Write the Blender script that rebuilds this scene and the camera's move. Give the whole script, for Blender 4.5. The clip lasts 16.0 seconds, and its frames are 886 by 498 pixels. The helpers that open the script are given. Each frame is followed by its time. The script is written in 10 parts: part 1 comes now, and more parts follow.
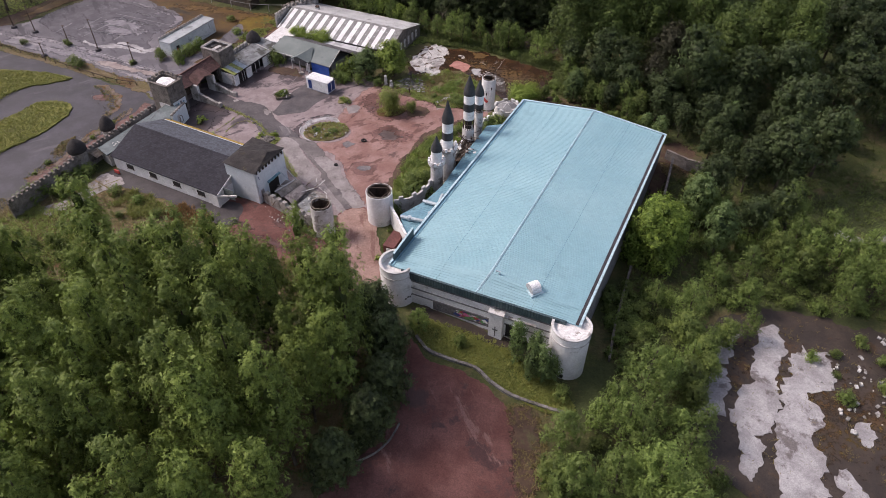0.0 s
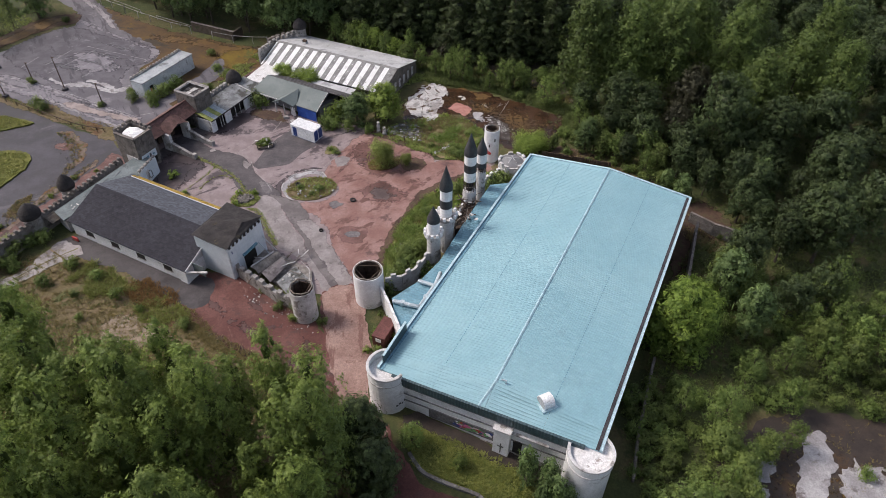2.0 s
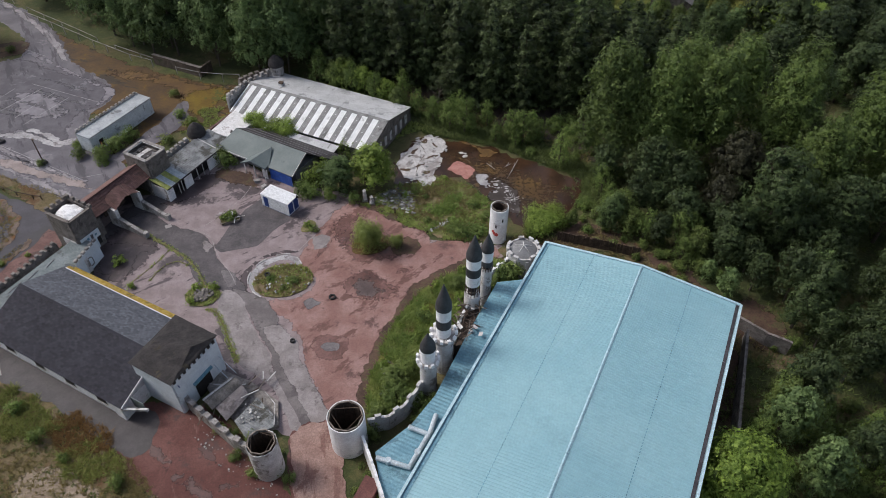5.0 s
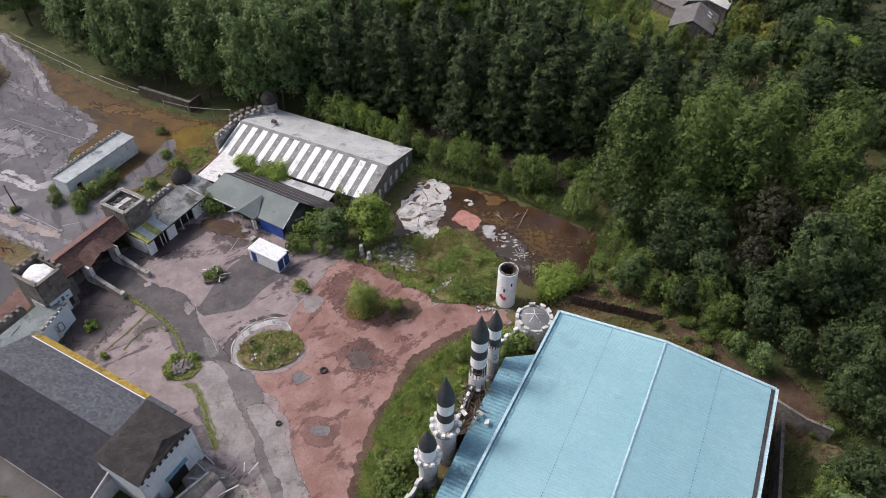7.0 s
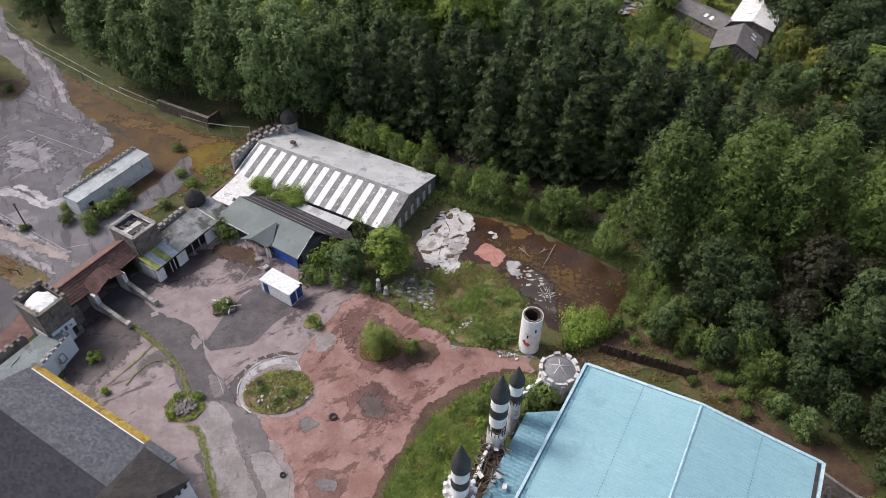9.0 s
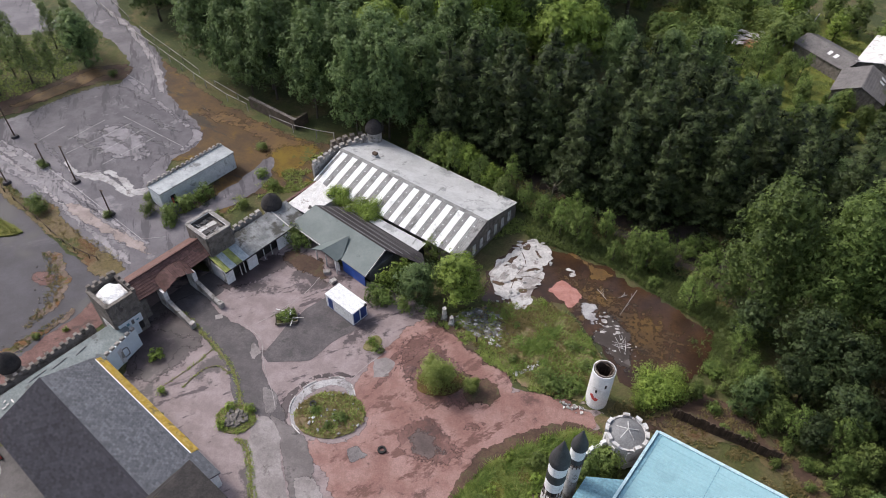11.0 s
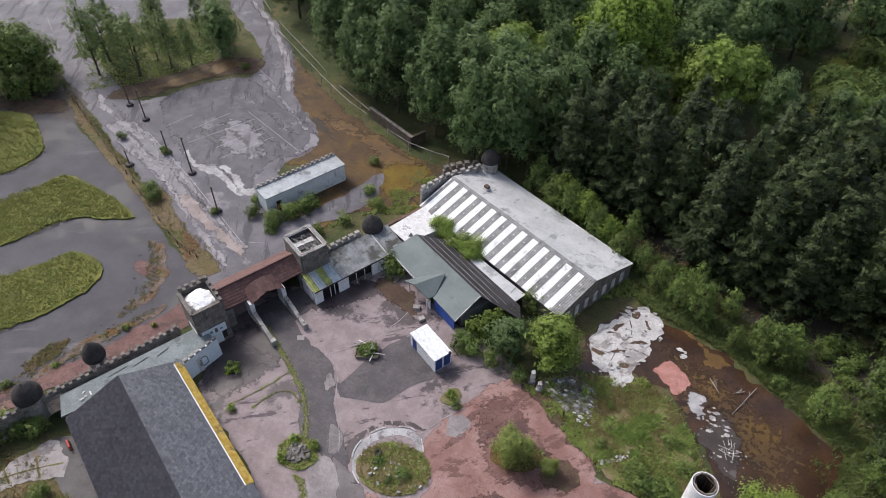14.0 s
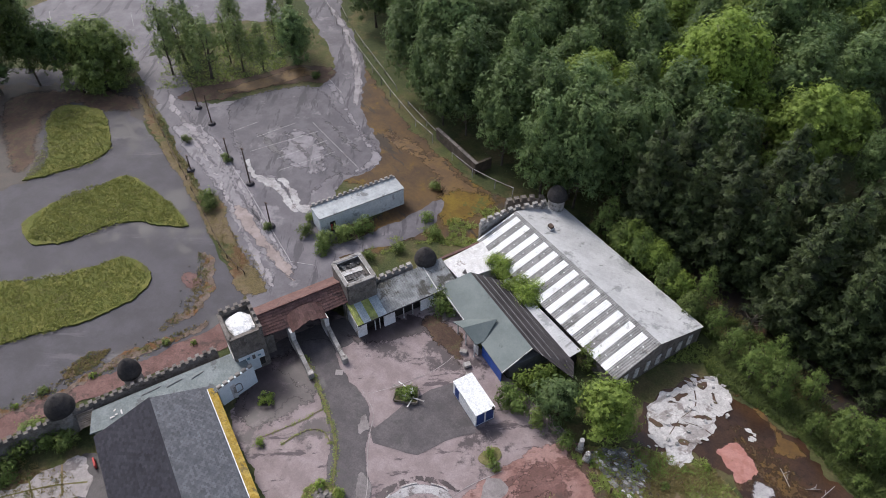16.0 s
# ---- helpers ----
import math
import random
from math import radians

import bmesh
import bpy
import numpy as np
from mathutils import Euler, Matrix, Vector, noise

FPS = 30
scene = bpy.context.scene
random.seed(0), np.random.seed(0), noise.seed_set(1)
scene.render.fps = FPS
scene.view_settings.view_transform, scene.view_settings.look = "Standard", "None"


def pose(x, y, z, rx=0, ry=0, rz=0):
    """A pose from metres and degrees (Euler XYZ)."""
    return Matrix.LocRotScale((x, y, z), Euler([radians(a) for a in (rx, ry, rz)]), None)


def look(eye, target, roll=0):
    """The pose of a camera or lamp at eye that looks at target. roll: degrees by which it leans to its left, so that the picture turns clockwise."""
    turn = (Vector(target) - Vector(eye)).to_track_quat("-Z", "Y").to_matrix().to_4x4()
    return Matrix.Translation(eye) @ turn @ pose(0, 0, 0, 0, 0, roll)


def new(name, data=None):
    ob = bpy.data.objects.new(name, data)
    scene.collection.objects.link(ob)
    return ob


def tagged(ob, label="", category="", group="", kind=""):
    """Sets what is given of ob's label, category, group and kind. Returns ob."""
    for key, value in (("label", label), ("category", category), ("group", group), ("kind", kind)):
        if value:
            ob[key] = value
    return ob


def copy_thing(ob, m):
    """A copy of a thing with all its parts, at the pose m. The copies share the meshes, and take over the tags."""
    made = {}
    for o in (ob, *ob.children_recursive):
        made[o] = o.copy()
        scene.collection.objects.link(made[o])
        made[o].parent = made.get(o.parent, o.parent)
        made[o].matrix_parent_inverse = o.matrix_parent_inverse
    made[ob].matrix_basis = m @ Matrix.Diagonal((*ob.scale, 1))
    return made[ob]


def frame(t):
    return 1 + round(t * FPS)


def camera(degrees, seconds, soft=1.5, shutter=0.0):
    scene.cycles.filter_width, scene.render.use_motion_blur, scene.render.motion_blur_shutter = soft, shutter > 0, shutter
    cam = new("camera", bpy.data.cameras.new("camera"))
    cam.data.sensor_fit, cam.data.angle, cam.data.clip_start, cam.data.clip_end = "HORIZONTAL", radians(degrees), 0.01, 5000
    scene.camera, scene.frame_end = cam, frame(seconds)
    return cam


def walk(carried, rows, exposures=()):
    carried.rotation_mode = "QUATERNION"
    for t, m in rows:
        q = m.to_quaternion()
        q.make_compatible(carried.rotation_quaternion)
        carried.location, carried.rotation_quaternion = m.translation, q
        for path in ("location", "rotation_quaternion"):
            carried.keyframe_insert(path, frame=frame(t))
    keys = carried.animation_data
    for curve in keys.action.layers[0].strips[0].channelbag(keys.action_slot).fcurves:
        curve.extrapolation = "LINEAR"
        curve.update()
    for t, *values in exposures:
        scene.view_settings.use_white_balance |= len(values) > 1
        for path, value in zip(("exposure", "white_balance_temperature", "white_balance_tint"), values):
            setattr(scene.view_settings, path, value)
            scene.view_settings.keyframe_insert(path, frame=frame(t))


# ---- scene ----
cam = camera(66.1, 16.0, soft=0.8)
METRES, EYE, TILT, LEAN, TURN = 90.0, 75.0, -43.0, 0.0, 0.0
ROWS = [
    (0.0, 0.0, 0.0, 0.0, 0.0, 0.0, -0.0),
    (0.5, 0.0009, 0.0371, 0.035, -0.01, 0.04, -0.01),
    (1.0, 0.0016, 0.0743, 0.0706, -0.02, -0.06, -0.03),
    (1.5, 0.0027, 0.1092, 0.1041, -0.02, -0.07, -0.05),
    (2.0, 0.0029, 0.1492, 0.1416, -0.04, -0.1, -0.06),
    (2.5, 0.0031, 0.1866, 0.176, -0.06, -0.45, -0.12),
    (3.0, 0.0041, 0.2239, 0.2107, -0.06, -0.86, -0.16),
    (3.5, 0.005, 0.2586, 0.2429, -0.05, -1.27, -0.19),
    (4.0, 0.0056, 0.2985, 0.2802, -0.04, -1.79, -0.22),
    (4.5, 0.0059, 0.3363, 0.3143, -0.05, -1.9, -0.25),
    (5.0, 0.0068, 0.3726, 0.349, -0.04, -1.89, -0.24),
    (7.5, 0.0087, 0.4949, 0.4615, 0.62, -1.7, -0.86),
    (8.0, 0.0088, 0.5116, 0.4766, 0.93, -1.72, -1.14),
    (8.5, 0.0089, 0.5258, 0.4887, 1.35, -1.7, -1.52),
    (9.0, 0.0085, 0.5405, 0.5023, 2.35, -1.75, -2.45),
    (11.5, 0.0021, 0.6039, 0.5564, 10.76, -2.55, -10.04),
    (12.0, 0.0001, 0.6165, 0.5675, 12.49, -2.89, -11.52),
    (12.5, -0.0025, 0.6294, 0.5787, 14.11, -3.19, -12.88),
    (13.0, -0.0061, 0.6416, 0.589, 15.59, -3.53, -14.13),
    (13.5, -0.011, 0.656, 0.6015, 17.26, -3.95, -15.52),
    (14.0, -0.0177, 0.67, 0.6137, 18.68, -4.32, -16.71),
    (14.5, -0.023, 0.6853, 0.6269, 20.2, -4.75, -17.86),
    (15.0, -0.0297, 0.7008, 0.6404, 21.73, -5.2, -19.03),
    (15.5, -0.0367, 0.7157, 0.6535, 23.17, -5.66, -20.1),
    (16.0, -0.0463, 0.7327, 0.6688, 24.8, -6.24, -21.3),
]
walk(cam, [(t, pose(0, 0, EYE, TILT, LEAN, TURN) @ pose(METRES * x, METRES * y, METRES * z, 90 + pitch, roll, yaw)) for t, x, y, z, yaw, pitch, roll in ROWS],
     [(0.0, 0.38, 6750, 21), (0.6, 0.46, 6700, 19), (1.5, 0.42, 6650, 17), (3.0, 0.13, 6500, 10), (5.0, 0.06, 6350, 11), (7.5, 0.43, 6550, 13), (12.0, 0.45, 6400, 12), (16.0, 0.40, 6300, 12)])

# ---- world, sun ----
SUN_FROM = Vector((-0.92, 0.30, 1.05)).normalized()
world = bpy.data.worlds.new("sky_world")
scene.world = world
world.use_nodes = True
wn = world.node_tree.nodes
wn.clear()
w_sky = wn.new("ShaderNodeTexSky")
w_sky.sky_type = "NISHITA"
w_sky.sun_disc = False
w_sky.sun_elevation = math.asin(SUN_FROM.z)
w_sky.sun_rotation = math.atan2(SUN_FROM.x, SUN_FROM.y)
w_sky.dust_density = 3.0
w_sky.air_density = 1.0
w_hsv = wn.new("ShaderNodeHueSaturation")
w_hsv.inputs["Saturation"].default_value = 0.7
w_bg = wn.new("ShaderNodeBackground")
w_bg.inputs["Strength"].default_value = 0.14
w_out = wn.new("ShaderNodeOutputWorld")
world.node_tree.links.new(w_sky.outputs[0], w_hsv.inputs["Color"])
world.node_tree.links.new(w_hsv.outputs[0], w_bg.inputs["Color"])
world.node_tree.links.new(w_bg.outputs[0], w_out.inputs["Surface"])
sun_data = bpy.data.lights.new("sun", "SUN")
sun_data.energy = 1.9
sun_data.angle = radians(14)
sun_data.color = (1.0, 0.95, 0.88)
sun = new("sun", sun_data)
sun.matrix_world = look(SUN_FROM * 300, (0, 0, 0))

# ---- materials ----
def rgb(c):
    return (c[0], c[1], c[2], 1.0)


def surface(name, c1, c2, scale=0.6, c3=None, c3_at=0.58, c3_scale=0.12, rough=0.85, rough2=None, metal=0.0, fine=5.5,
            bump=0.25, bump_size=0.05, ribs=None, rnd=0.0, spec=0.4, island=0.0, streak=None, grit=1.35):
    """Two-scale mottled surface in world space. c3: stains of a larger scale. ribs: (dx, dy, dz, pitch, depth), ridges along one way."""
    m = bpy.data.materials.new(name)
    m.use_nodes = True
    nt = m.node_tree
    nd, lk = nt.nodes, nt.links
    bsdf = nd["Principled BSDF"]
    bsdf.inputs["Metallic"].default_value = metal
    bsdf.inputs["Specular IOR Level"].default_value = spec
    geo = nd.new("ShaderNodeNewGeometry")

    def tex(sc, detail=5.0, r=0.6):
        t = nd.new("ShaderNodeTexNoise")
        t.inputs["Scale"].default_value = sc
        t.inputs["Detail"].default_value = detail
        t.inputs["Roughness"].default_value = r
        lk.new(geo.outputs["Position"], t.inputs["Vector"])
        return t.outputs["Fac"]

    def ramp(fac, a, b):
        r = nd.new("ShaderNodeMapRange")
        r.inputs["From Min"].default_value, r.inputs["From Max"].default_value = a, b
        r.interpolation_type = "SMOOTHSTEP"
        lk.new(fac, r.inputs["Value"])
        return r.outputs[0]

    def mix(fac, a, b, mode="MIX"):
        x = nd.new("ShaderNodeMix")
        x.data_type, x.blend_type = "RGBA", mode
        for sock, v in ((x.inputs["Factor"], fac), (x.inputs["A"], a), (x.inputs["B"], b)):
            if isinstance(v, (int, float)):
                sock.default_value = v
            elif isinstance(v, tuple):
                sock.default_value = rgb(v)
            else:
                lk.new(v, sock)
        return x.outputs["Result"]

    def calc(op, a, b=0.0):
        x = nd.new("ShaderNodeMath")
        x.operation = op
        for sock, v in zip(x.inputs, (a, b)):
            if isinstance(v, (int, float)):
                sock.default_value = v
            else:
                lk.new(v, sock)
        return x.outputs[0]

    n1 = tex(scale)
    col = mix(ramp(n1, 0.36, 0.66), c1, c2)
    stain = None
    if c3:
        stain = ramp(tex(c3_scale, 9.0, 0.7), c3_at - 0.03, c3_at + 0.04)
        col = mix(stain, col, c3)
    if streak:
        turn, long_, c4, at, sc = streak
        rot = nd.new("ShaderNodeMapping")
        rot.vector_type = "TEXTURE"
        rot.inputs["Rotation"].default_value = (0, 0, radians(turn))
        rot.inputs["Scale"].default_value = (long_, 1.0, 1.0)
        lk.new(geo.outputs["Position"], rot.inputs["Vector"])
        t4 = nd.new("ShaderNodeTexNoise")
        t4.inputs["Scale"].default_value = sc
        t4.inputs["Detail"].default_value = 9.0
        t4.inputs["Roughness"].default_value = 0.68
        lk.new(rot.outputs[0], t4.inputs["Vector"])
        col = mix(ramp(t4.outputs["Fac"], at - 0.025, at + 0.035), col, c4)
    nf = tex(fine, 4.0, 0.7)
    grain = calc("ADD", calc("MULTIPLY", nf, grit), 1.0 - grit / 2)
    grain = calc("MULTIPLY", grain, calc("ADD", calc("MULTIPLY", tex(fine * 0.33, 6.0, 0.7), grit * 0.6), 1.0 - grit * 0.3))
    if rnd:
        oi = nd.new("ShaderNodeObjectInfo")
        grain = calc("MULTIPLY", grain, calc("ADD", calc("MULTIPLY", oi.outputs["Random"], 2 * rnd), 1.0 - rnd))
    if island:
        grain = calc("MULTIPLY", grain, calc("ADD", calc("MULTIPLY", geo.outputs["Random Per Island"], 2 * island), 1.0 - island))
    hs = nd.new("ShaderNodeVectorMath")
    hs.operation = "SCALE"
    lk.new(col, hs.inputs[0])
    lk.new(grain, hs.inputs["Scale"])
    col = hs.outputs[0]
    height = nf
    if ribs:
        dx, dy, dz, pitch, depth = ribs
        dot = nd.new("ShaderNodeVectorMath")
        dot.operation = "DOT_PRODUCT"
        lk.new(geo.outputs["Position"], dot.inputs[0])
        dot.inputs[1].default_value = (dx, dy, dz)
        wave = calc("SINE", calc("MULTIPLY", dot.outputs["Value"], 2 * math.pi / pitch))
        height = calc("ADD", calc("MULTIPLY", wave, depth / max(bump_size, 1e-3)), nf)
    bp = nd.new("ShaderNodeBump")
    bp.inputs["Strength"].default_value = bump
    bp.inputs["Distance"].default_value = bump_size
    lk.new(height, bp.inputs["Height"])
    lk.new(bp.outputs[0], bsdf.inputs["Normal"])
    lk.new(col, bsdf.inputs["Base Color"])
    if rough2 is None:
        bsdf.inputs["Roughness"].default_value = rough
    else:
        wet = stain if stain is not None else ramp(n1, 0.45, 0.6)
        lk.new(calc("ADD", calc("MULTIPLY", wet, rough2 - rough), rough), bsdf.inputs["Roughness"])
    return m


def foliage(name, dark, light, rnd=0.25, cell=0.0, fill=0.55, wild=0.9):
    """Leaves. cell: each face is a spray of leaflets of that size, with gaps between them, each leaflet with its own shade and tilt."""
    m = bpy.data.materials.new(name)
    m.use_nodes = True
    nt = m.node_tree
    nd, lk = nt.nodes, nt.links
    bsdf = nd["Principled BSDF"]
    geo = nd.new("ShaderNodeNewGeometry")
    oi = nd.new("ShaderNodeObjectInfo")

    def calc(op, *args):
        x = nd.new("ShaderNodeMath")
        x.operation = op
        for sock, v in zip(x.inputs, args):
            if isinstance(v, (int, float)):
                sock.default_value = v
            else:
                lk.new(v, sock)
        return x.outputs[0]

    no = nd.new("ShaderNodeTexNoise")
    no.inputs["Scale"].default_value = 0.9
    no.inputs["Detail"].default_value = 2.0
    lk.new(geo.outputs["Position"], no.inputs["Vector"])
    clump = nd.new("ShaderNodeMapRange")
    clump.inputs["From Min"].default_value, clump.inputs["From Max"].default_value = 0.36, 0.66
    lk.new(no.outputs["Fac"], clump.inputs["Value"])
    shade = calc("MULTIPLY_ADD", geo.outputs["Random Per Island"], 0.24 if cell else 0.5, calc("MULTIPLY", clump.outputs[0], 0.6 if cell else 0.4))
    vo = None
    if cell:
        vo = nd.new("ShaderNodeTexVoronoi")
        vo.inputs["Scale"].default_value = 1.0 / cell
        lk.new(geo.outputs["Position"], vo.inputs["Vector"])
        sp = nd.new("ShaderNodeSeparateColor")
        lk.new(vo.outputs["Color"], sp.inputs[0])
        shade = calc("MULTIPLY_ADD", sp.outputs[0], 0.2, shade)
    x = nd.new("ShaderNodeMix")
    x.data_type = "RGBA"
    x.inputs["A"].default_value, x.inputs["B"].default_value = rgb(dark), rgb(light)
    lk.new(shade, x.inputs["Factor"])
    sc = nd.new("ShaderNodeVectorMath")
    sc.operation = "SCALE"
    lk.new(x.outputs["Result"], sc.inputs[0])
    lk.new(calc("MULTIPLY_ADD", oi.outputs["Random"], 2 * rnd, 1 - rnd), sc.inputs["Scale"])
    lk.new(sc.outputs[0], bsdf.inputs["Base Color"])
    bsdf.inputs["Roughness"].default_value = 0.55
    bsdf.inputs["Specular IOR Level"].default_value = 0.25
    tr = nd.new("ShaderNodeBsdfTranslucent")
    lk.new(sc.outputs[0], tr.inputs["Color"])
    ms = nd.new("ShaderNodeMixShader")
    ms.inputs[0].default_value = 0.30
    lk.new(bsdf.outputs[0], ms.inputs[1])
    lk.new(tr.outputs[0], ms.inputs[2])
    out = ms.outputs[0]
    if vo is not None:
        tilt = nd.new("ShaderNodeVectorMath")
        tilt.operation = "MULTIPLY_ADD"
        lk.new(vo.outputs["Color"], tilt.inputs[0])
        tilt.inputs[1].default_value = (wild, wild, wild)
        lk.new(geo.outputs["Normal"], tilt.inputs[2])
        off = nd.new("ShaderNodeVectorMath")
        off.operation = "SUBTRACT"
        lk.new(tilt.outputs[0], off.inputs[0])
        off.inputs[1].default_value = (wild / 2, wild / 2, wild / 2)
        nn = nd.new("ShaderNodeVectorMath")
        nn.operation = "NORMALIZE"
        lk.new(off.outputs[0], nn.inputs[0])
        lk.new(nn.outputs[0], bsdf.inputs["Normal"])
        lk.new(nn.outputs[0], tr.inputs["Normal"])
        gap = nd.new("ShaderNodeBsdfTransparent")
        cut = nd.new("ShaderNodeMixShader")
        lk.new(calc("GREATER_THAN", vo.outputs["Distance"], fill), cut.inputs[0])
        lk.new(out, cut.inputs[1])
        lk.new(gap.outputs[0], cut.inputs[2])
        out = cut.outputs[0]
    lk.new(out, nd["Material Output"].inputs["Surface"])
    return m


UA = (0.445, 0.895)   # the hall's long way
SB = (0.896, -0.444)  # the shed's ridge way
M = {}
M["soil"] = surface("soil_and_grass", (0.070, 0.082, 0.024), (0.115, 0.095, 0.045), 0.25, (0.050, 0.062, 0.020), 0.50, 0.06, rough=0.95, bump=0.8, bump_size=0.2, fine=3.0)
M["tarmac"] = surface("worn_tarmac", (0.216, 0.167, 0.168), (0.285, 0.229, 0.230), 0.45, (0.066, 0.050, 0.053), 0.57, 0.13, rough=0.7, rough2=0.5, bump=0.12, streak=(35, 3.0, (0.085, 0.066, 0.071), 0.585, 0.45), grit=0.7)
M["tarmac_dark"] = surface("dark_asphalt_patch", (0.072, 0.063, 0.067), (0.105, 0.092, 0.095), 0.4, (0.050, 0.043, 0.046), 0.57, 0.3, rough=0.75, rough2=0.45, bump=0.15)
# car park, bay and track: blue raised to tint them with distance haze
M["carpark"] = surface("weathered_car_park", (0.098, 0.089, 0.102), (0.150, 0.137, 0.153), 0.18, (0.195, 0.179, 0.194), 0.60, 0.12, rough=0.7, bump=0.12, streak=(122, 6.0, (0.066, 0.060, 0.070), 0.57, 0.4), grit=0.6)
M["carpark_pale"] = surface("bleached_car_park", (0.195, 0.178, 0.188), (0.300, 0.277, 0.288), 0.3, (0.150, 0.135, 0.146), 0.60, 0.2, rough=0.75, bump=0.12, streak=(122, 6.0, (0.105, 0.094, 0.104), 0.57, 0.5), grit=0.6)
M["bay"] = surface("dark_parking_tarmac", (0.070, 0.063, 0.075), (0.108, 0.098, 0.113), 0.3, (0.150, 0.137, 0.153), 0.60, 0.2, rough=0.65, rough2=0.5, bump=0.12, streak=(122, 5.0, (0.050, 0.045, 0.054), 0.58, 0.5), grit=0.6)
M["bay_pale"] = surface("scoured_parking_tarmac", (0.150, 0.137, 0.154), (0.210, 0.193, 0.212), 0.5, (0.090, 0.081, 0.093), 0.60, 0.35, rough=0.6, bump=0.1, streak=(122, 5.0, (0.095, 0.086, 0.098), 0.57, 0.5), grit=0.6)
# track: paler streaks paint a wet sheen into the asphalt colour
M["track"] = surface("kart_track_asphalt", (0.046, 0.042, 0.050), (0.069, 0.064, 0.076), 0.25, (0.032, 0.029, 0.034), 0.56, 0.07, rough=0.72, rough2=0.55, bump=0.12, grit=0.8, streak=(28, 6.0, (0.098, 0.090, 0.100), 0.615, 0.16))
M["red"] = surface("red_tarmac", (0.218, 0.113, 0.096), (0.305, 0.186, 0.167), 0.25, (0.112, 0.057, 0.048), 0.59, 0.2, rough=0.75, rough2=0.4, bump=0.12, streak=(40, 2.2, (0.140, 0.070, 0.058), 0.572, 0.4), grit=1.0)
M["red_dirt"] = surface("red_gravel_road", (0.104, 0.041, 0.035), (0.156, 0.071, 0.061), 0.2, (0.062, 0.026, 0.023), 0.57, 0.13, rough=0.9, rough2=0.5, bump=0.3, streak=(112, 4.0, (0.195, 0.108, 0.093), 0.60, 0.3))
M["pale"] = surface("pale_concrete", (0.285, 0.256, 0.250), (0.385, 0.352, 0.344), 0.4, (0.175, 0.152, 0.150), 0.61, 0.2, rough=0.8, bump=0.12, streak=(115, 3.0, (0.210, 0.186, 0.182), 0.60, 0.4), grit=0.9)
M["slab"] = surface("broken_floor_slab", (0.410, 0.392, 0.385), (0.560, 0.540, 0.530), 0.4, (0.230, 0.200, 0.190), 0.575, 0.3, rough=0.7, bump=0.2, streak=(60, 3.0, (0.300, 0.275, 0.265), 0.57, 0.6))
M["pink"] = surface("pink_floor_paint", (0.340, 0.150, 0.122), (0.430, 0.215, 0.185), 0.8, (0.230, 0.110, 0.085), 0.60, 0.7, rough=0.8, bump=0.15, grit=0.8)
M["mud"] = surface("flooded_mud", (0.036, 0.020, 0.013), (0.066, 0.034, 0.018), 0.25, (0.105, 0.060, 0.018), 0.61, 0.10, rough=0.18, rough2=0.6, bump=0.05)
M["rust_moss"] = surface("rusty_moss_ground", (0.056, 0.030, 0.012), (0.098, 0.054, 0.014), 0.2, (0.135, 0.086, 0.016), 0.585, 0.16, rough=0.75, rough2=0.92, bump=0.4, streak=(150, 4.0, (0.040, 0.028, 0.018), 0.555, 0.35))
M["moss_orange"] = surface("orange_green_moss", (0.118, 0.072, 0.012), (0.165, 0.110, 0.015), 0.4, (0.080, 0.085, 0.020), 0.57, 0.3, rough=0.9, bump=0.5, bump_size=0.1)
M["lawn"] = surface("rough_lawn", (0.112, 0.138, 0.026), (0.185, 0.186, 0.036), 0.5, (0.080, 0.102, 0.020), 0.56, 0.25, rough=0.95, bump=0.8, bump_size=0.15, fine=5.0)
M["weeds"] = surface("weedy_ground", (0.135, 0.135, 0.045), (0.205, 0.170, 0.085), 0.5, (0.215, 0.155, 0.095), 0.57, 0.2, rough=0.95, bump=0.8, bump_size=0.15, fine=5.0)
M["drylot"] = surface("dry_weedy_lot", (0.128, 0.100, 0.045), (0.178, 0.132, 0.080), 0.3, (0.130, 0.072, 0.034), 0.57, 0.15, rough=0.95, bump=0.8, bump_size=0.15, fine=4.0, streak=(30, 2.0, (0.090, 0.095, 0.034), 0.58, 0.3))
M["blue_roof"] = surface("pale_blue_sheet_roof", (0.245, 0.422, 0.478), (0.280, 0.457, 0.508), 0.08, (0.235, 0.397, 0.450), 0.60, 0.1, rough=0.5, bump=0.15, bump_size=0.03, fine=3.0, spec=0.35, grit=0.35)
M["blue_lean"] = surface("blue_lean_to_sheet", (0.125, 0.265, 0.340), (0.175, 0.330, 0.400), 0.3, (0.095, 0.195, 0.245), 0.58, 0.3, rough=0.5, bump=0.8, bump_size=0.05, ribs=(UA[0], UA[1], 0, 0.5, 0.03), fine=4.0)
M["blue_trim"] = surface("pale_blue_flashing", (0.390, 0.540, 0.600), (0.450, 0.600, 0.650), 0.6, rough=0.5, bump=0.1)
M["fascia"] = surface("dark_teal_cladding", (0.038, 0.070, 0.082), (0.055, 0.090, 0.100), 0.6, rough=0.5, bump=0.8, bump_size=0.04, ribs=(0.92, -0.39, 0, 0.4, 0.03))
M["gutter"] = surface("dirty_gutter", (0.026, 0.022, 0.026), (0.055, 0.048, 0.054), 0.8, (0.330, 0.330, 0.335), 0.65, 0.7, rough=0.7)
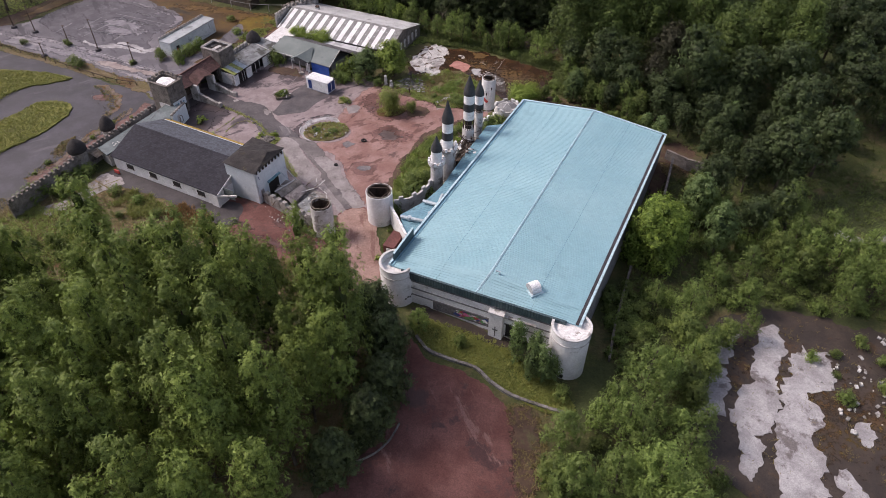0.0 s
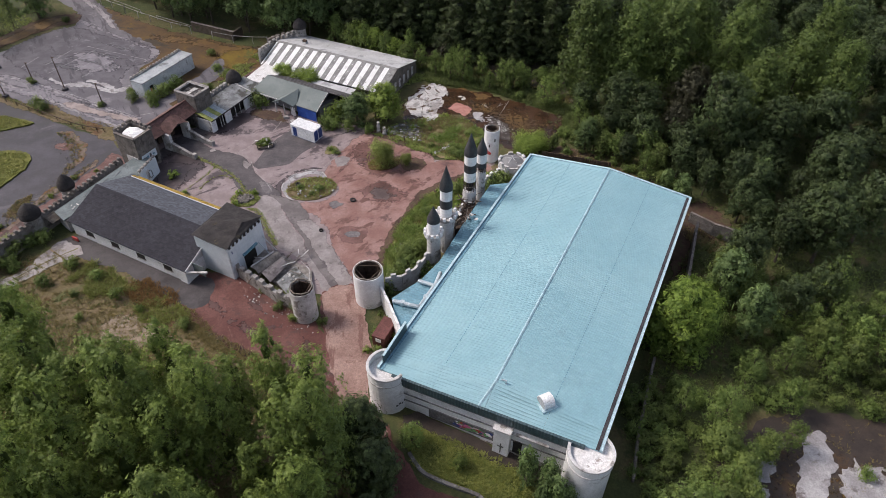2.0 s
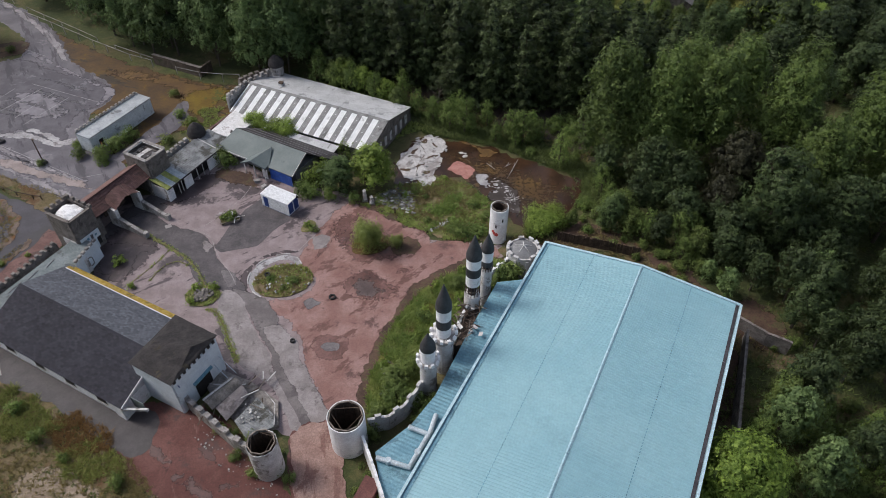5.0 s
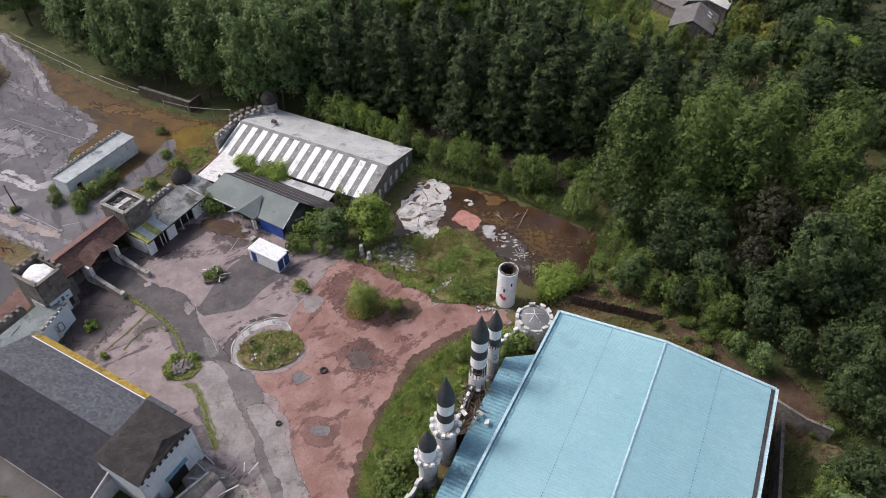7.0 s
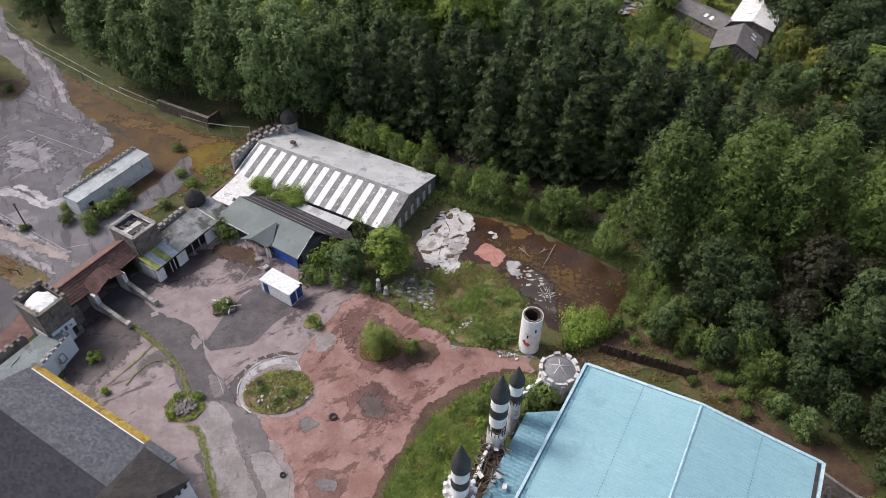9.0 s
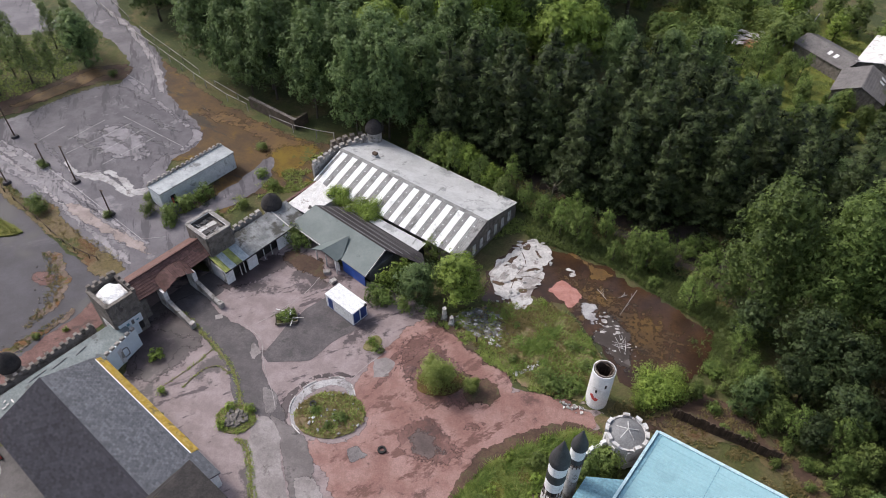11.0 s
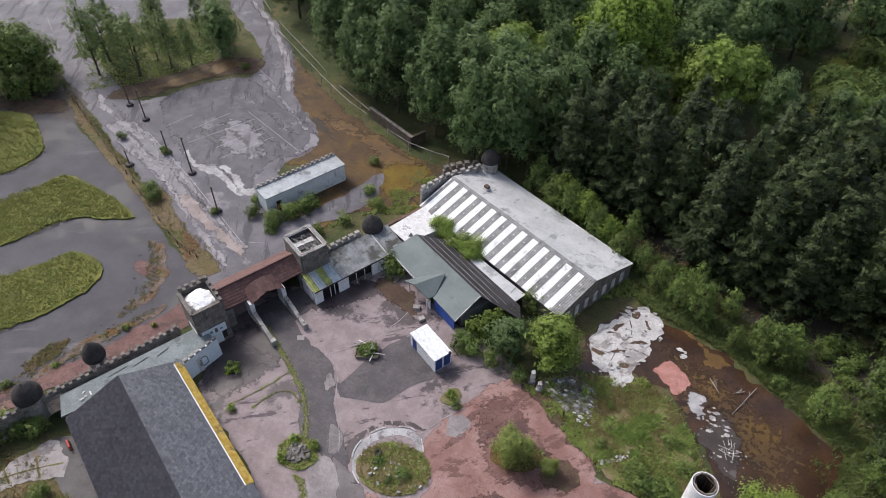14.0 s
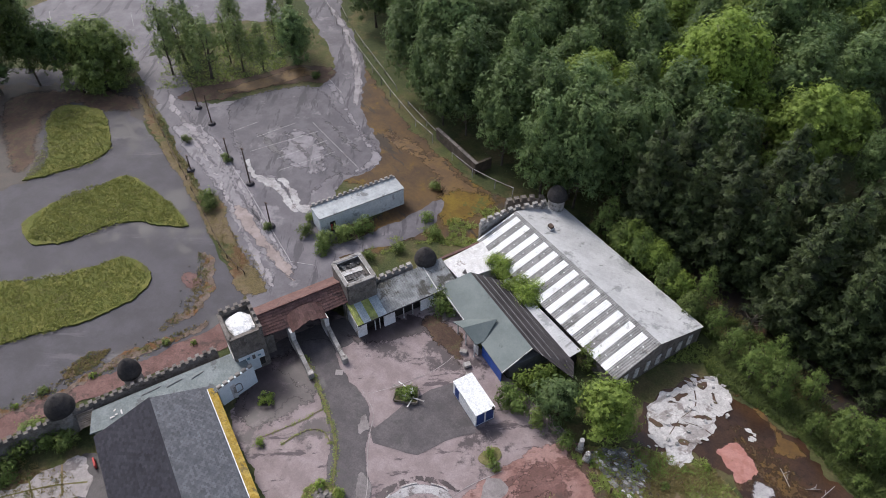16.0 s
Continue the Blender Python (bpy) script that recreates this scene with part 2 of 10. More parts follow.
M["white"] = surface("weathered_white_render", (0.700, 0.695, 0.700), (0.800, 0.798, 0.808), 0.5, (0.500, 0.488, 0.485), 0.62, 0.4, rough=0.85, bump=0.2, grit=0.7)
M["white_dirty"] = surface("grimy_white_render", (0.480, 0.462, 0.452), (0.620, 0.612, 0.610), 0.6, (0.260, 0.240, 0.226), 0.56, 0.5, rough=0.9, bump=0.3, grit=0.9)
M["cap"] = surface("peeling_white_roof_coat", (0.620, 0.600, 0.590), (0.740, 0.730, 0.730), 0.6, (0.330, 0.290, 0.270), 0.60, 0.6, rough=0.8, bump=0.3)
M["grey_wall"] = surface("grey_banding", (0.150, 0.150, 0.155), (0.210, 0.210, 0.215), 0.6, rough=0.8)
# near-black in place of the shade inside openings and below low roofs
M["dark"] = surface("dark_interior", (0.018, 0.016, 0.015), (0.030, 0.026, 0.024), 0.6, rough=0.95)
M["black"] = surface("black_spire_paint", (0.030, 0.031, 0.034), (0.048, 0.049, 0.053), 0.8, rough=0.6, bump=0.1)
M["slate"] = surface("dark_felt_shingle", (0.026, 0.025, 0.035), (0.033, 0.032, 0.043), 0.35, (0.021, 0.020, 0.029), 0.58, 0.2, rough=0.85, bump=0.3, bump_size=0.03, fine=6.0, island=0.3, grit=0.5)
# north slope: lighter copy, with the grazing sky sheen put into its colour
M["slate_sheen"] = surface("grey_felt_shingle", (0.062, 0.067, 0.082), (0.076, 0.082, 0.099), 0.6, (0.054, 0.058, 0.071), 0.58, 0.2, rough=0.6, bump=0.3, bump_size=0.03, fine=6.0, island=0.3, rnd=0.22, grit=0.5)
M["thatch"] = surface("dark_rotten_thatch", (0.030, 0.027, 0.027), (0.048, 0.042, 0.041), 0.8, (0.066, 0.054, 0.035), 0.63, 0.35, rough=0.95, bump=0.8, bump_size=0.08, fine=5.0)
M["moss_gold"] = surface("golden_lichen_eave", (0.420, 0.270, 0.040), (0.560, 0.400, 0.110), 1.6, (0.240, 0.180, 0.070), 0.58, 1.2, rough=0.95, bump=0.8)
M["tile"] = surface("red_brown_roof_tile", (0.118, 0.062, 0.054), (0.160, 0.088, 0.077), 0.8, (0.082, 0.050, 0.046), 0.60, 0.4, rough=0.8, bump=0.4, rnd=0.18, fine=6.0)
M["tile_new"] = surface("orange_new_tile", (0.420, 0.200, 0.070), (0.520, 0.270, 0.110), 0.8, (0.170, 0.095, 0.078), 0.55, 0.6, rough=0.8)
M["brick"] = surface("sooty_brick", (0.135, 0.118, 0.106), (0.205, 0.182, 0.164), 1.2, (0.090, 0.079, 0.071), 0.58, 0.8, rough=0.95, bump=0.8, bump_size=0.04, ribs=(0, 0, 1, 0.25, 0.03))
M["wall_dark"] = surface("mossy_brown_wall", (0.075, 0.058, 0.044), (0.120, 0.094, 0.072), 0.9, (0.060, 0.062, 0.032), 0.57, 0.5, rough=0.95, bump=0.6)
M["stone"] = surface("weathered_cast_stone", (0.240, 0.220, 0.205), (0.380, 0.360, 0.345), 0.9, (0.130, 0.118, 0.108), 0.58, 0.7, rough=0.95, bump=0.5, rnd=0.15)
M["flat_roof"] = surface("grey_green_flat_roof", (0.115, 0.140, 0.146), (0.165, 0.194, 0.200), 0.5, (0.075, 0.086, 0.091), 0.56, 0.3, rough=0.6, bump=0.1)
M["corr_grey"] = surface("grey_corrugated_sheet", (0.150, 0.156, 0.160), (0.290, 0.298, 0.302), 0.7, (0.064, 0.062, 0.054), 0.55, 0.45, grit=0.7, rough=0.6, bump=0.9, bump_size=0.05, ribs=(0.47, 0.885, 0, 0.34, 0.03))
M["corr_moss"] = surface("mossy_corrugated_sheet", (0.230, 0.260, 0.070), (0.330, 0.350, 0.110), 0.8, (0.150, 0.160, 0.090), 0.58, 0.5, rough=0.8, bump=0.9, bump_size=0.05, ribs=(0.47, 0.885, 0, 0.34, 0.03))
M["corr_blue"] = surface("bluish_corrugated_sheet", (0.300, 0.350, 0.390), (0.390, 0.430, 0.460), 0.8, rough=0.6, bump=0.9, bump_size=0.05, ribs=(0.47, 0.885, 0, 0.34, 0.03))
M["shed_light"] = surface("white_rooflight_sheet", (0.720, 0.720, 0.720), (0.820, 0.820, 0.822), 0.6, (0.500, 0.495, 0.485), 0.62, 0.5, rough=0.6, bump=0.7, bump_size=0.04, ribs=(SB[0], SB[1], 0, 0.33, 0.02), grit=0.5)
M["shed_dark"] = surface("grey_asbestos_sheet", (0.210, 0.205, 0.200), (0.290, 0.285, 0.280), 0.6, (0.140, 0.135, 0.130), 0.60, 0.5, rough=0.8, bump=0.9, bump_size=0.05, ribs=(SB[0], SB[1], 0, 0.33, 0.03))
M["shed_east"] = surface("pale_grey_asbestos_sheet", (0.440, 0.440, 0.445), (0.530, 0.530, 0.535), 0.3, (0.300, 0.302, 0.305), 0.58, 0.25, rough=0.7, bump=0.5, bump_size=0.04, ribs=(SB[0], SB[1], 0, 0.33, 0.015), streak=(65, 5.0, (0.250, 0.250, 0.245), 0.62, 0.9), grit=0.7)
M["block_wall"] = surface("pale_blue_block_wall", (0.540, 0.575, 0.598), (0.650, 0.682, 0.700), 0.6, (0.330, 0.350, 0.360), 0.61, 0.5, rough=0.85, bump=0.2, streak=(0, 0.25, (0.400, 0.420, 0.425), 0.62, 1.2), grit=0.7)
M["flat_pale"] = surface("pale_stained_felt", (0.290, 0.310, 0.325), (0.400, 0.420, 0.435), 0.5, (0.150, 0.155, 0.160), 0.59, 0.4, rough=0.6, bump=0.1, grit=0.8)
M["kerb"] = surface("mossy_grey_kerb", (0.150, 0.138, 0.128), (0.230, 0.215, 0.200), 0.9, (0.095, 0.090, 0.070), 0.56, 0.7, rough=0.95, bump=0.5, rnd=0.15)
M["green_roof"] = surface("green_grey_felt_roof", (0.115, 0.140, 0.138), (0.155, 0.182, 0.178), 0.25, (0.095, 0.113, 0.112), 0.60, 0.3, rough=0.65, bump=0.1, grit=0.4)
M["dark_sheet"] = surface("dark_brown_sheet_roof", (0.036, 0.030, 0.032), (0.055, 0.048, 0.050), 0.4, rough=0.6, bump=0.8, bump_size=0.05, ribs=(0.47, 0.885, 0, 0.5, 0.03))
M["blue"] = surface("royal_blue_paint", (0.022, 0.075, 0.330), (0.040, 0.110, 0.420), 0.8, rough=0.5)
M["navy"] = surface("navy_blue_panel", (0.020, 0.045, 0.170), (0.032, 0.065, 0.220), 0.8, rough=0.5)
M["cabin"] = surface("white_cabin_steel", (0.680, 0.685, 0.690), (0.760, 0.765, 0.770), 0.4, (0.560, 0.560, 0.550), 0.62, 0.6, rough=0.45, bump=0.05)
M["skip"] = surface("red_oxide_steel", (0.100, 0.034, 0.030), (0.140, 0.050, 0.044), 0.7, rough=0.6)
M["steel"] = surface("galvanised_duct", (0.430, 0.500, 0.540), (0.560, 0.620, 0.650), 0.8, rough=0.4, metal=0.3)
M["rust"] = surface("rusty_steel", (0.070, 0.048, 0.038), (0.110, 0.074, 0.055), 1.5, rough=0.85)
M["wood"] = surface("weathered_grey_timber", (0.150, 0.125, 0.105), (0.240, 0.205, 0.175), 1.5, rough=0.9, rnd=0.2)
M["wood_dark"] = surface("dark_wet_timber", (0.060, 0.042, 0.032), (0.105, 0.074, 0.055), 1.5, rough=0.9, rnd=0.2)
M["bark"] = surface("grey_brown_bark", (0.060, 0.048, 0.036), (0.100, 0.082, 0.064), 1.5, rough=0.95, bump=0.6)
M["rubble"] = surface("pale_rubble", (0.330, 0.320, 0.310), (0.520, 0.510, 0.500), 1.5, (0.160, 0.150, 0.140), 0.56, 1.0, rough=0.95, island=0.35)
M["rubble_dark"] = surface("grey_brown_rubble", (0.120, 0.108, 0.098), (0.210, 0.190, 0.175), 1.5, rough=0.95, island=0.4)
M["foam"] = surface("white_sprayed_foam", (0.780, 0.770, 0.760), (0.830, 0.825, 0.820), 2.0, rough=0.9, bump=0.4)
M["paint_line"] = surface("faded_road_paint", (0.290, 0.280, 0.285), (0.380, 0.370, 0.372), 2.0, (0.140, 0.110, 0.115), 0.56, 0.8, rough=0.8)
M["house_roof"] = surface("grey_slate_roof", (0.120, 0.110, 0.108), (0.165, 0.152, 0.148), 0.5, rough=0.75, bump=0.6, ribs=(0, 0, 1, 0.25, 0.03))
M["tyre"] = surface("black_rubber", (0.016, 0.015, 0.015), (0.028, 0.027, 0.026), 2.0, rough=0.8)
M["paint_red"] = surface("red_graffiti", (0.420, 0.050, 0.045), (0.500, 0.080, 0.070), 2.0, rough=0.7)
M["paint_pink"] = surface("pink_graffiti", (0.560, 0.130, 0.270), (0.620, 0.190, 0.330), 2.0, rough=0.7)
M["paint_green"] = surface("green_graffiti", (0.120, 0.300, 0.110), (0.180, 0.380, 0.150), 2.0, rough=0.7)
M["paint_grey"] = surface("charcoal_graffiti", (0.105, 0.098, 0.100), (0.180, 0.170, 0.172), 2.0, rough=0.8)
LEAVES = {"leaf_poplar": ("poplar_leaves", (0.082, 0.128, 0.030), (0.305, 0.394, 0.094), 0.15), "leaf_tall": ("tall_poplar_leaves", (0.046, 0.078, 0.020), (0.165, 0.225, 0.056), 0.20),
          "leaf_broad": ("broadleaf_leaves", (0.056, 0.100, 0.038), (0.232, 0.322, 0.112), 0.19), "leaf_bright": ("bright_green_leaves", (0.125, 0.192, 0.034), (0.350, 0.455, 0.092), 0.19),
          "leaf_dark": ("conifer_needles", (0.010, 0.020, 0.010), (0.148, 0.196, 0.073), 0.12), "leaf_shrub": ("shrub_leaves", (0.082, 0.122, 0.032), (0.235, 0.300, 0.080), 0.16),
          "leaf_feather": ("feathery_leaves", (0.082, 0.136, 0.032), (0.250, 0.335, 0.088), 0.14),
          # leaf_east: broadleaf green darkened, the east side's shade kept in the colour
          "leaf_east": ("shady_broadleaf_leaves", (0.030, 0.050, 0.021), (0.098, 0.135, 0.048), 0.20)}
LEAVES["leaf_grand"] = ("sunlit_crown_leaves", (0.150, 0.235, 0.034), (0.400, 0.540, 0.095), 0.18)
LEAVES["leaf_round"] = ("fresh_round_crown_leaves", (0.076, 0.132, 0.022), (0.245, 0.335, 0.060), 0.19)
LEAVES["leaf_copper"] = ("dull_olive_brown_leaves", (0.022, 0.025, 0.014), (0.086, 0.084, 0.044), 0.16)
LEAVES["leaf_gold"] = ("yellow_green_leaves", (0.190, 0.200, 0.040), (0.400, 0.400, 0.100), 0.16)
LEAVES["leaf_birch"] = ("grey_green_birch_leaves", (0.105, 0.150, 0.054), (0.300, 0.370, 0.135), 0.14)
LEAVES["leaf_willow"] = ("willow_leaves", (0.170, 0.225, 0.052), (0.390, 0.450, 0.125), 0.12)
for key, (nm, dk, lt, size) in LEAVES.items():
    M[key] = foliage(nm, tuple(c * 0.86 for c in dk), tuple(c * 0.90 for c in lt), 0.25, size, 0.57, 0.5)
    # core leaves: same hue at half strength, painting shade into the crown's gaps
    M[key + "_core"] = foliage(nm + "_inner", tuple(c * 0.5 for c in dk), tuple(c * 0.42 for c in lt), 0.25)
M["leaf_grass"] = foliage("rank_grass_blades", (0.160, 0.205, 0.050), (0.350, 0.405, 0.115), 0.1)
M["leaf_fresh"] = foliage("fresh_weed_blades", (0.105, 0.165, 0.034), (0.255, 0.335, 0.082), 0.1)
M["leaf_mown"] = foliage("worn_mown_grass", (0.135, 0.152, 0.034), (0.290, 0.290, 0.078), 0.1)
M["leaf_lawn"] = foliage("grass_blades", (0.130, 0.156, 0.036), (0.285, 0.295, 0.085), 0.1)
M["leaf_dry"] = foliage("dry_grass_blades", (0.15, 0.125, 0.045), (0.27, 0.215, 0.095), 0.1)
M["leaf_rust"] = foliage("dead_orange_stalks", (0.150, 0.085, 0.030), (0.260, 0.150, 0.055), 0.1)
M["leaf_weed"] = foliage("undergrowth_leaves", (0.062, 0.088, 0.026), (0.165, 0.205, 0.058), 0.1)
M["floor_wet"] = surface("wet_dark_concrete", (0.040, 0.030, 0.026), (0.062, 0.048, 0.042), 0.6, (0.110, 0.095, 0.088), 0.62, 0.5, rough=0.6, bump=0.05, grit=0.6)
M["bay_wet"] = surface("damp_parking_tarmac", (0.050, 0.045, 0.051), (0.072, 0.065, 0.072), 0.5, (0.098, 0.089, 0.096), 0.58, 0.5, rough=0.4, bump=0.08, grit=0.6)
M["lane_dust"] = surface("pink_lane_dust", (0.235, 0.190, 0.178), (0.330, 0.275, 0.260), 0.4, (0.160, 0.130, 0.125), 0.58, 0.3, rough=0.85, bump=0.12, grit=0.6)
M["silt"] = surface("orange_washed_silt", (0.084, 0.044, 0.015), (0.132, 0.074, 0.019), 0.5, (0.058, 0.032, 0.016), 0.57, 0.35, rough=0.6, rough2=0.85, bump=0.3, grit=0.6)
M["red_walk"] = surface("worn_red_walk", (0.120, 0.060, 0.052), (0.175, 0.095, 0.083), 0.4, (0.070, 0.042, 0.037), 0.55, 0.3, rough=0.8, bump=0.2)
M["crumble"] = surface("crumbled_tarmac_edge", (0.120, 0.085, 0.066), (0.190, 0.145, 0.118), 0.8, (0.150, 0.074, 0.030), 0.55, 0.35, rough=0.95, bump=0.8, bump_size=0.12, fine=4.0, streak=(62, 3.0, (0.090, 0.088, 0.030), 0.60, 0.5))
M["earth"] = surface("bare_red_earth", (0.062, 0.036, 0.025), (0.105, 0.064, 0.042), 0.3, (0.082, 0.070, 0.034), 0.56, 0.6, rough=0.85, bump=0.5, bump_size=0.1, fine=4.0)
M["slab_old"] = surface("weathered_grey_slab", (0.260, 0.245, 0.250), (0.400, 0.385, 0.390), 0.3, (0.150, 0.130, 0.128), 0.58, 0.25, rough=0.65, bump=0.2)
M["white_blue"] = surface("weathered_blue_white_render", (0.600, 0.655, 0.700), (0.690, 0.745, 0.785), 0.5, (0.430, 0.455, 0.470), 0.64, 0.4, rough=0.85, bump=0.12, grit=0.45)
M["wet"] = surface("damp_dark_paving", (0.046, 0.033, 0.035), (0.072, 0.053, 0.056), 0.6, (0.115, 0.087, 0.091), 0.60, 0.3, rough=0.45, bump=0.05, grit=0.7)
M["rubble_grey"] = surface("grey_broken_sheets", (0.135, 0.130, 0.127), (0.235, 0.228, 0.223), 1.5, (0.080, 0.074, 0.070), 0.55, 1.0, rough=0.9, island=0.45)
M["wet_soil"] = surface("dark_wet_soil", (0.034, 0.026, 0.022), (0.055, 0.040, 0.032), 0.4, (0.070, 0.040, 0.020), 0.60, 0.15, rough=0.65, bump=0.3)
M["old_wall"] = surface("grimy_castle_stone", (0.130, 0.115, 0.106), (0.215, 0.195, 0.182), 0.9, (0.085, 0.074, 0.066), 0.57, 0.6, rough=0.95, bump=0.5, rnd=0.15)
M["plaza_damp"] = surface("soaked_plaza_tarmac", (0.080, 0.056, 0.052), (0.120, 0.086, 0.079), 0.5, rough=0.4, bump=0.08)
M["red_wet"] = surface("soaked_red_gravel", (0.062, 0.028, 0.025), (0.095, 0.045, 0.040), 0.4, rough=0.35, bump=0.15)
M["tan_soil"] = surface("bare_tan_soil", (0.235, 0.180, 0.130), (0.320, 0.255, 0.195), 0.5, (0.150, 0.125, 0.070), 0.58, 0.3, rough=0.95, bump=0.4)
M["salmon"] = surface("dusty_salmon_road", (0.245, 0.150, 0.128), (0.330, 0.220, 0.188), 0.3, (0.170, 0.092, 0.076), 0.59, 0.2, rough=0.9, bump=0.2, streak=(100, 6.0, (0.180, 0.100, 0.084), 0.57, 0.4))
M["red_damp"] = surface("damp_red_tarmac", (0.112, 0.052, 0.043), (0.172, 0.088, 0.076), 0.35, (0.080, 0.041, 0.036), 0.57, 0.25, rough=0.6, rough2=0.35, bump=0.15, streak=(40, 2.2, (0.225, 0.125, 0.108), 0.57, 0.4))
# puddle: base colour lifted to paint in the reflected sky
M["puddle_water"] = surface("shallow_puddle", (0.150, 0.132, 0.132), (0.190, 0.170, 0.170), 0.5, rough=0.2, bump=0.02)
M["mown"] = surface("worn_mown_lawn", (0.104, 0.118, 0.024), (0.172, 0.164, 0.040), 0.5, (0.090, 0.092, 0.022), 0.56, 0.25, rough=0.95, bump=0.8, bump_size=0.15, fine=5.0)
M["blue_cap"] = surface("weathered_blue_capping", (0.290, 0.445, 0.510), (0.350, 0.500, 0.560), 0.6, (0.230, 0.370, 0.430), 0.60, 0.5, rough=0.55, bump=0.1)
M["pale_grey"] = surface("dull_zinc_plate", (0.300, 0.310, 0.320), (0.380, 0.390, 0.400), 2.0, rough=0.5)
M["pale_worn"] = surface("worn_grey_concrete", (0.205, 0.180, 0.178), (0.285, 0.255, 0.252), 0.4, (0.145, 0.125, 0.124), 0.58, 0.3, rough=0.8, bump=0.12, grit=0.9)
M["drive_grey"] = surface("worn_grey_tarmac", (0.118, 0.102, 0.102), (0.172, 0.150, 0.150), 0.4, (0.085, 0.072, 0.073), 0.57, 0.25, rough=0.7, rough2=0.45, bump=0.12, grit=0.8)
M["apron"] = surface("damp_apron_tarmac", (0.040, 0.034, 0.037), (0.064, 0.055, 0.058), 0.4, (0.028, 0.023, 0.025), 0.56, 0.2, rough=0.6, rough2=0.4, bump=0.15, grit=1.0)

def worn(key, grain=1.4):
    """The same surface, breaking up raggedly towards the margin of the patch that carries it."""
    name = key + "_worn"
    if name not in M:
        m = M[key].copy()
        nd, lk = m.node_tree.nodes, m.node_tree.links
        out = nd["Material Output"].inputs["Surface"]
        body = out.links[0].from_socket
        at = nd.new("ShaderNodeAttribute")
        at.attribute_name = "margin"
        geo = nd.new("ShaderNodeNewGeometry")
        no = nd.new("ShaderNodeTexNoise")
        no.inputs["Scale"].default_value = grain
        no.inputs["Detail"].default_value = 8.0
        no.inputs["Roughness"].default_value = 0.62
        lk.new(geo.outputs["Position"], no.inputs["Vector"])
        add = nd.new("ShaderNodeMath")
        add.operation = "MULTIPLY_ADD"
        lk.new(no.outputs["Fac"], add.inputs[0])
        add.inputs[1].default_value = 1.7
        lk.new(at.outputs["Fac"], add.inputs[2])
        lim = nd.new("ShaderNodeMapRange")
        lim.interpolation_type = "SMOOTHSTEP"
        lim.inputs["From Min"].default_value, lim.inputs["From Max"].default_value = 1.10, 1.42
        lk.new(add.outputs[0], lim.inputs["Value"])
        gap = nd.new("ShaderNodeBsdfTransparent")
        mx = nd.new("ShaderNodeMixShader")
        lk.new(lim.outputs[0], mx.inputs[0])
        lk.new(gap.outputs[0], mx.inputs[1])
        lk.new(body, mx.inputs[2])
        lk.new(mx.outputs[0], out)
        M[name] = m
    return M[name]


# ---- building helpers ----
def terrain(x, y):
    """Level ground that falls away to the south-east of the hall."""
    def s(v):
        v = min(max(v, 0.0), 1.0)
        return v * v * (3 - 2 * v)
    z = -4.6 * s((x + 6) / 50) * s((122 - y) / 38)
    out = max(abs(x + 30) - 95, y - 185, 15 - y, 0)
    return z + min(out / 60, 1.0) * 1.6 * noise.noise((x * 0.02, y * 0.02, 3.0))


def link_mesh(name, bm, material, parent=None, label=""):
    me = bpy.data.meshes.new(name)
    bm.normal_update()
    bm.to_mesh(me)
    bm.free()
    me.materials.append(material)
    ob = new(name, me)
    if parent is not None:
        ob.parent = parent
    if label:
        ob["label"] = label
    return ob


def part(name, bm, material, parent, label=""):
    """One mesh object under a thing or a part. Its points are in the thing's own frame."""
    return link_mesh(name, bm, material, parent, label)


def raw(name, verts, faces, material, parent=None):
    me = bpy.data.meshes.new(name)
    me.from_pydata([tuple(v) for v in verts], [], [tuple(f) for f in faces])
    me.update()
    me.materials.append(material)
    ob = new(name, me)
    if parent is not None:
        ob.parent = parent
    return ob


def thing(name, label, category, x=0.0, y=0.0, z=0.0, rot=0.0, group="", kind=""):
    ob = new(name)
    ob.empty_display_size = 0.5
    ob.matrix_basis = pose(x, y, z, 0, 0, rot)
    return tagged(ob, label, category, group, kind)


def rot_of(p, q):
    return math.degrees(math.atan2(q[1] - p[1], q[0] - p[0]))


def B():
    return bmesh.new()


def box(bm, x0, x1, y0, y1, z0, z1, m=None):
    vs = [bm.verts.new((x, y, z)) for x, y, z in ((x0, y0, z0), (x1, y0, z0), (x1, y1, z0), (x0, y1, z0), (x0, y0, z1), (x1, y0, z1), (x1, y1, z1), (x0, y1, z1))]
    for f in ((3, 2, 1, 0), (4, 5, 6, 7), (0, 1, 5, 4), (1, 2, 6, 5), (2, 3, 7, 6), (3, 0, 4, 7)):
        bm.faces.new([vs[i] for i in f])
    if m is not None:
        bmesh.ops.transform(bm, matrix=m, verts=vs)
    return bm


def beam(bm, p, q, w=0.12, h=None):
    """A square bar from p to q."""
    p, q = Vector(p), Vector(q)
    d = q - p
    h = h or w
    m = Matrix.Translation(p) @ d.to_track_quat("X", "Z").to_matrix().to_4x4()
    return box(bm, 0, d.length, -w / 2, w / 2, -h / 2, h / 2, m)


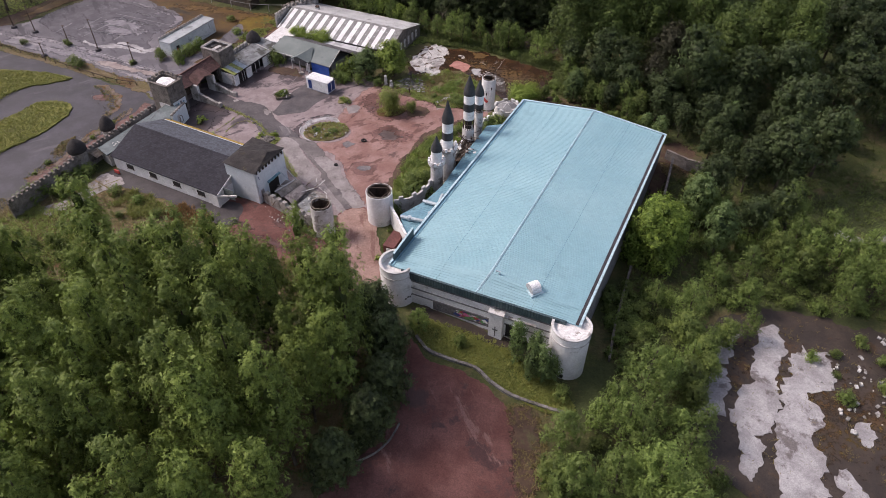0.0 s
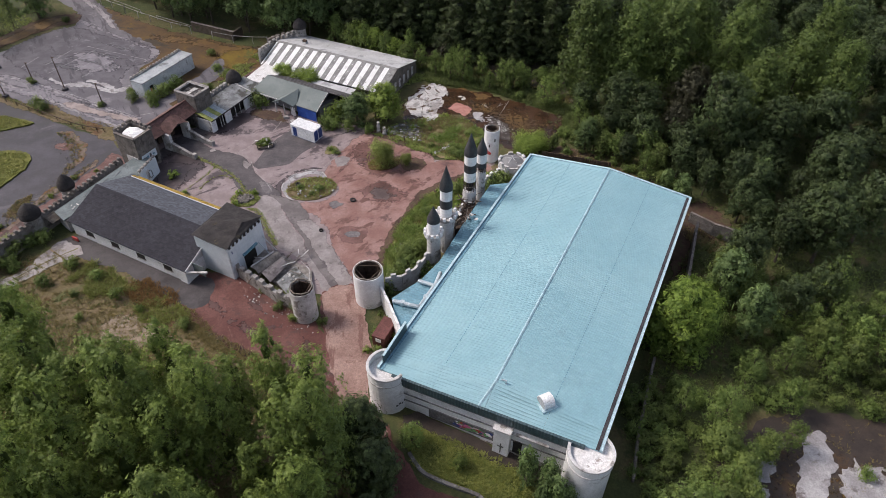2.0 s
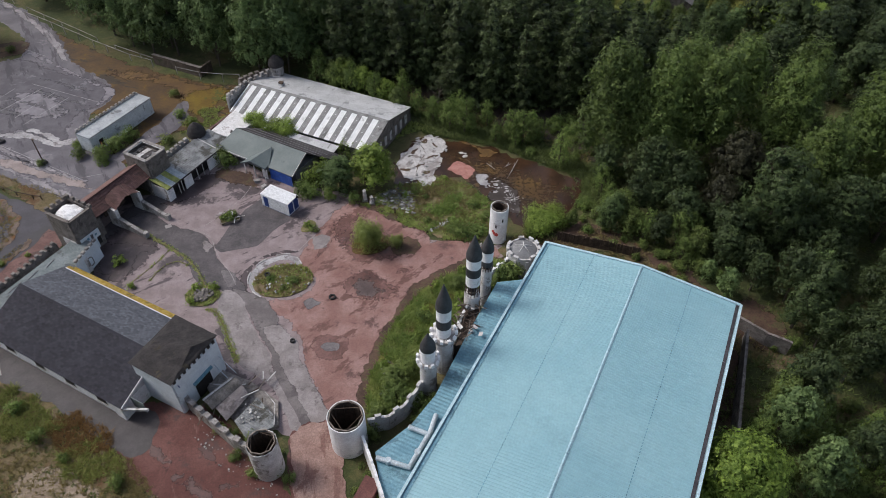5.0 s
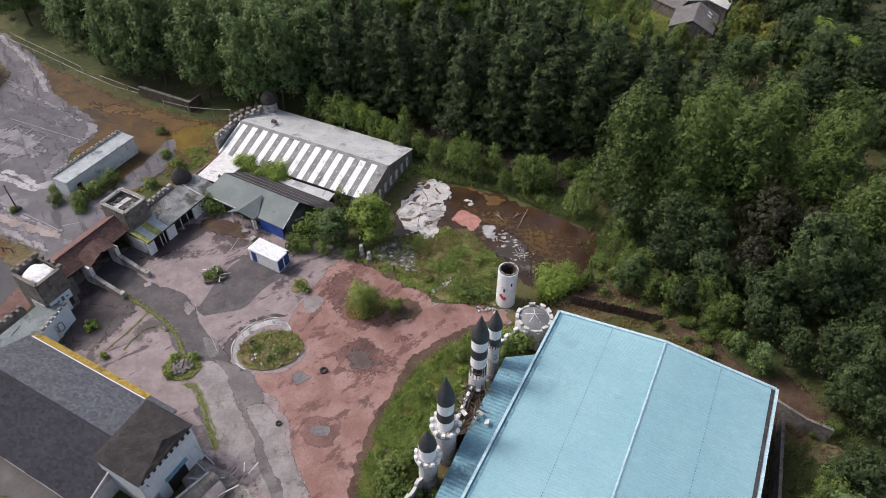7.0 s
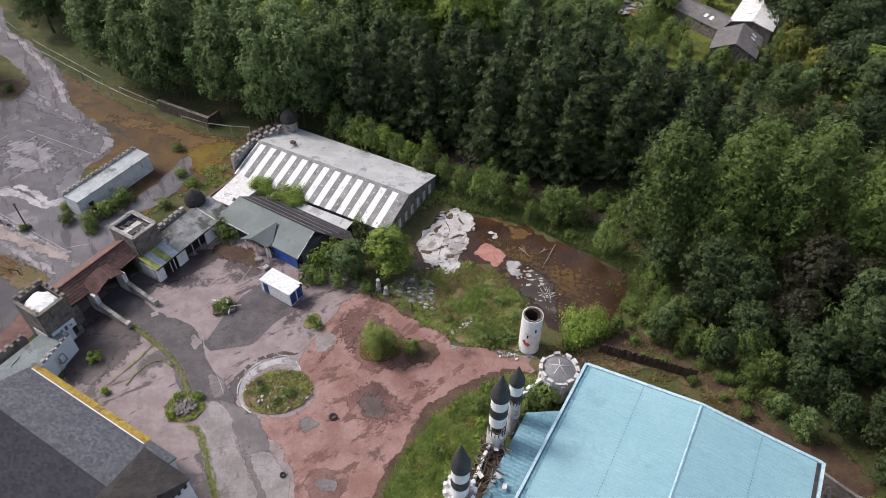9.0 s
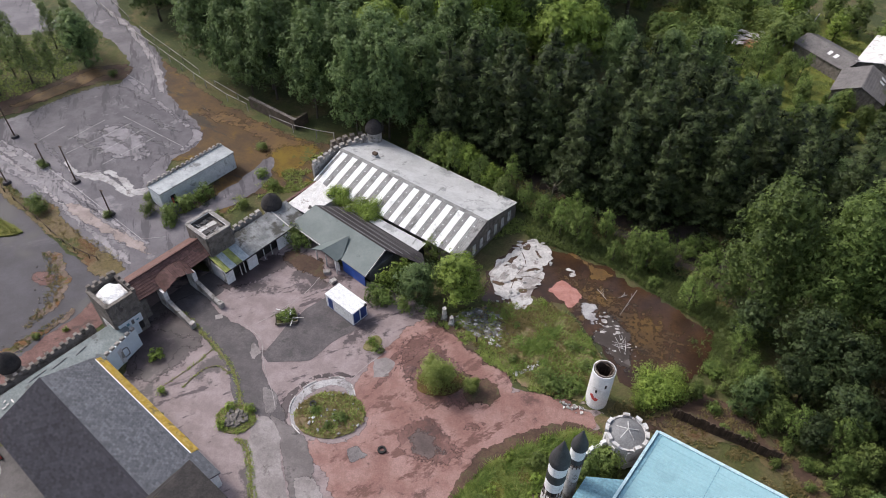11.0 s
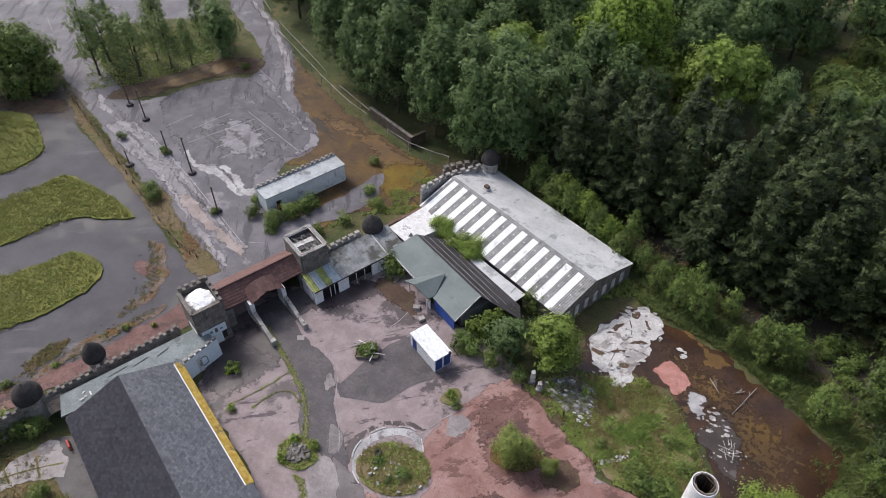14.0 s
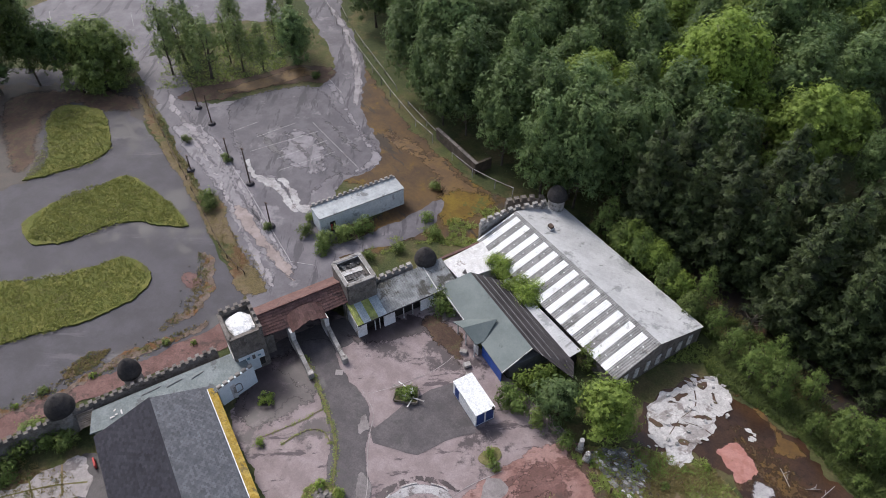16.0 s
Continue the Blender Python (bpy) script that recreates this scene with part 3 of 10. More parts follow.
def prism(bm, pts, z0, z1):
    """An upright prism over a plan; z0 and z1 numbers or lists."""
    n = len(pts)
    a = z0 if isinstance(z0, (list, tuple)) else [z0] * n
    b = z1 if isinstance(z1, (list, tuple)) else [z1] * n
    lo = [bm.verts.new((p[0], p[1], z)) for p, z in zip(pts, a)]
    hi = [bm.verts.new((p[0], p[1], z)) for p, z in zip(pts, b)]
    bm.faces.new(list(reversed(lo)))
    bm.faces.new(hi)
    for i in range(n):
        j = (i + 1) % n
        bm.faces.new((lo[i], lo[j], hi[j], hi[i]))
    return bm


def slab3(bm, pts, t=0.12):
    """A sheet of thickness t whose top face runs through the given 3D points."""
    hi = [bm.verts.new(p) for p in pts]
    lo = [bm.verts.new((p[0], p[1], p[2] - t)) for p in pts]
    n = len(pts)
    bm.faces.new(hi)
    bm.faces.new(list(reversed(lo)))
    for i in range(n):
        j = (i + 1) % n
        bm.faces.new((lo[i], lo[j], hi[j], hi[i]))
    bmesh.ops.recalc_face_normals(bm, faces=bm.faces[:])
    return bm


def lathe(bm, prof, seg=24, cx=0.0, cy=0.0, close=True, a0=0.0, a1=360.0):
    """A turned shape from (radius, height) pairs."""
    rings = []
    full = abs(a1 - a0) >= 359.9
    n = seg if full else seg + 1
    for r, z in prof:
        ring = []
        for i in range(n):
            a = radians(a0 + (a1 - a0) * i / seg)
            ring.append(bm.verts.new((cx + r * math.cos(a), cy + r * math.sin(a), z)))
        rings.append(ring)
    for k in range(len(rings) - 1):
        for i in range(n if full else n - 1):
            j = (i + 1) % n
            bm.faces.new((rings[k][i], rings[k][j], rings[k + 1][j], rings[k + 1][i]))
    if close and full:
        bm.faces.new(list(reversed(rings[0])))
        bm.faces.new(rings[-1])
    return bm


def tube(bm, r, z0, z1, t=0.2, seg=28, cx=0.0, cy=0.0, r1=None):
    """An open round wall with thickness."""
    r1 = r1 or r
    return lathe(bm, [(r - t, z0), (r, z0), (r1, z1), (r1 - t, z1), (r - t, z0)], seg, cx, cy, close=False)


def pipe_run(bm, pts, r=0.25, seg=10):
    for p, q in zip(pts, pts[1:]):
        p, q = Vector(p), Vector(q)
        d = q - p
        m = Matrix.Translation(p) @ d.to_track_quat("Z", "Y").to_matrix().to_4x4()
        k = len(bm.verts)
        lathe(bm, [(r, -r * 0.6), (r, d.length + r * 0.6)], seg)
        bm.verts.ensure_lookup_table()
        bmesh.ops.transform(bm, matrix=m, verts=bm.verts[k:])
    return bm


def rough_edges(bm, amount, seed, keep_z=False):
    rng = random.Random(seed)
    for v in bm.verts:
        v.co += Vector((rng.uniform(-1, 1), rng.uniform(-1, 1), 0 if keep_z else rng.uniform(-1, 1))) * amount
    return bm


def smooth_ring(pts, step=1.2, closed=True):
    """Round curve through plan points, with points about every step metres."""
    out = []
    n = len(pts)
    for i in range(n if closed else n - 1):
        p0 = pts[(i - 1) % n] if closed or i > 0 else pts[0]
        p1, p2 = pts[i], pts[(i + 1) % n]
        p3 = pts[(i + 2) % n] if closed or i + 2 < n else pts[-1]
        k = max(2, int(math.dist(p1, p2) / step))
        for j in range(k):
            t = j / k
            out.append(tuple(0.5 * (2 * b + (c - a) * t + (2 * a - 5 * b + 4 * c - d) * t * t + (3 * b - a - 3 * c + d) * t ** 3) for a, b, c, d in zip(p0, p1, p2, p3)))
    if not closed:
        out.append(tuple(pts[-1]))
    return out


def inside(x, y, ring):
    hit = False
    j = len(ring) - 1
    for i in range(len(ring)):
        xi, yi, xj, yj = *ring[i], *ring[j]
        if (yi > y) != (yj > y) and x < (xj - xi) * (y - yi) / (yj - yi) + xi:
            hit = not hit
        j = i
    return hit


def patch(name, pts, lift, material, label, category="ground", wobble=0.25, curved=True, thick=0.0, step=1.2, kind="structure", parent=None, fade=0.0):
    """A ground surface laid over the terrain with an uneven outline. fade: width of the margin over which it wears thin."""
    from mathutils.geometry import delaunay_2d_cdt
    ring = smooth_ring(pts, step) if curved else []
    if not curved:
        for p, q in zip(pts, pts[1:] + pts[:1]):
            k = max(1, int(math.dist(p, q) / step))
            ring += [(p[0] + (q[0] - p[0]) * j / k, p[1] + (q[1] - p[1]) * j / k) for j in range(k)]
    if wobble:
        ring = [(x + wobble * (noise.noise((x * 0.9, y * 0.9, 1.3)) * 1.6 + noise.noise((x * 0.25, y * 0.25, 9.1))),
                 y + wobble * (noise.noise((x * 0.9, y * 0.9, 5.7)) * 1.6 + noise.noise((x * 0.25, y * 0.25, 2.1)))) for x, y in ring]
    if wobble >= 0.2:
        fine = []
        for p, q in zip(ring, ring[1:] + ring[:1]):
            k = max(1, int(math.dist(p, q) / 0.4))
            fine += [(p[0] + (q[0] - p[0]) * j / k, p[1] + (q[1] - p[1]) * j / k) for j in range(k)]
        w = min(wobble, 0.6) * 0.75
        ring = [(x + w * noise.noise((x * 2.1, y * 2.1, 7.7)), y + w * noise.noise((x * 2.1, y * 2.1, 3.1))) for x, y in fine]
    xs, ys = [p[0] for p in ring], [p[1] for p in ring]
    g = max(2.5, max(max(xs) - min(xs), max(ys) - min(ys)) / 40)
    if fade:
        g = max(min(g, fade * 0.9), max(max(xs) - min(xs), max(ys) - min(ys)) / 60)
    inner = []
    x = min(xs) + g / 2
    while x < max(xs):
        y = min(ys) + g / 2
        while y < max(ys):
            if inside(x, y, ring):
                inner.append((x, y))
            y += g
        x += g
    vs = [Vector(p) for p in ring + inner]
    co, _, fs, *_ = delaunay_2d_cdt(vs, [], [list(range(len(ring)))], 1, 1e-5)
    bm = B()
    bv = [bm.verts.new((p.x, p.y, terrain(p.x, p.y) + lift)) for p in co]
    for f in fs:
        bm.faces.new([bv[i] for i in f])
    bmesh.ops.recalc_face_normals(bm, faces=bm.faces[:])
    if bm.faces and sum(f.normal.z for f in bm.faces) < 0:
        bmesh.ops.reverse_faces(bm, faces=bm.faces[:])
    if thick:
        edges = [e for e in bm.edges if len(e.link_faces) == 1]
        r = bmesh.ops.extrude_edge_only(bm, edges=edges)
        for v in [g2 for g2 in r["geom"] if isinstance(g2, bmesh.types.BMVert)]:
            v.co.z -= thick
    ob = link_mesh(name, bm, material, parent)
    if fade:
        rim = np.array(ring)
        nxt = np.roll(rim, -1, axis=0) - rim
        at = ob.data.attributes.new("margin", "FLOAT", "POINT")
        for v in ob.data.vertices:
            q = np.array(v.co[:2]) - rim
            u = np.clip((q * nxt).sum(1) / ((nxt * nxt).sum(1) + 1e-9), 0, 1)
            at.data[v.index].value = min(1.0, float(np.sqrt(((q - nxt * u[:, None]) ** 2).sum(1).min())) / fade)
    if parent is None:
        tagged(ob, label, category, "", kind)
    return ob


def scatter(rng, ring, n):
    xs, ys = [p[0] for p in ring], [p[1] for p in ring]
    out = []
    tries = 0
    while len(out) < n and tries < n * 30:
        tries += 1
        x, y = rng.uniform(min(xs), max(xs)), rng.uniform(min(ys), max(ys))
        if inside(x, y, ring):
            out.append((x, y))
    return out


def tufts(name, ring, n, material, label, h=(0.25, 0.6), seed=1, clumpy=0.0, lift=0.0):
    """Grass and weeds: many small blades, joined, as stuff."""
    rng = random.Random(seed)
    vs, fs = [], []
    for x, y in scatter(rng, ring, n):
        if clumpy and noise.noise((x * 0.35, y * 0.35, seed)) < clumpy:
            continue
        z = terrain(x, y) + lift
        hh = rng.uniform(*h)
        for _ in range(5):
            a = rng.uniform(0, 6.283)
            w = rng.uniform(0.03, 0.065) + hh * 0.028
            lean = rng.uniform(0.4, 1.3) * hh
            ca, sa = math.cos(a), math.sin(a)
            k = len(vs)
            ox, oy = rng.uniform(-0.15, 0.15), rng.uniform(-0.15, 0.15)
            vs += [(x + ox - sa * w, y + oy + ca * w, z), (x + ox + sa * w, y + oy - ca * w, z), (x + ox + ca * lean, y + oy + sa * lean, z + hh * rng.uniform(0.4, 0.9))]
            fs.append((k, k + 1, k + 2))
    ob = raw(name, vs, fs, material)
    return tagged(ob, label, "grass", "", "stuff")


def chunks(bm, rng, pts, size=(0.15, 0.5), z=0.0):
    """Broken lumps lying about the given plan points."""
    for x, y in pts:
        s = rng.uniform(*size)
        m = Matrix.Translation((x, y, z + s * 0.2)) @ Euler((rng.uniform(-0.4, 0.4), rng.uniform(-0.4, 0.4), rng.uniform(0, 6.3))).to_matrix().to_4x4()
        box(bm, -s / 2, s / 2, -s * rng.uniform(0.25, 0.5), s * rng.uniform(0.25, 0.5), -s * 0.2, s * rng.uniform(0.1, 0.35), m)
    return bm

# ---- ground ----
def lines(lo, a, b, hi, fine):
    out, v = [], a
    while v <= b:
        out.append(v)
        v += fine
    for k in (20, 60, 160, 400, 900, 2000):
        out.append(b + k)
        out.insert(0, a - k)
    return sorted(out)


gx, gy = lines(0, -150, 110, 0, 2.5), lines(0, 0, 250, 0, 2.5)
gverts = [(x, y, terrain(x, y) - 0.03) for y in gy for x in gx]
nx = len(gx)
gfaces = [(j * nx + i, j * nx + i + 1, (j + 1) * nx + i + 1, (j + 1) * nx + i) for j in range(len(gy) - 1) for i in range(nx - 1)]
tagged(raw("ground", gverts, gfaces, M["soil"]), "dark soil with rough grass and leaf litter", "ground", "", "structure")

COURT = [(-56, 124), (-52, 117), (-50, 113), (-37, 106.5), (-30, 99), (-26, 96), (-19, 89), (-14, 90.5), (-9.5, 92), (-6, 104), (-3, 112), (8, 118), (10.4, 121.6), (-1, 123.2), (-7, 125), (-10, 131), (-16, 134.5), (-24, 137), (-32, 141), (-40, 147), (-46, 135.5), (-53, 133)]
patch("courtyard", COURT, 0.02, M["tarmac"], "worn mauve-grey tarmac courtyard with damp stains", "pavement", 0.3)
RED = [(-24.7, 110.8), (-23.7, 107.8), (-22.1, 107.2), (-19.9, 104.9), (-18.8, 103.3), (-18.1, 100.9), (-17.3, 97.8), (-15.0, 94.6), (-14.0, 91.2), (-9.6, 93), (-9.0, 96.4), (-6.8, 104.5), (-4.8, 108.8), (-2.0, 112.0), (0.4, 114.8), (3.2, 116.4), (7.5, 118.0), (10.2, 120.6), (6.4, 122.8), (1.5, 123.4), (-1.1, 123.0), (-2.2, 125.6), (-5.8, 129.4), (-9.6, 131.0), (-12.0, 133.6), (-16.7, 131.3), (-18.8, 126.4), (-20.7, 122.8), (-21.9, 117.7), (-18.7, 115.0), (-18.9, 112.4), (-22.5, 110.9)]
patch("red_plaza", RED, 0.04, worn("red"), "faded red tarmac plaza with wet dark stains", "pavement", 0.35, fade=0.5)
patch("court_drive", [(-51.4, 126.6), (-46.5, 123.8), (-42.9, 121.3), (-40.4, 119.7), (-38.6, 118.1), (-36.8, 115.2), (-35.5, 113.2), (-33.6, 112.4), (-30.3, 112.0), (-28.0, 111.4), (-28.2, 113.2), (-30.7, 115.8), (-32.9, 118), (-35, 121.3), (-36.6, 123.6), (-38.9, 125.3), (-41.6, 126.1), (-44.1, 127.2), (-48.3, 129.9)], 0.05, worn("tarmac_dark"), "grey damp tarmac drive through the court", "road", 0.2, fade=0.35)
patch("roadway_seam", [(-30.6, 113.4), (-28.2, 112.6), (-25.1, 111.2), (-23.7, 109.4), (-22.2, 106.8), (-22.0, 104.5), (-20.0, 99.8), (-17.6, 95.4), (-14.8, 91.4), (-17.6, 90.0), (-20.8, 95.4), (-22.8, 101.1), (-25.3, 104.8), (-26.8, 107.5), (-29.6, 111.4)], 0.055, worn("drive_grey"), "greyer worn strip along the pale roadway", "road", 0.25, fade=0.5)
patch("pale_roadway", [(-31.9, 111.9), (-30.3, 112.7), (-28.6, 111.0), (-26.8, 107.5), (-25.3, 104.8), (-22.8, 101.1), (-21.3, 97.6), (-18.4, 92.6), (-16.8, 90.0), (-18.0, 89.7), (-20.8, 95.0), (-25.2, 98.4), (-26.3, 99.6), (-29.7, 104.6), (-31.6, 109.4)], 0.065, worn("pale"), "pale worn concrete roadway", "road", 0.25, fade=0.45)
patch("pale_roadway", [(-24.9, 105.4), (-23.3, 106.4), (-21.0, 105.3), (-19.3, 103.4), (-18.2, 100.4), (-16.6, 97.4), (-14.8, 94.8), (-13.3, 91.2), (-15.6, 90.5), (-18.2, 94.6), (-20.1, 98.0), (-22.3, 101.9)], 0.065, worn("pale_worn"), "pale mottled concrete strip of the roadway", "road", 0.35, fade=0.5)
patch("asphalt_patch", [(-34.9, 121.3), (-33.8, 120.3), (-28.3, 121.8), (-27.2, 124.0), (-25.7, 126.3), (-24.0, 128.0), (-26.4, 131.4), (-29.7, 133.3), (-32.0, 130.4), (-33.8, 126.6)], 0.05, M["tarmac_dark"], "dark grey asphalt patch beside the site cabin", "pavement", 0.08, curved=False)
APRON = [(-25.8, 111.2), (-27.3, 112.3), (-28.4, 114.5), (-28.0, 116.9), (-26.4, 118.9), (-23.6, 120.1), (-21.8, 119.3), (-20.8, 117.8)]
patch("bed_apron", APRON + [(-21.6, 117.6), (-22.5, 118.5), (-23.8, 118.8), (-25.6, 117.8), (-26.9, 116.2), (-27.2, 114.4), (-26.4, 112.6)], 0.06, worn("slab_old"), "pale concrete apron round a planted bed", "pavement", 0.12, fade=0.25, step=0.5)
patch("damp_patch", [(-24.4, 121.0), (-27.2, 119.6), (-29.4, 116.8), (-29.6, 113.6), (-28.2, 111.2), (-27.2, 111.6), (-28.2, 114.0), (-27.8, 117.0), (-26.2, 119.0), (-23.8, 120.2), (-21.6, 119.8), (-21.8, 120.8)], 0.045, worn("wet"), "damp grey ring outside the bed's apron", "pavement", 0.2, fade=0.6, step=0.6)
patch("pale_repair", [(-19.9, 123.4), (-18.0, 124.8), (-17.4, 123.4), (-18.2, 121.8), (-19.6, 121.2)], 0.065, worn("pale"), "pale worn patch in the paving", "pavement", 0.5, step=0.4, fade=0.5)
# dark tone covers damp and the gatehouse's shade together
patch("gate_shade_paving", [(-55, 122), (-50.5, 119.5), (-46.2, 127.5), (-45.0, 132), (-49, 134)], 0.035, M["tarmac_dark"], "paving under the gatehouse, dark with damp and painted shade", "pavement", 0.3)
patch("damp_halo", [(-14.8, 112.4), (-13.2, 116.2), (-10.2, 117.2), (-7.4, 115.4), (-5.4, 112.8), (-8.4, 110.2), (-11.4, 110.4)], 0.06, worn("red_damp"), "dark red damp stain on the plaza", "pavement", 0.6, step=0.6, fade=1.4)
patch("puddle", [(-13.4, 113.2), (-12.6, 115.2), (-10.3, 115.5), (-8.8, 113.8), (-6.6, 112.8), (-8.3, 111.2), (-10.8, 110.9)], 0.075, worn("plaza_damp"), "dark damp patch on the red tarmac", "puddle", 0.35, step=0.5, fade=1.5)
patch("damp_halo", [(-17.6, 102.3), (-16.4, 104.2), (-13.0, 104.0), (-12.0, 102.9), (-12.9, 100.4), (-15.5, 100.1)], 0.06, worn("red_damp"), "dark red damp ring round a puddle", "pavement", 0.3, step=0.5, fade=0.35)
patch("puddle", [(-16.2, 102.4), (-15.1, 103.1), (-13.4, 102.8), (-13.6, 101.5), (-15.1, 101.4)], 0.08, worn("puddle_water"), "small shallow puddle on the paving", "puddle", 0.15, step=0.4, fade=0.25)
patch("puddle", [(-19.5, 110.3), (-18.4, 111.0), (-16.9, 110.6), (-16.6, 109.6), (-18.6, 108.8)], 0.075, worn("puddle_water"), "thin grey puddle near an old tyre", "puddle", 0.3, step=0.4, fade=0.5)
patch("puddle", [(-33.0, 116.6), (-31.3, 116.3), (-30.1, 115.0), (-29.9, 113.5), (-31.1, 113.0), (-32.1, 114.5)], 0.075, worn("puddle_water"), "shallow puddle lying in the drive", "puddle", 0.15, step=0.4, fade=0.25)
# puddle drawn in a pale concrete colour, for the light it reflects
patch("puddle", [(-37.5, 122.4), (-36.1, 122.9), (-35.0, 121.3), (-36.2, 120.2)], 0.075, worn("pale_worn"), "pale puddle spot in the drive, sky reflection in its colour", "puddle", 0.3, step=0.4, fade=0.4)
# these two: damp ground, with the long house's shadow in the colour as well
patch("damp_patch", [(-54, 119), (-52, 114.6), (-50.4, 112.9), (-46.4, 114.4), (-44.0, 118.2), (-43.0, 122.0), (-45.4, 126.4), (-49.6, 128.4), (-53, 124)], 0.045, worn("wet"), "damp paving beside the long house, its shadow painted in", "pavement", 0.8, step=0.8, fade=1.8)
patch("damp_patch", [(-53.4, 120.9), (-52.4, 122.9), (-48.4, 122.6), (-44.6, 122.3), (-43.1, 121.3), (-45.0, 120.1), (-45.7, 118.3), (-45.7, 116.8), (-46.6, 115.5), (-46.5, 112.7), (-49.3, 114.1), (-51.7, 115.7)], 0.049, worn("wet"), "soaked paving along the long house, darkened for shadow too", "pavement", 0.6, step=0.6, fade=1.2)
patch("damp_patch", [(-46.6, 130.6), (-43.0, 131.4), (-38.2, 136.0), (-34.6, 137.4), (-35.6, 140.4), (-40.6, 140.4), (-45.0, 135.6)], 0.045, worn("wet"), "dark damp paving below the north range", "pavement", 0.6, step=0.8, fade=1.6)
patch("pavilion_soil", [(-40.0, 139.4), (-37.8, 141.6), (-33.0, 140.0), (-30.6, 136.6), (-31.6, 135.4), (-35.2, 136.6)], 0.06, worn("earth"), "brown soil and leaf mould before the pavilion", "ground", 0.5, step=0.6, fade=1.2)


def wet_streak(p, q, w, mat="red_damp", label="dark wet streak across the red paving"):
    """A long damp run across the paving."""
    d = Vector((q[0] - p[0], q[1] - p[1])).normalized()
    n = Vector((-d.y, d.x)) * w
    k = [(p[0] + (q[0] - p[0]) * f, p[1] + (q[1] - p[1]) * f) for f in (0, 0.3, 0.7, 1)]
    ring = [k[0], (k[1][0] + n.x, k[1][1] + n.y), (k[2][0] + n.x * 0.8, k[2][1] + n.y * 0.8), k[3], (k[2][0] - n.x, k[2][1] - n.y), (k[1][0] - n.x * 0.7, k[1][1] - n.y * 0.7)]
    patch("wet_streak", ring, 0.062, worn(mat), label, "stain", 0.35, step=0.6, fade=w * 1.1)


for p, q, w in (((-12.3, 131.0), (-17.1, 122.1), 0.5), ((-15.2, 130.1), (-18.7, 121.6), 0.45), ((-15.9, 125.7), (-19.3, 118.6), 0.4), ((-12.9, 127.6), (-14.9, 120.2), 0.7), ((-16.6, 110.0), (-14.0, 111.8), 0.2), ((-2.5, 118.2), (-6.9, 116.1), 0.7), ((1.9, 117.2), (-4.3, 112.0), 0.6), ((-10.0, 127.0), (-13.6, 119.0), 0.5)):
    wet_streak(p, q, w)

# road south of the court, along the hall's front
patch("red_track", [(-14.0, 91), (-17.8, 89.2), (-17.0, 81), (-14.6, 70), (-10.5, 64), (-6.2, 60), (-5.4, 53), (-7.5, 46), (-15, 38), (-22, 24), (-20, 8), (10, 8), (9.6, 38), (9.6, 47), (8.6, 50.4), (5.8, 53.8), (2.4, 56.4), (-1.9, 58.2), (-4.4, 61.8), (-7, 66), (-11.2, 70), (-10.4, 80), (-11.3, 84.5), (-12, 88)], 0.06, M["red_dirt"], "red gravel track past the hall", "road", 0.4)
patch("salmon_road", [(-17.6, 89.0), (-16.4, 81.0), (-14.0, 71.5), (-11.6, 66.0), (-9.0, 63.4), (-6.8, 65.4), (-9.0, 69.4), (-9.6, 74.6), (-10.0, 80.0), (-11.0, 84.5), (-12.0, 88.0), (-14.0, 90.6)], 0.075, M["salmon"], "dusty salmon-pink road between the towers", "road", 0.4)
patch("bare_soil", [(-8.9, 124.4), (-6.8, 124.7), (-4.8, 124.3), (-3.4, 123.7), (-2.4, 123.3), (-2.8, 121.1), (-4.2, 119.7), (-5.9, 119.3), (-7.3, 119.8), (-8.1, 121.7)], 0.065, worn("earth"), "bare dark soil round a small willow", "ground", 0.5, step=0.6, fade=0.9)
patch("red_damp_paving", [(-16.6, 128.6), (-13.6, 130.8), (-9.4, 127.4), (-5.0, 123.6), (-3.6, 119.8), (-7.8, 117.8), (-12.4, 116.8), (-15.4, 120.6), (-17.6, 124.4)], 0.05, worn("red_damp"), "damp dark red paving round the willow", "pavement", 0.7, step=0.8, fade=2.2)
patch("red_yard", [(-39.6, 91), (-36, 94), (-28.5, 92), (-20.6, 85.5), (-17.0, 81), (-14.8, 69), (-18.5, 71.2), (-23.6, 76.4), (-32, 80.4), (-37, 84.6)], 0.05, M["red_dirt"], "bare red gravel yard with wet streaks", "ground", 0.5)
patch("house_apron", [(-60.5, 102), (-61, 98.8), (-52, 94.4), (-45.7, 91.4), (-38.4, 86.4), (-35.4, 86.2), (-34.4, 91.6), (-39.8, 93), (-50, 97.5)], 0.068, M["apron"], "dark tarmac apron along the long house", "pavement", 0.3)
patch("dry_lot", [(-61, 98.4), (-52, 94.2), (-45.7, 91.0), (-38.4, 86), (-37.2, 84.2), (-32, 79.8), (-24, 75.6), (-19, 70), (-26, 64), (-60, 66), (-90, 70), (-90, 90), (-70, 94)], 0.015, M["drylot"], "dry weedy lot of brown and yellow grass", "ground", 0.5)

patch("bare_tan", [(-49.6, 83.4), (-46.9, 85.2), (-42.9, 84.6), (-38.2, 81.9), (-37.6, 78.8), (-42.5, 77.9), (-48.5, 79.4)], 0.03, worn("tan_soil"), "bare tan soil in the dry lot", "ground", 0.5, fade=1.8)
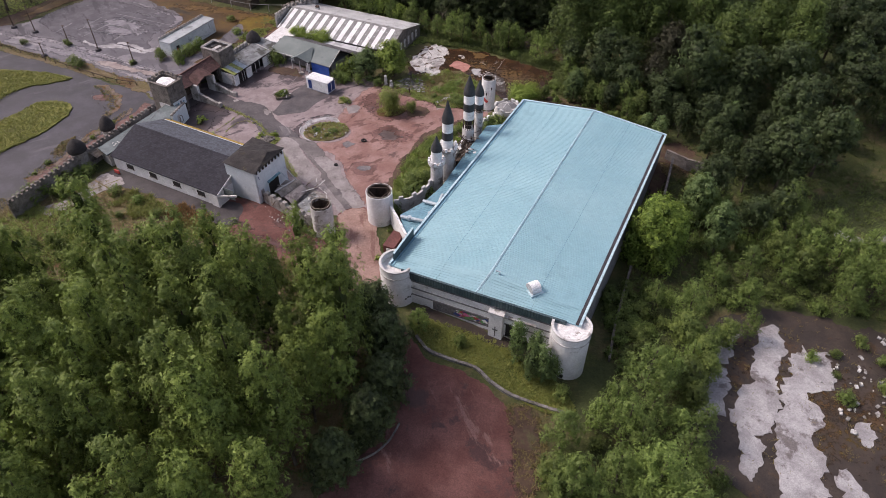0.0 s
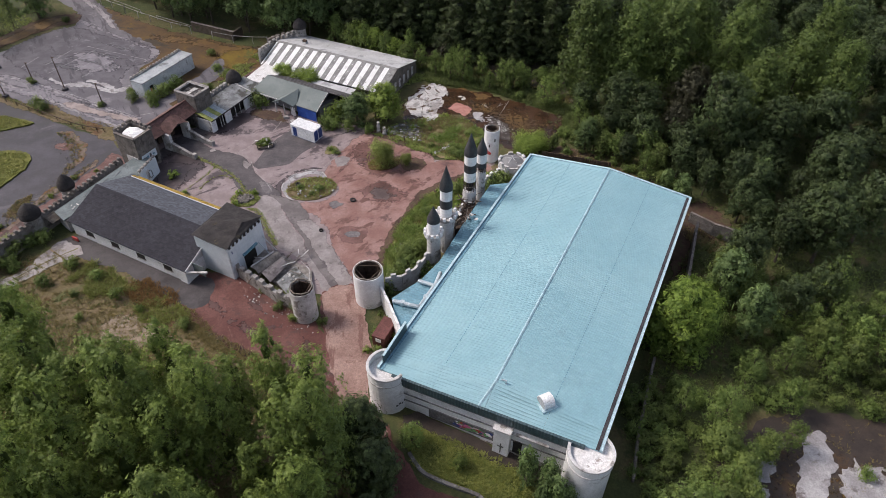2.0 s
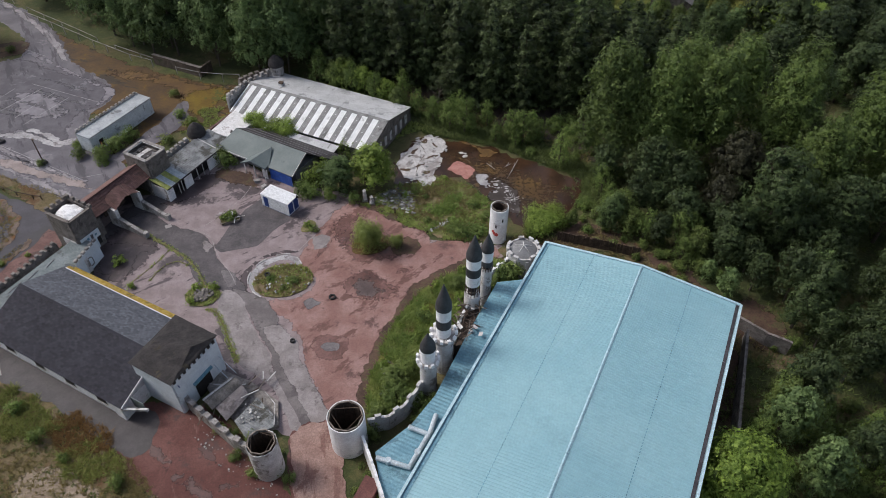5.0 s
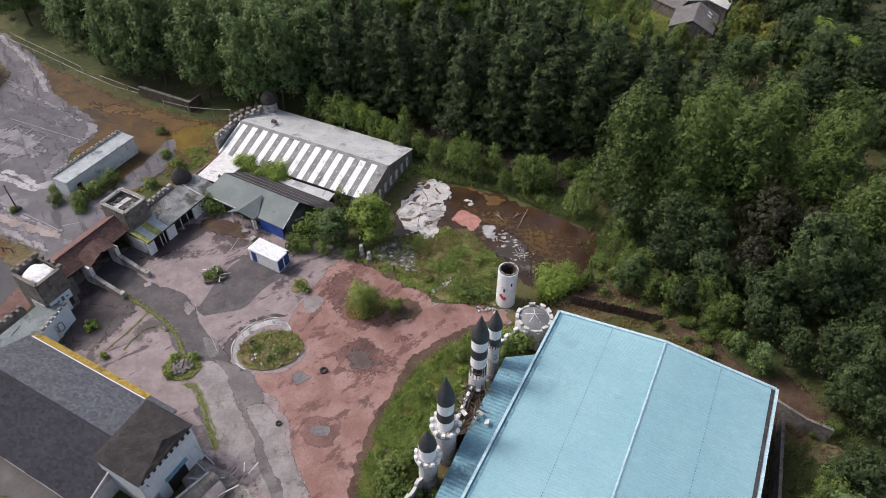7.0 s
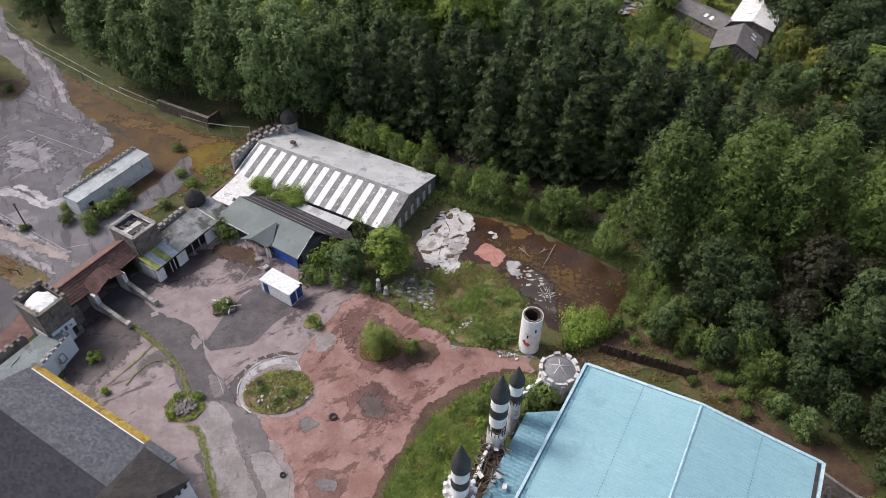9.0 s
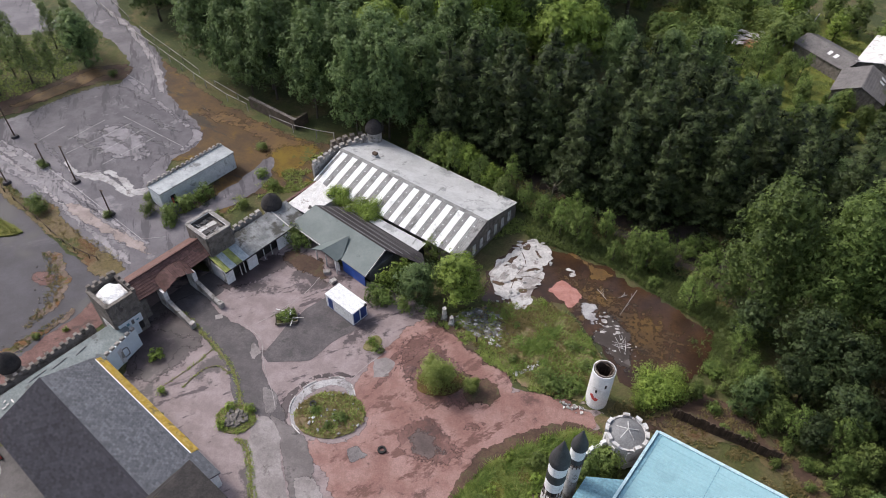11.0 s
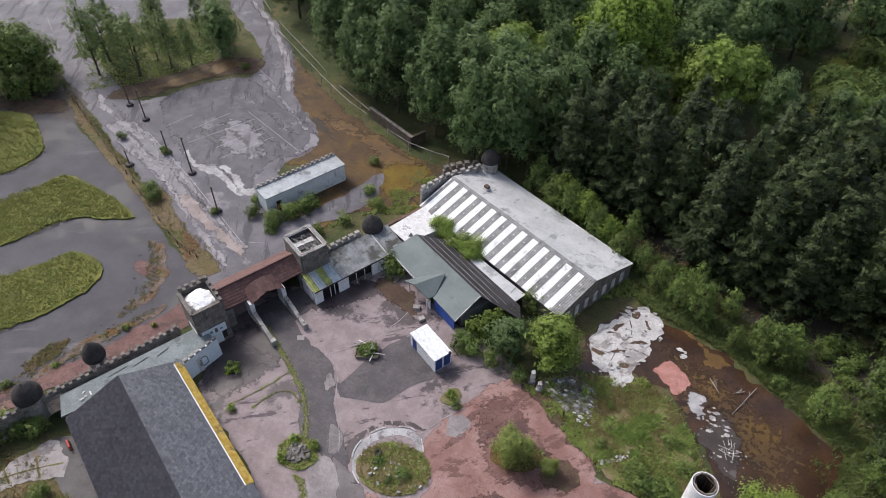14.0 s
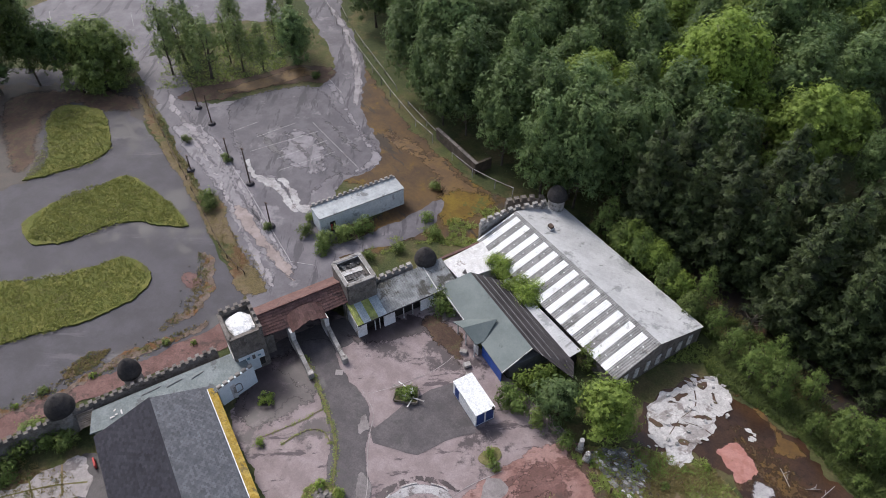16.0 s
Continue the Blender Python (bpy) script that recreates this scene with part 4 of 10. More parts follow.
patch("dead_weeds", [(-48.5, 90.0), (-45.4, 92.2), (-39.9, 89.2), (-39.0, 86.6), (-44.7, 86.2)], 0.035, worn("rust_moss"), "orange dead weeds in the dry lot", "ground", 0.6, fade=1.6)
for p, q, w in (((-37.4, 89.4), (-30.2, 84.2), 0.8), ((-33.4, 85.2), (-22.6, 78.6), 1.1), ((-28.6, 79.4), (-25.4, 75.9), 0.7), ((-26.4, 81.2), (-21.4, 83.0), 0.7), ((-23.0, 77.8), (-16.2, 73.2), 1.3), ((-35.0, 82.4), (-26.8, 77.8), 0.8), ((-19.8, 81.0), (-17.2, 74.0), 0.8), ((-30.0, 88.6), (-25.0, 84.6), 0.7)):
    wet_streak(p, q, w, "red_wet")
patch("plantation_floor", [(-12, 63), (-9, 52), (-14, 42), (-28, 20), (-84, 20), (-86, 66), (-60, 66), (-26, 64.4)], 0.012, M["drylot"], "tan weedy floor below the young poplars", "ground", 0.6)
# car park and kart track to the north-west
patch("car_park", [(-56.4, 126.4), (-60.6, 127.6), (-64.4, 130.2), (-71.5, 134.4), (-84, 142), (-98, 148.4), (-107, 153.5), (-122, 161), (-131, 167), (-127, 172), (-117, 167), (-106, 163), (-98, 173.5), (-91, 181), (-96, 190), (-108, 199), (-118, 207), (-128, 217), (-119, 222), (-108, 208), (-98, 200.5), (-86, 188.4), (-79.2, 177.8), (-69, 170), (-65.8, 163.5), (-68, 157), (-63, 150), (-57, 143), (-52, 137.6)], 0.04, M["carpark"], "worn grey car park with bleached driving lines", "road", 0.5)
patch("far_road", [(-131, 167), (-141, 175), (-150, 196), (-190, 230), (-230, 220), (-200, 170), (-165, 155), (-150, 160)], 0.03, M["carpark"], "grey tarmac lot beyond the trees", "road", 0.4)
patch("parking_bay", [(-102.5, 165.2), (-100.5, 171.3), (-95.1, 178.6), (-89.5, 179.2), (-80.2, 174.3), (-72.7, 171.7), (-66.8, 168.1), (-65.2, 164.5), (-66.3, 160.9), (-69.6, 157.8), (-69.7, 153.3), (-68.4, 149.7), (-70.3, 147.8), (-75.7, 150.5), (-80.2, 151.9), (-81.0, 149.5), (-91.4, 155.0), (-99.0, 160.7)], 0.05, worn("bay"), "dark grey parking bay with scoured pale patches", "road", 0.4, fade=1.6)
patch("scoured_bay", [(-86.6, 161.7), (-85.4, 167.0), (-79.1, 166.4), (-74.0, 163.1), (-70.6, 157.3), (-75.2, 155.2), (-81.3, 156.0)], 0.058, worn("bay_pale", 0.5), "paler scoured surface of the parking bay", "road", 0.5, fade=4.0)
patch("pale_drive", [(-102.4, 155.5), (-93.0, 151.0), (-82.1, 145.1), (-73.4, 140.3), (-65.9, 136.4), (-60.3, 133.0), (-62.0, 132.2), (-68.1, 135.4), (-77.8, 140.8), (-89.2, 147.6), (-98.2, 151.8)], 0.052, worn("carpark_pale"), "bleached wheel track along the old drive", "road", 0.4, fade=0.8)
patch("pale_drive", [(-96.8, 155.3), (-80.8, 147.6), (-69.7, 142.0), (-62.6, 138.3), (-62.4, 137.0), (-70.6, 141.1), (-81.7, 146.7), (-94.4, 153.1)], 0.054, worn("carpark_pale"), "bleached strip beside the parking bays", "road", 0.2, fade=0.7)
patch("pale_drive", [(-118.0, 163.2), (-105.9, 157.4), (-101.4, 156.0), (-95.1, 153.3), (-97.2, 152.3), (-104.1, 154.7), (-112.2, 158.2)], 0.054, worn("carpark_pale"), "bleached run of the old drive", "road", 0.4, fade=0.8)
patch("bleached_lane", [(-107.3, 154.3), (-103.1, 157.3), (-94.2, 155.2), (-83.7, 150.6), (-75.9, 145.6), (-64.7, 140.0), (-59.6, 137.6), (-64.0, 135.5), (-73.4, 139.6), (-80.6, 142.6), (-83.5, 143.8), (-89.9, 146.0), (-96.6, 148.3), (-100.6, 150.3)], 0.046, worn("bay_pale", 0.5), "broad bleached lane of the old drive", "road", 0.4, fade=1.8)
patch("dusty_lane", [(-79.8, 143.0), (-76.3, 143.8), (-70.1, 141.2), (-63.5, 138.4), (-58.4, 135.9), (-61.5, 135.2), (-68.3, 137.6), (-74.2, 139.3)], 0.056, worn("lane_dust", 0.8), "pinkish dust along the old drive", "road", 0.4, fade=1.2)
patch("bay_rim", [(-90.9, 181.0), (-89.3, 182.3), (-78.8, 175.2), (-70.4, 169.4), (-66.5, 167.8), (-65.5, 165.1), (-66.4, 162.4), (-68.6, 160.2), (-68.0, 163.9), (-68.6, 166.6), (-73.9, 169.8), (-81.4, 175.1)], 0.056, worn("bay_pale", 0.5), "pale rim of the parking bay", "road", 0.3, fade=1.0)
for p, q, w in (((-92.5, 161.2), (-77.1, 156.5), 1.0), ((-90.5, 165.3), (-73.9, 158.9), 0.9), ((-87.7, 168.8), (-67.3, 160.1), 0.8), ((-85.9, 171.9), (-68.0, 165.2), 0.8), ((-93.6, 157.6), (-86.9, 154.4), 0.9), ((-72.6, 159.6), (-67.4, 158.6), 0.6)):
    wet_streak(p, q, w, "bay_wet", "dark damp row across the parking bay")
for p, q, w in (((-104.6, 155.6), (-84.4, 147.2), 0.5), ((-90.6, 150.6), (-68.0, 139.8), 0.4), ((-81.6, 146.9), (-63.6, 137.6), 0.35), ((-98.4, 151.0), (-84.0, 144.8), 0.4), ((-112.0, 160.6), (-96.0, 153.8), 0.6)):
    wet_streak(p, q, w, "bay", "dark wheel rut along the old drive")
patch("orange_silt", [(-108.3, 166.1), (-103.3, 168.9), (-100.1, 172.8), (-97.1, 179.2), (-94.2, 183.1), (-95.6, 185.1), (-100.1, 183.0), (-103.6, 176.2), (-106.0, 172.0)], 0.066, worn("silt", 0.8), "orange silt washed over the bay's end", "ground", 0.5, fade=0.9)
patch("orange_silt", [(-61.6, 174.5), (-55.9, 173.1), (-49.7, 170.1), (-44.5, 168.8), (-43.1, 165.9), (-46.0, 162.9), (-46.9, 158.3), (-49.7, 159.5), (-52.8, 163.2), (-56.2, 167.1), (-64.1, 170.3), (-69.9, 171.7), (-72.6, 175.8)], 0.042, worn("silt", 0.8), "orange silt along the mossy bank", "ground", 0.5, fade=2.5)
# next two: pale slab colour stands for sky mirrored in a puddle
patch("pale_sweep", [(-86.4, 154.6), (-81.5, 151.3), (-77.0, 153.2), (-72.9, 151.7), (-69.1, 149.1), (-68.0, 152.3), (-67.4, 151.2), (-68.1, 147.6), (-70.7, 148.0), (-74.7, 150.9), (-77.7, 151.6), (-81.5, 150.2), (-85.9, 152.4)], 0.064, worn("slab_old"), "pale puddle swirl by a lamp post, sky reflection in its colour", "road", 0.3, step=0.6, fade=0.6)
patch("pale_sweep", [(-81.9, 151.4), (-78.6, 151.9), (-74.9, 150.9), (-70.6, 148.9), (-68.4, 150.4), (-67.2, 149.8), (-69.3, 147.2), (-71.5, 147.5), (-75.6, 149.4), (-80.5, 150.0)], 0.062, worn("slab_old"), "pale puddle swirl in the car park, sky reflection in its colour", "road", 0.3, step=0.6, fade=0.5)
patch("pale_sweep", [(-110, 209), (-98, 199.6), (-86, 187.4), (-80.2, 178.6), (-81.4, 178.0), (-88.4, 187.0), (-100, 199.0), (-113, 209)], 0.055, worn("carpark_pale"), "bleached wheel line on the far drive", "road", 0.3, step=1.0, fade=0.8)
patch("kart_track", [(-59, 123.5), (-64.4, 116), (-69.5, 104), (-75, 94), (-84, 88), (-150, 90), (-160, 140), (-135, 158), (-123, 158.5), (-112, 152), (-98, 146.2), (-84.6, 139.8), (-71.2, 132.6), (-66.8, 131.2)], 0.02, M["track"], "smooth dark kart track with bends", "road", 0.3)
patch("grass_island", [(-129.4, 146.6), (-126.8, 148.8), (-121, 149.6), (-113.3, 145.5), (-109.4, 141.7), (-109.7, 137.1), (-112.1, 132.6), (-115, 128.5), (-114.9, 132.5), (-119.7, 137.2), (-126.7, 141.4)], 0.26, M["mown"], "raised grass island between kart bends", "lawn", 0.3, thick=0.28)
patch("grass_island", [(-100.7, 139.0), (-95.4, 139.0), (-87.5, 137.9), (-81.9, 135.6), (-84.3, 133.9), (-89.9, 131.8), (-93.4, 128.0), (-95.0, 122.8), (-99.2, 119.8), (-103.1, 120.5), (-105.1, 122.7), (-104.9, 127.4), (-102.3, 133.8)], 0.26, M["mown"], "raised grass island between kart bends", "lawn", 0.3, thick=0.28)
patch("grass_island", [(-95.9, 112.0), (-91, 116), (-87.3, 121.1), (-85.2, 125.2), (-82.2, 126.0), (-78.7, 125.3), (-77.1, 123.4), (-76.6, 119.8), (-78.9, 114.7), (-82.9, 108.6), (-88.5, 102.2), (-94, 97), (-104, 100), (-103, 107)], 0.26, M["mown"], "raised grass island between kart bends", "lawn", 0.3, thick=0.28)
patch("verge", [(-65.3, 123.6), (-65.5, 121.8), (-66.9, 118.3), (-69.4, 115.6), (-71.1, 110.5), (-72.7, 104.8), (-74.4, 101.2), (-76.0, 98.6), (-74.6, 98.2), (-72.9, 101.7), (-70.9, 104.4), (-69.3, 110.0), (-68.3, 113.3), (-66.7, 116.2), (-64.8, 119.4), (-64.2, 122.2)], 0.07, worn("crumble"), "crumbling edge strip of moss and broken tarmac", "verge", 0.4, step=0.4, fade=0.5)
patch("verge", [(-75.9, 132.0), (-75.4, 133.0), (-72.9, 132.4), (-69.2, 129.7), (-67.6, 126.7), (-67.0, 123.3), (-68.1, 120.4), (-69.4, 117.0), (-70.2, 115.8), (-69.3, 120.3), (-68.9, 123.6), (-69.6, 126.4), (-72.6, 129.8)], 0.065, worn("crumble"), "curved strip of broken tarmac and dry weeds", "verge", 0.4, step=0.4, fade=0.5)
patch("verge", [(-74.2, 106.6), (-74.0, 110.4), (-73.0, 112.2), (-71.6, 112.6), (-71.8, 109.4), (-72.6, 106.8)], 0.06, worn("rust_moss"), "patch of orange-brown dead weeds", "verge", 0.6, step=0.4, fade=0.7)
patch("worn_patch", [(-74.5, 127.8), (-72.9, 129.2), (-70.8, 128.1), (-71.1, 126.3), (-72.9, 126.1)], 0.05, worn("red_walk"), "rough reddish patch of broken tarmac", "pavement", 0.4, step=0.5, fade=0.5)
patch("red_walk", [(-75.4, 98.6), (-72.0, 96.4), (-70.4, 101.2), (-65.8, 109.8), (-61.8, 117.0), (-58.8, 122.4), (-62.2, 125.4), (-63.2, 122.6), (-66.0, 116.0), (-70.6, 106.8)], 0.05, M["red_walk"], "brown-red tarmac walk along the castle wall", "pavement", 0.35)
patch("wet_ground", [(-150, 136), (-146, 146), (-136, 152), (-128, 158), (-120, 160), (-111, 155), (-113, 152), (-121, 152.4), (-128, 149.6), (-131, 147), (-128.2, 141.4), (-120, 136), (-114.6, 129.6), (-118, 125), (-132, 124)], 0.046, M["wet_soil"], "dark wet brown ground beneath the trees", "ground", 1.2)
patch("leaf_mould", [(-140.3, 141.2), (-137.3, 149.8), (-121.7, 157.6), (-115.2, 154.4), (-121.1, 148.8), (-127.9, 149.0), (-128.6, 143.1), (-122.1, 137.2), (-116.5, 131.5), (-119.3, 128.4)], 0.054, worn("earth"), "brown wet leaf mould beside the kart island", "ground", 0.6, fade=2.0)
patch("tree_verge", [(-118.6, 160.6), (-127, 171), (-132, 178), (-129, 188), (-116.5, 197), (-104, 186), (-101.6, 181.4), (-109.5, 168.2)], 0.055, worn("weeds"), "rough green verge below the car park trees", "verge", 0.9)
patch("garden_rough", [(14, 206), (24, 192), (44, 190), (66, 196), (68, 236), (40, 250), (16, 240)], 0.05, worn("lawn"), "rough grass of a far clearing", "grass", 1.0, fade=5.0)
patch("upper_lot", [(-132, 167), (-150, 157), (-176, 170), (-200, 200), (-160, 225), (-128, 206), (-118, 198), (-130, 189), (-134, 178)], 0.035, M["carpark"], "grey parking lot beyond the trees", "road", 0.5)
patch("fence_verge", [(-121.6, 158.2), (-118.9, 158.6), (-101.1, 149.6), (-88.0, 143.4), (-83.5, 143.6), (-79.7, 142.4), (-77.3, 139.9), (-69.9, 136.0), (-62.9, 133.3), (-61.3, 131.4), (-64.8, 129.0), (-71.2, 132.8), (-80.0, 137.1), (-89.8, 141.9), (-104.3, 148.4)], 0.07, worn("drylot"), "weedy verge between car park and kart track", "verge", 0.3, fade=0.6)
patch("dusty_band", [(-58.6, 126.6), (-52.9, 137.6), (-54.6, 138.6), (-57.4, 133.6), (-60.4, 127.4)], 0.06, worn("salmon"), "pink dusty band behind the gatehouse", "road", 0.3, fade=0.7)
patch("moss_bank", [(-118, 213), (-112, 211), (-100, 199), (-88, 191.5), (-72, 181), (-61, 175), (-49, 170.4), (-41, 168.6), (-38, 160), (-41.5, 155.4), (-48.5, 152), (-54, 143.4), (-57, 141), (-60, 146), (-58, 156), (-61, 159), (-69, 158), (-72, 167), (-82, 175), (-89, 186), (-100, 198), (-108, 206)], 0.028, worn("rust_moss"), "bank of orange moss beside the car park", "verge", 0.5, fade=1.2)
patch("moss_carpet", [(-52.3, 165.8), (-44.7, 169.6), (-41.5, 168.0), (-43.2, 161.4), (-46.9, 156.6), (-50.3, 159.9)], 0.045, worn("moss_orange"), "bright orange-green moss carpet", "verge", 0.6, fade=2.5)
patch("toilet_path", [(-53.8, 155), (-51.0, 163), (-48.6, 158), (-50, 152.5), (-55, 145.6), (-58.6, 141), (-60.4, 142)], 0.07, M["carpark"], "grey tarmac path behind the toilet block", "path", 0.4)
patch("far_verge", [(-113.0, 160.4), (-105.9, 163.8), (-101.9, 170.2), (-95.7, 178.6), (-90.6, 181.6), (-93.0, 187.0), (-101.0, 184), (-107.0, 174), (-112, 167)], 0.058, worn("earth"), "red-brown soil at the car park's end", "verge", 0.4, fade=0.8)
for (xa, ya), (xb, yb) in (((-94.8, 158.5), (-92.9, 163.5)), ((-89.7, 159.7), (-86.6, 167.0)), ((-87.6, 155.7), (-81.1, 167.2)), ((-81.9, 156.7), (-77.9, 165.8)), ((-79.3, 154.3), (-74.4, 163.8)), ((-83.9, 168.9), (-67.8, 162.2)),
                           ((-96.8, 155.3), (-80.8, 147.8)), ((-80.8, 147.8), (-69.7, 142.0)), ((-69.7, 142.0), (-62.6, 138.3)), ((-62.6, 138.3), (-59.0, 139.6)), ((-91.5, 183.1), (-85.2, 179.8)),
                           ((-158.0, 167.8), (-152.8, 164.5)), ((-156.2, 170.0), (-151.7, 167.3)), ((-150.0, 180.8), (-144.8, 177.2)), ((-168.3, 171.6), (-162.9, 168.1)), ((-146.6, 183.4), (-141.4, 180.0))):
    line = beam(B(), (xa, ya, terrain(xa, ya) + 0.068), (xb, yb, terrain(xb, yb) + 0.068), 0.09, 0.008)
    tagged(link_mesh("parking_line", line, M["paint_line"]), "faded white parking line", "road marking", "parking lines", "structure")

# brown ground strip; the darker soil colour also carries the conifers' shadow
patch("needle_litter", [(-27, 171.5), (-14, 164.4), (-4, 159.6), (6, 156.0), (18, 150), (28.5, 142.8), (33, 150), (22, 162), (4, 170), (-20, 178)], 0.03, worn("wet_soil"), "brown needle litter, darkened for the conifers' shade", "ground", 0.8, fade=1.5)
# flooded floor and slabs to the north-east
patch("flooded_floor", [(-3.4, 150.9), (2.0, 149.6), (10.4, 147), (19.0, 141.6), (25.4, 137.6), (22.3, 131.2), (17.5, 127), (12.6, 127.2), (7.0, 135.8), (1.0, 139.7), (-6.6, 137.1), (-7.6, 143)], 0.03, M["mud"], "flooded brown floor of a cleared building", "ground", 0.6)
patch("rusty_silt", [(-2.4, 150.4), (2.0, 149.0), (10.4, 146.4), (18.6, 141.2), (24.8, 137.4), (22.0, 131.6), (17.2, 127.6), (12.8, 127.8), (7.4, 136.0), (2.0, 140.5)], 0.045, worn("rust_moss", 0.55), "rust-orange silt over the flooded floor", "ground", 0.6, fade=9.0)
patch("mossy_edge", [(-1.4, 151.8), (2.9, 150.4), (7.1, 148.5), (11.0, 146.7), (13.4, 145.4), (11.3, 145.2), (7.8, 144.2), (6.5, 145.2), (7.4, 146.6), (3.2, 148.9), (-0.3, 150.6)], 0.05, worn("silt", 0.8), "orange moss along the flooded floor", "verge", 0.5, step=0.5, fade=0.9)
patch("wet_floor", [(6.0, 140.0), (8.5, 140.2), (11.6, 138.0), (14.1, 134.1), (14.1, 129.4), (11.7, 128.3), (9.2, 131.9), (6.7, 130.7), (6.3, 133.0), (9.0, 136.9)], 0.05, worn("floor_wet"), "dark wet concrete showing through the mud", "ground", 0.5, step=0.6, fade=1.4)
patch("floor_slab", [(-7.4, 142.5), (-7.0, 145.2), (-5.6, 147.0), (-4.1, 149.1), (-2.1, 152.1), (-1.0, 150.7), (1.0, 150.5), (1.2, 147.9), (0.1, 145.9), (0.8, 144.0), (-0.5, 141.9), (-0.9, 139.0), (-1.4, 136.8), (-3.1, 136.7), (-3.7, 138.4), (-5.1, 138.5), (-6.5, 139.5)], 0.10, M["slab"], "broken pale floor slab with torn edges", "floor slab", 0.35, curved=False, thick=0.1, step=0.3)
for ring in ([(-5.9, 144.6), (-4.6, 145.6), (-3.9, 147.4), (-4.8, 146.8)], [(-1.6, 149.4), (-0.6, 148.6), (0.2, 147.4), (-0.9, 147.6)], [(-2.6, 144.2), (-1.4, 144.6), (0.2, 145.2), (-1.2, 145.6)], [(-4.4, 141.6), (-3.0, 142.2), (-2.4, 143.2), (-3.8, 142.6)], [(-6.9, 141.0), (-5.6, 140.6), (-5.0, 141.4), (-6.2, 141.8)], [(-2.8, 139.6), (-1.8, 139.8), (-1.6, 140.8), (-2.6, 140.4)], [(-3.6, 150.0), (-2.6, 150.4), (-2.4, 149.4), (-3.2, 148.8)]):
    patch("torn_gap", ring, 0.107, worn("earth"), "dark torn gap in the floor slab", "hole", 0.25, step=0.25, fade=0.25)
patch("floor_slab", [(1.1, 141.6), (3.3, 143.9), (5.3, 142.6), (6.9, 141.2), (5.0, 137.9), (3.6, 138.9)], 0.08, worn("pink"), "pink-red tiled floor slab", "floor slab", 0.25, curved=False, step=0.3, fade=0.45)
patch("floor_slab", [(5.8, 139.1), (7.1, 140.9), (8.6, 139.8), (9.0, 137.1), (8.3, 135.8), (6.8, 136.8)], 0.07, worn("slab_old"), "small broken grey floor slab", "floor slab", 0.5, step=0.4, fade=1.1)
def shards(name, ring, n, size, mat, label, seed, lift):
    """Torn flat sheets lying about, some lifted at one side."""
    rg = random.Random(seed)
    vs, fs = [], []
    for x, y in scatter(rg, ring, n):
        k0, m, a0 = len(vs), rg.randint(4, 6), rg.uniform(0, 6.28)
        r, tx, ty = rg.uniform(*size), rg.uniform(-0.12, 0.12), rg.uniform(-0.12, 0.12)
        for i in range(m):
            a, q = a0 + i * 6.283 / m, r * rg.uniform(0.5, 1.1)
            dx, dy = q * math.cos(a) * 1.4, q * math.sin(a) * 0.8
            vs.append((x + dx, y + dy, terrain(x, y) + lift + abs(tx) * r + tx * dx + abs(ty) * r + ty * dy))
        lo = len(vs)
        vs += [(v[0], v[1], v[2] - 0.04) for v in vs[k0:lo]]
        fs.append(tuple(range(k0, lo)))
        fs += [(k0 + i, lo + i, lo + (i + 1) % m, k0 + (i + 1) % m) for i in range(m)]
    return tagged(raw(name, vs, fs, M[mat]), label, "rubble", "", "stuff")


for c in ([(-3.6, 148.6), (-2.6, 146.0), (-3.6, 143.2), (-4.0, 140.4)], [(-6.6, 142.0), (-4.6, 143.2), (-1.8, 144.6), (0.8, 146.2)], [(-3.4, 143.0), (-1.0, 143.4), (0.6, 143.0)]):
    run = smooth_ring(c, 0.5, closed=False)
    ob = raw("slab_crack", [(x + e * (0.05 + 0.06 * abs(noise.noise((x, y, 2.0)))), y + e * 0.05, 0.104) for x, y in run for e in (-1, 1)], [(2 * i, 2 * i + 1, 2 * i + 3, 2 * i + 2) for i in range(len(run) - 1)], M["earth"])
    tagged(ob, "dark open crack across the pale slab", "crack", "", "structure")
shards("torn_sheets", [(-3.9, 148.9), (-1.9, 152.2), (1.1, 149.5), (1.1, 142.6), (-1.9, 139.2), (-3.3, 135.9), (-5.5, 137.1), (-7.4, 142.3), (-7.4, 143.9)], 44, (0.15, 0.55), "slab", "torn pale flooring sheets on the slab", 81, 0.11)
shards("torn_sheets", [(-6.0, 146.8), (-3.2, 152.0), (-0.4, 153.0), (-4.0, 148.6)], 16, (0.2, 0.5), "slab_old", "torn grey flooring sheets at the slab's edge", 82, 0.08)
shards("torn_sheets", [(8.4, 136.6), (10.2, 139.6), (13.4, 133.4), (11.6, 131.6)], 22, (0.12, 0.4), "slab", "white torn scraps on the mud", 83, 0.06)
shards("torn_sheets", [(3.6, 147.2), (5.4, 145.2), (5.0, 144.4), (3.2, 146.4)], 9, (0.15, 0.4), "slab", "white torn scraps by the pink slab", 84, 0.06)
GREENLOT = [(-11.8, 133.6), (-6.5, 137.0), (-2, 137.8), (0.6, 139.4), (6.6, 136.0), (10.5, 128.6), (10.2, 123.0), (-0.6, 123.6), (-5.4, 128.4), (-9.6, 129.4)]
patch("weed_lot", GREENLOT, 0.05, worn("weeds"), "patch of rough grass and weeds", "grass", 0.5, fade=0.8)
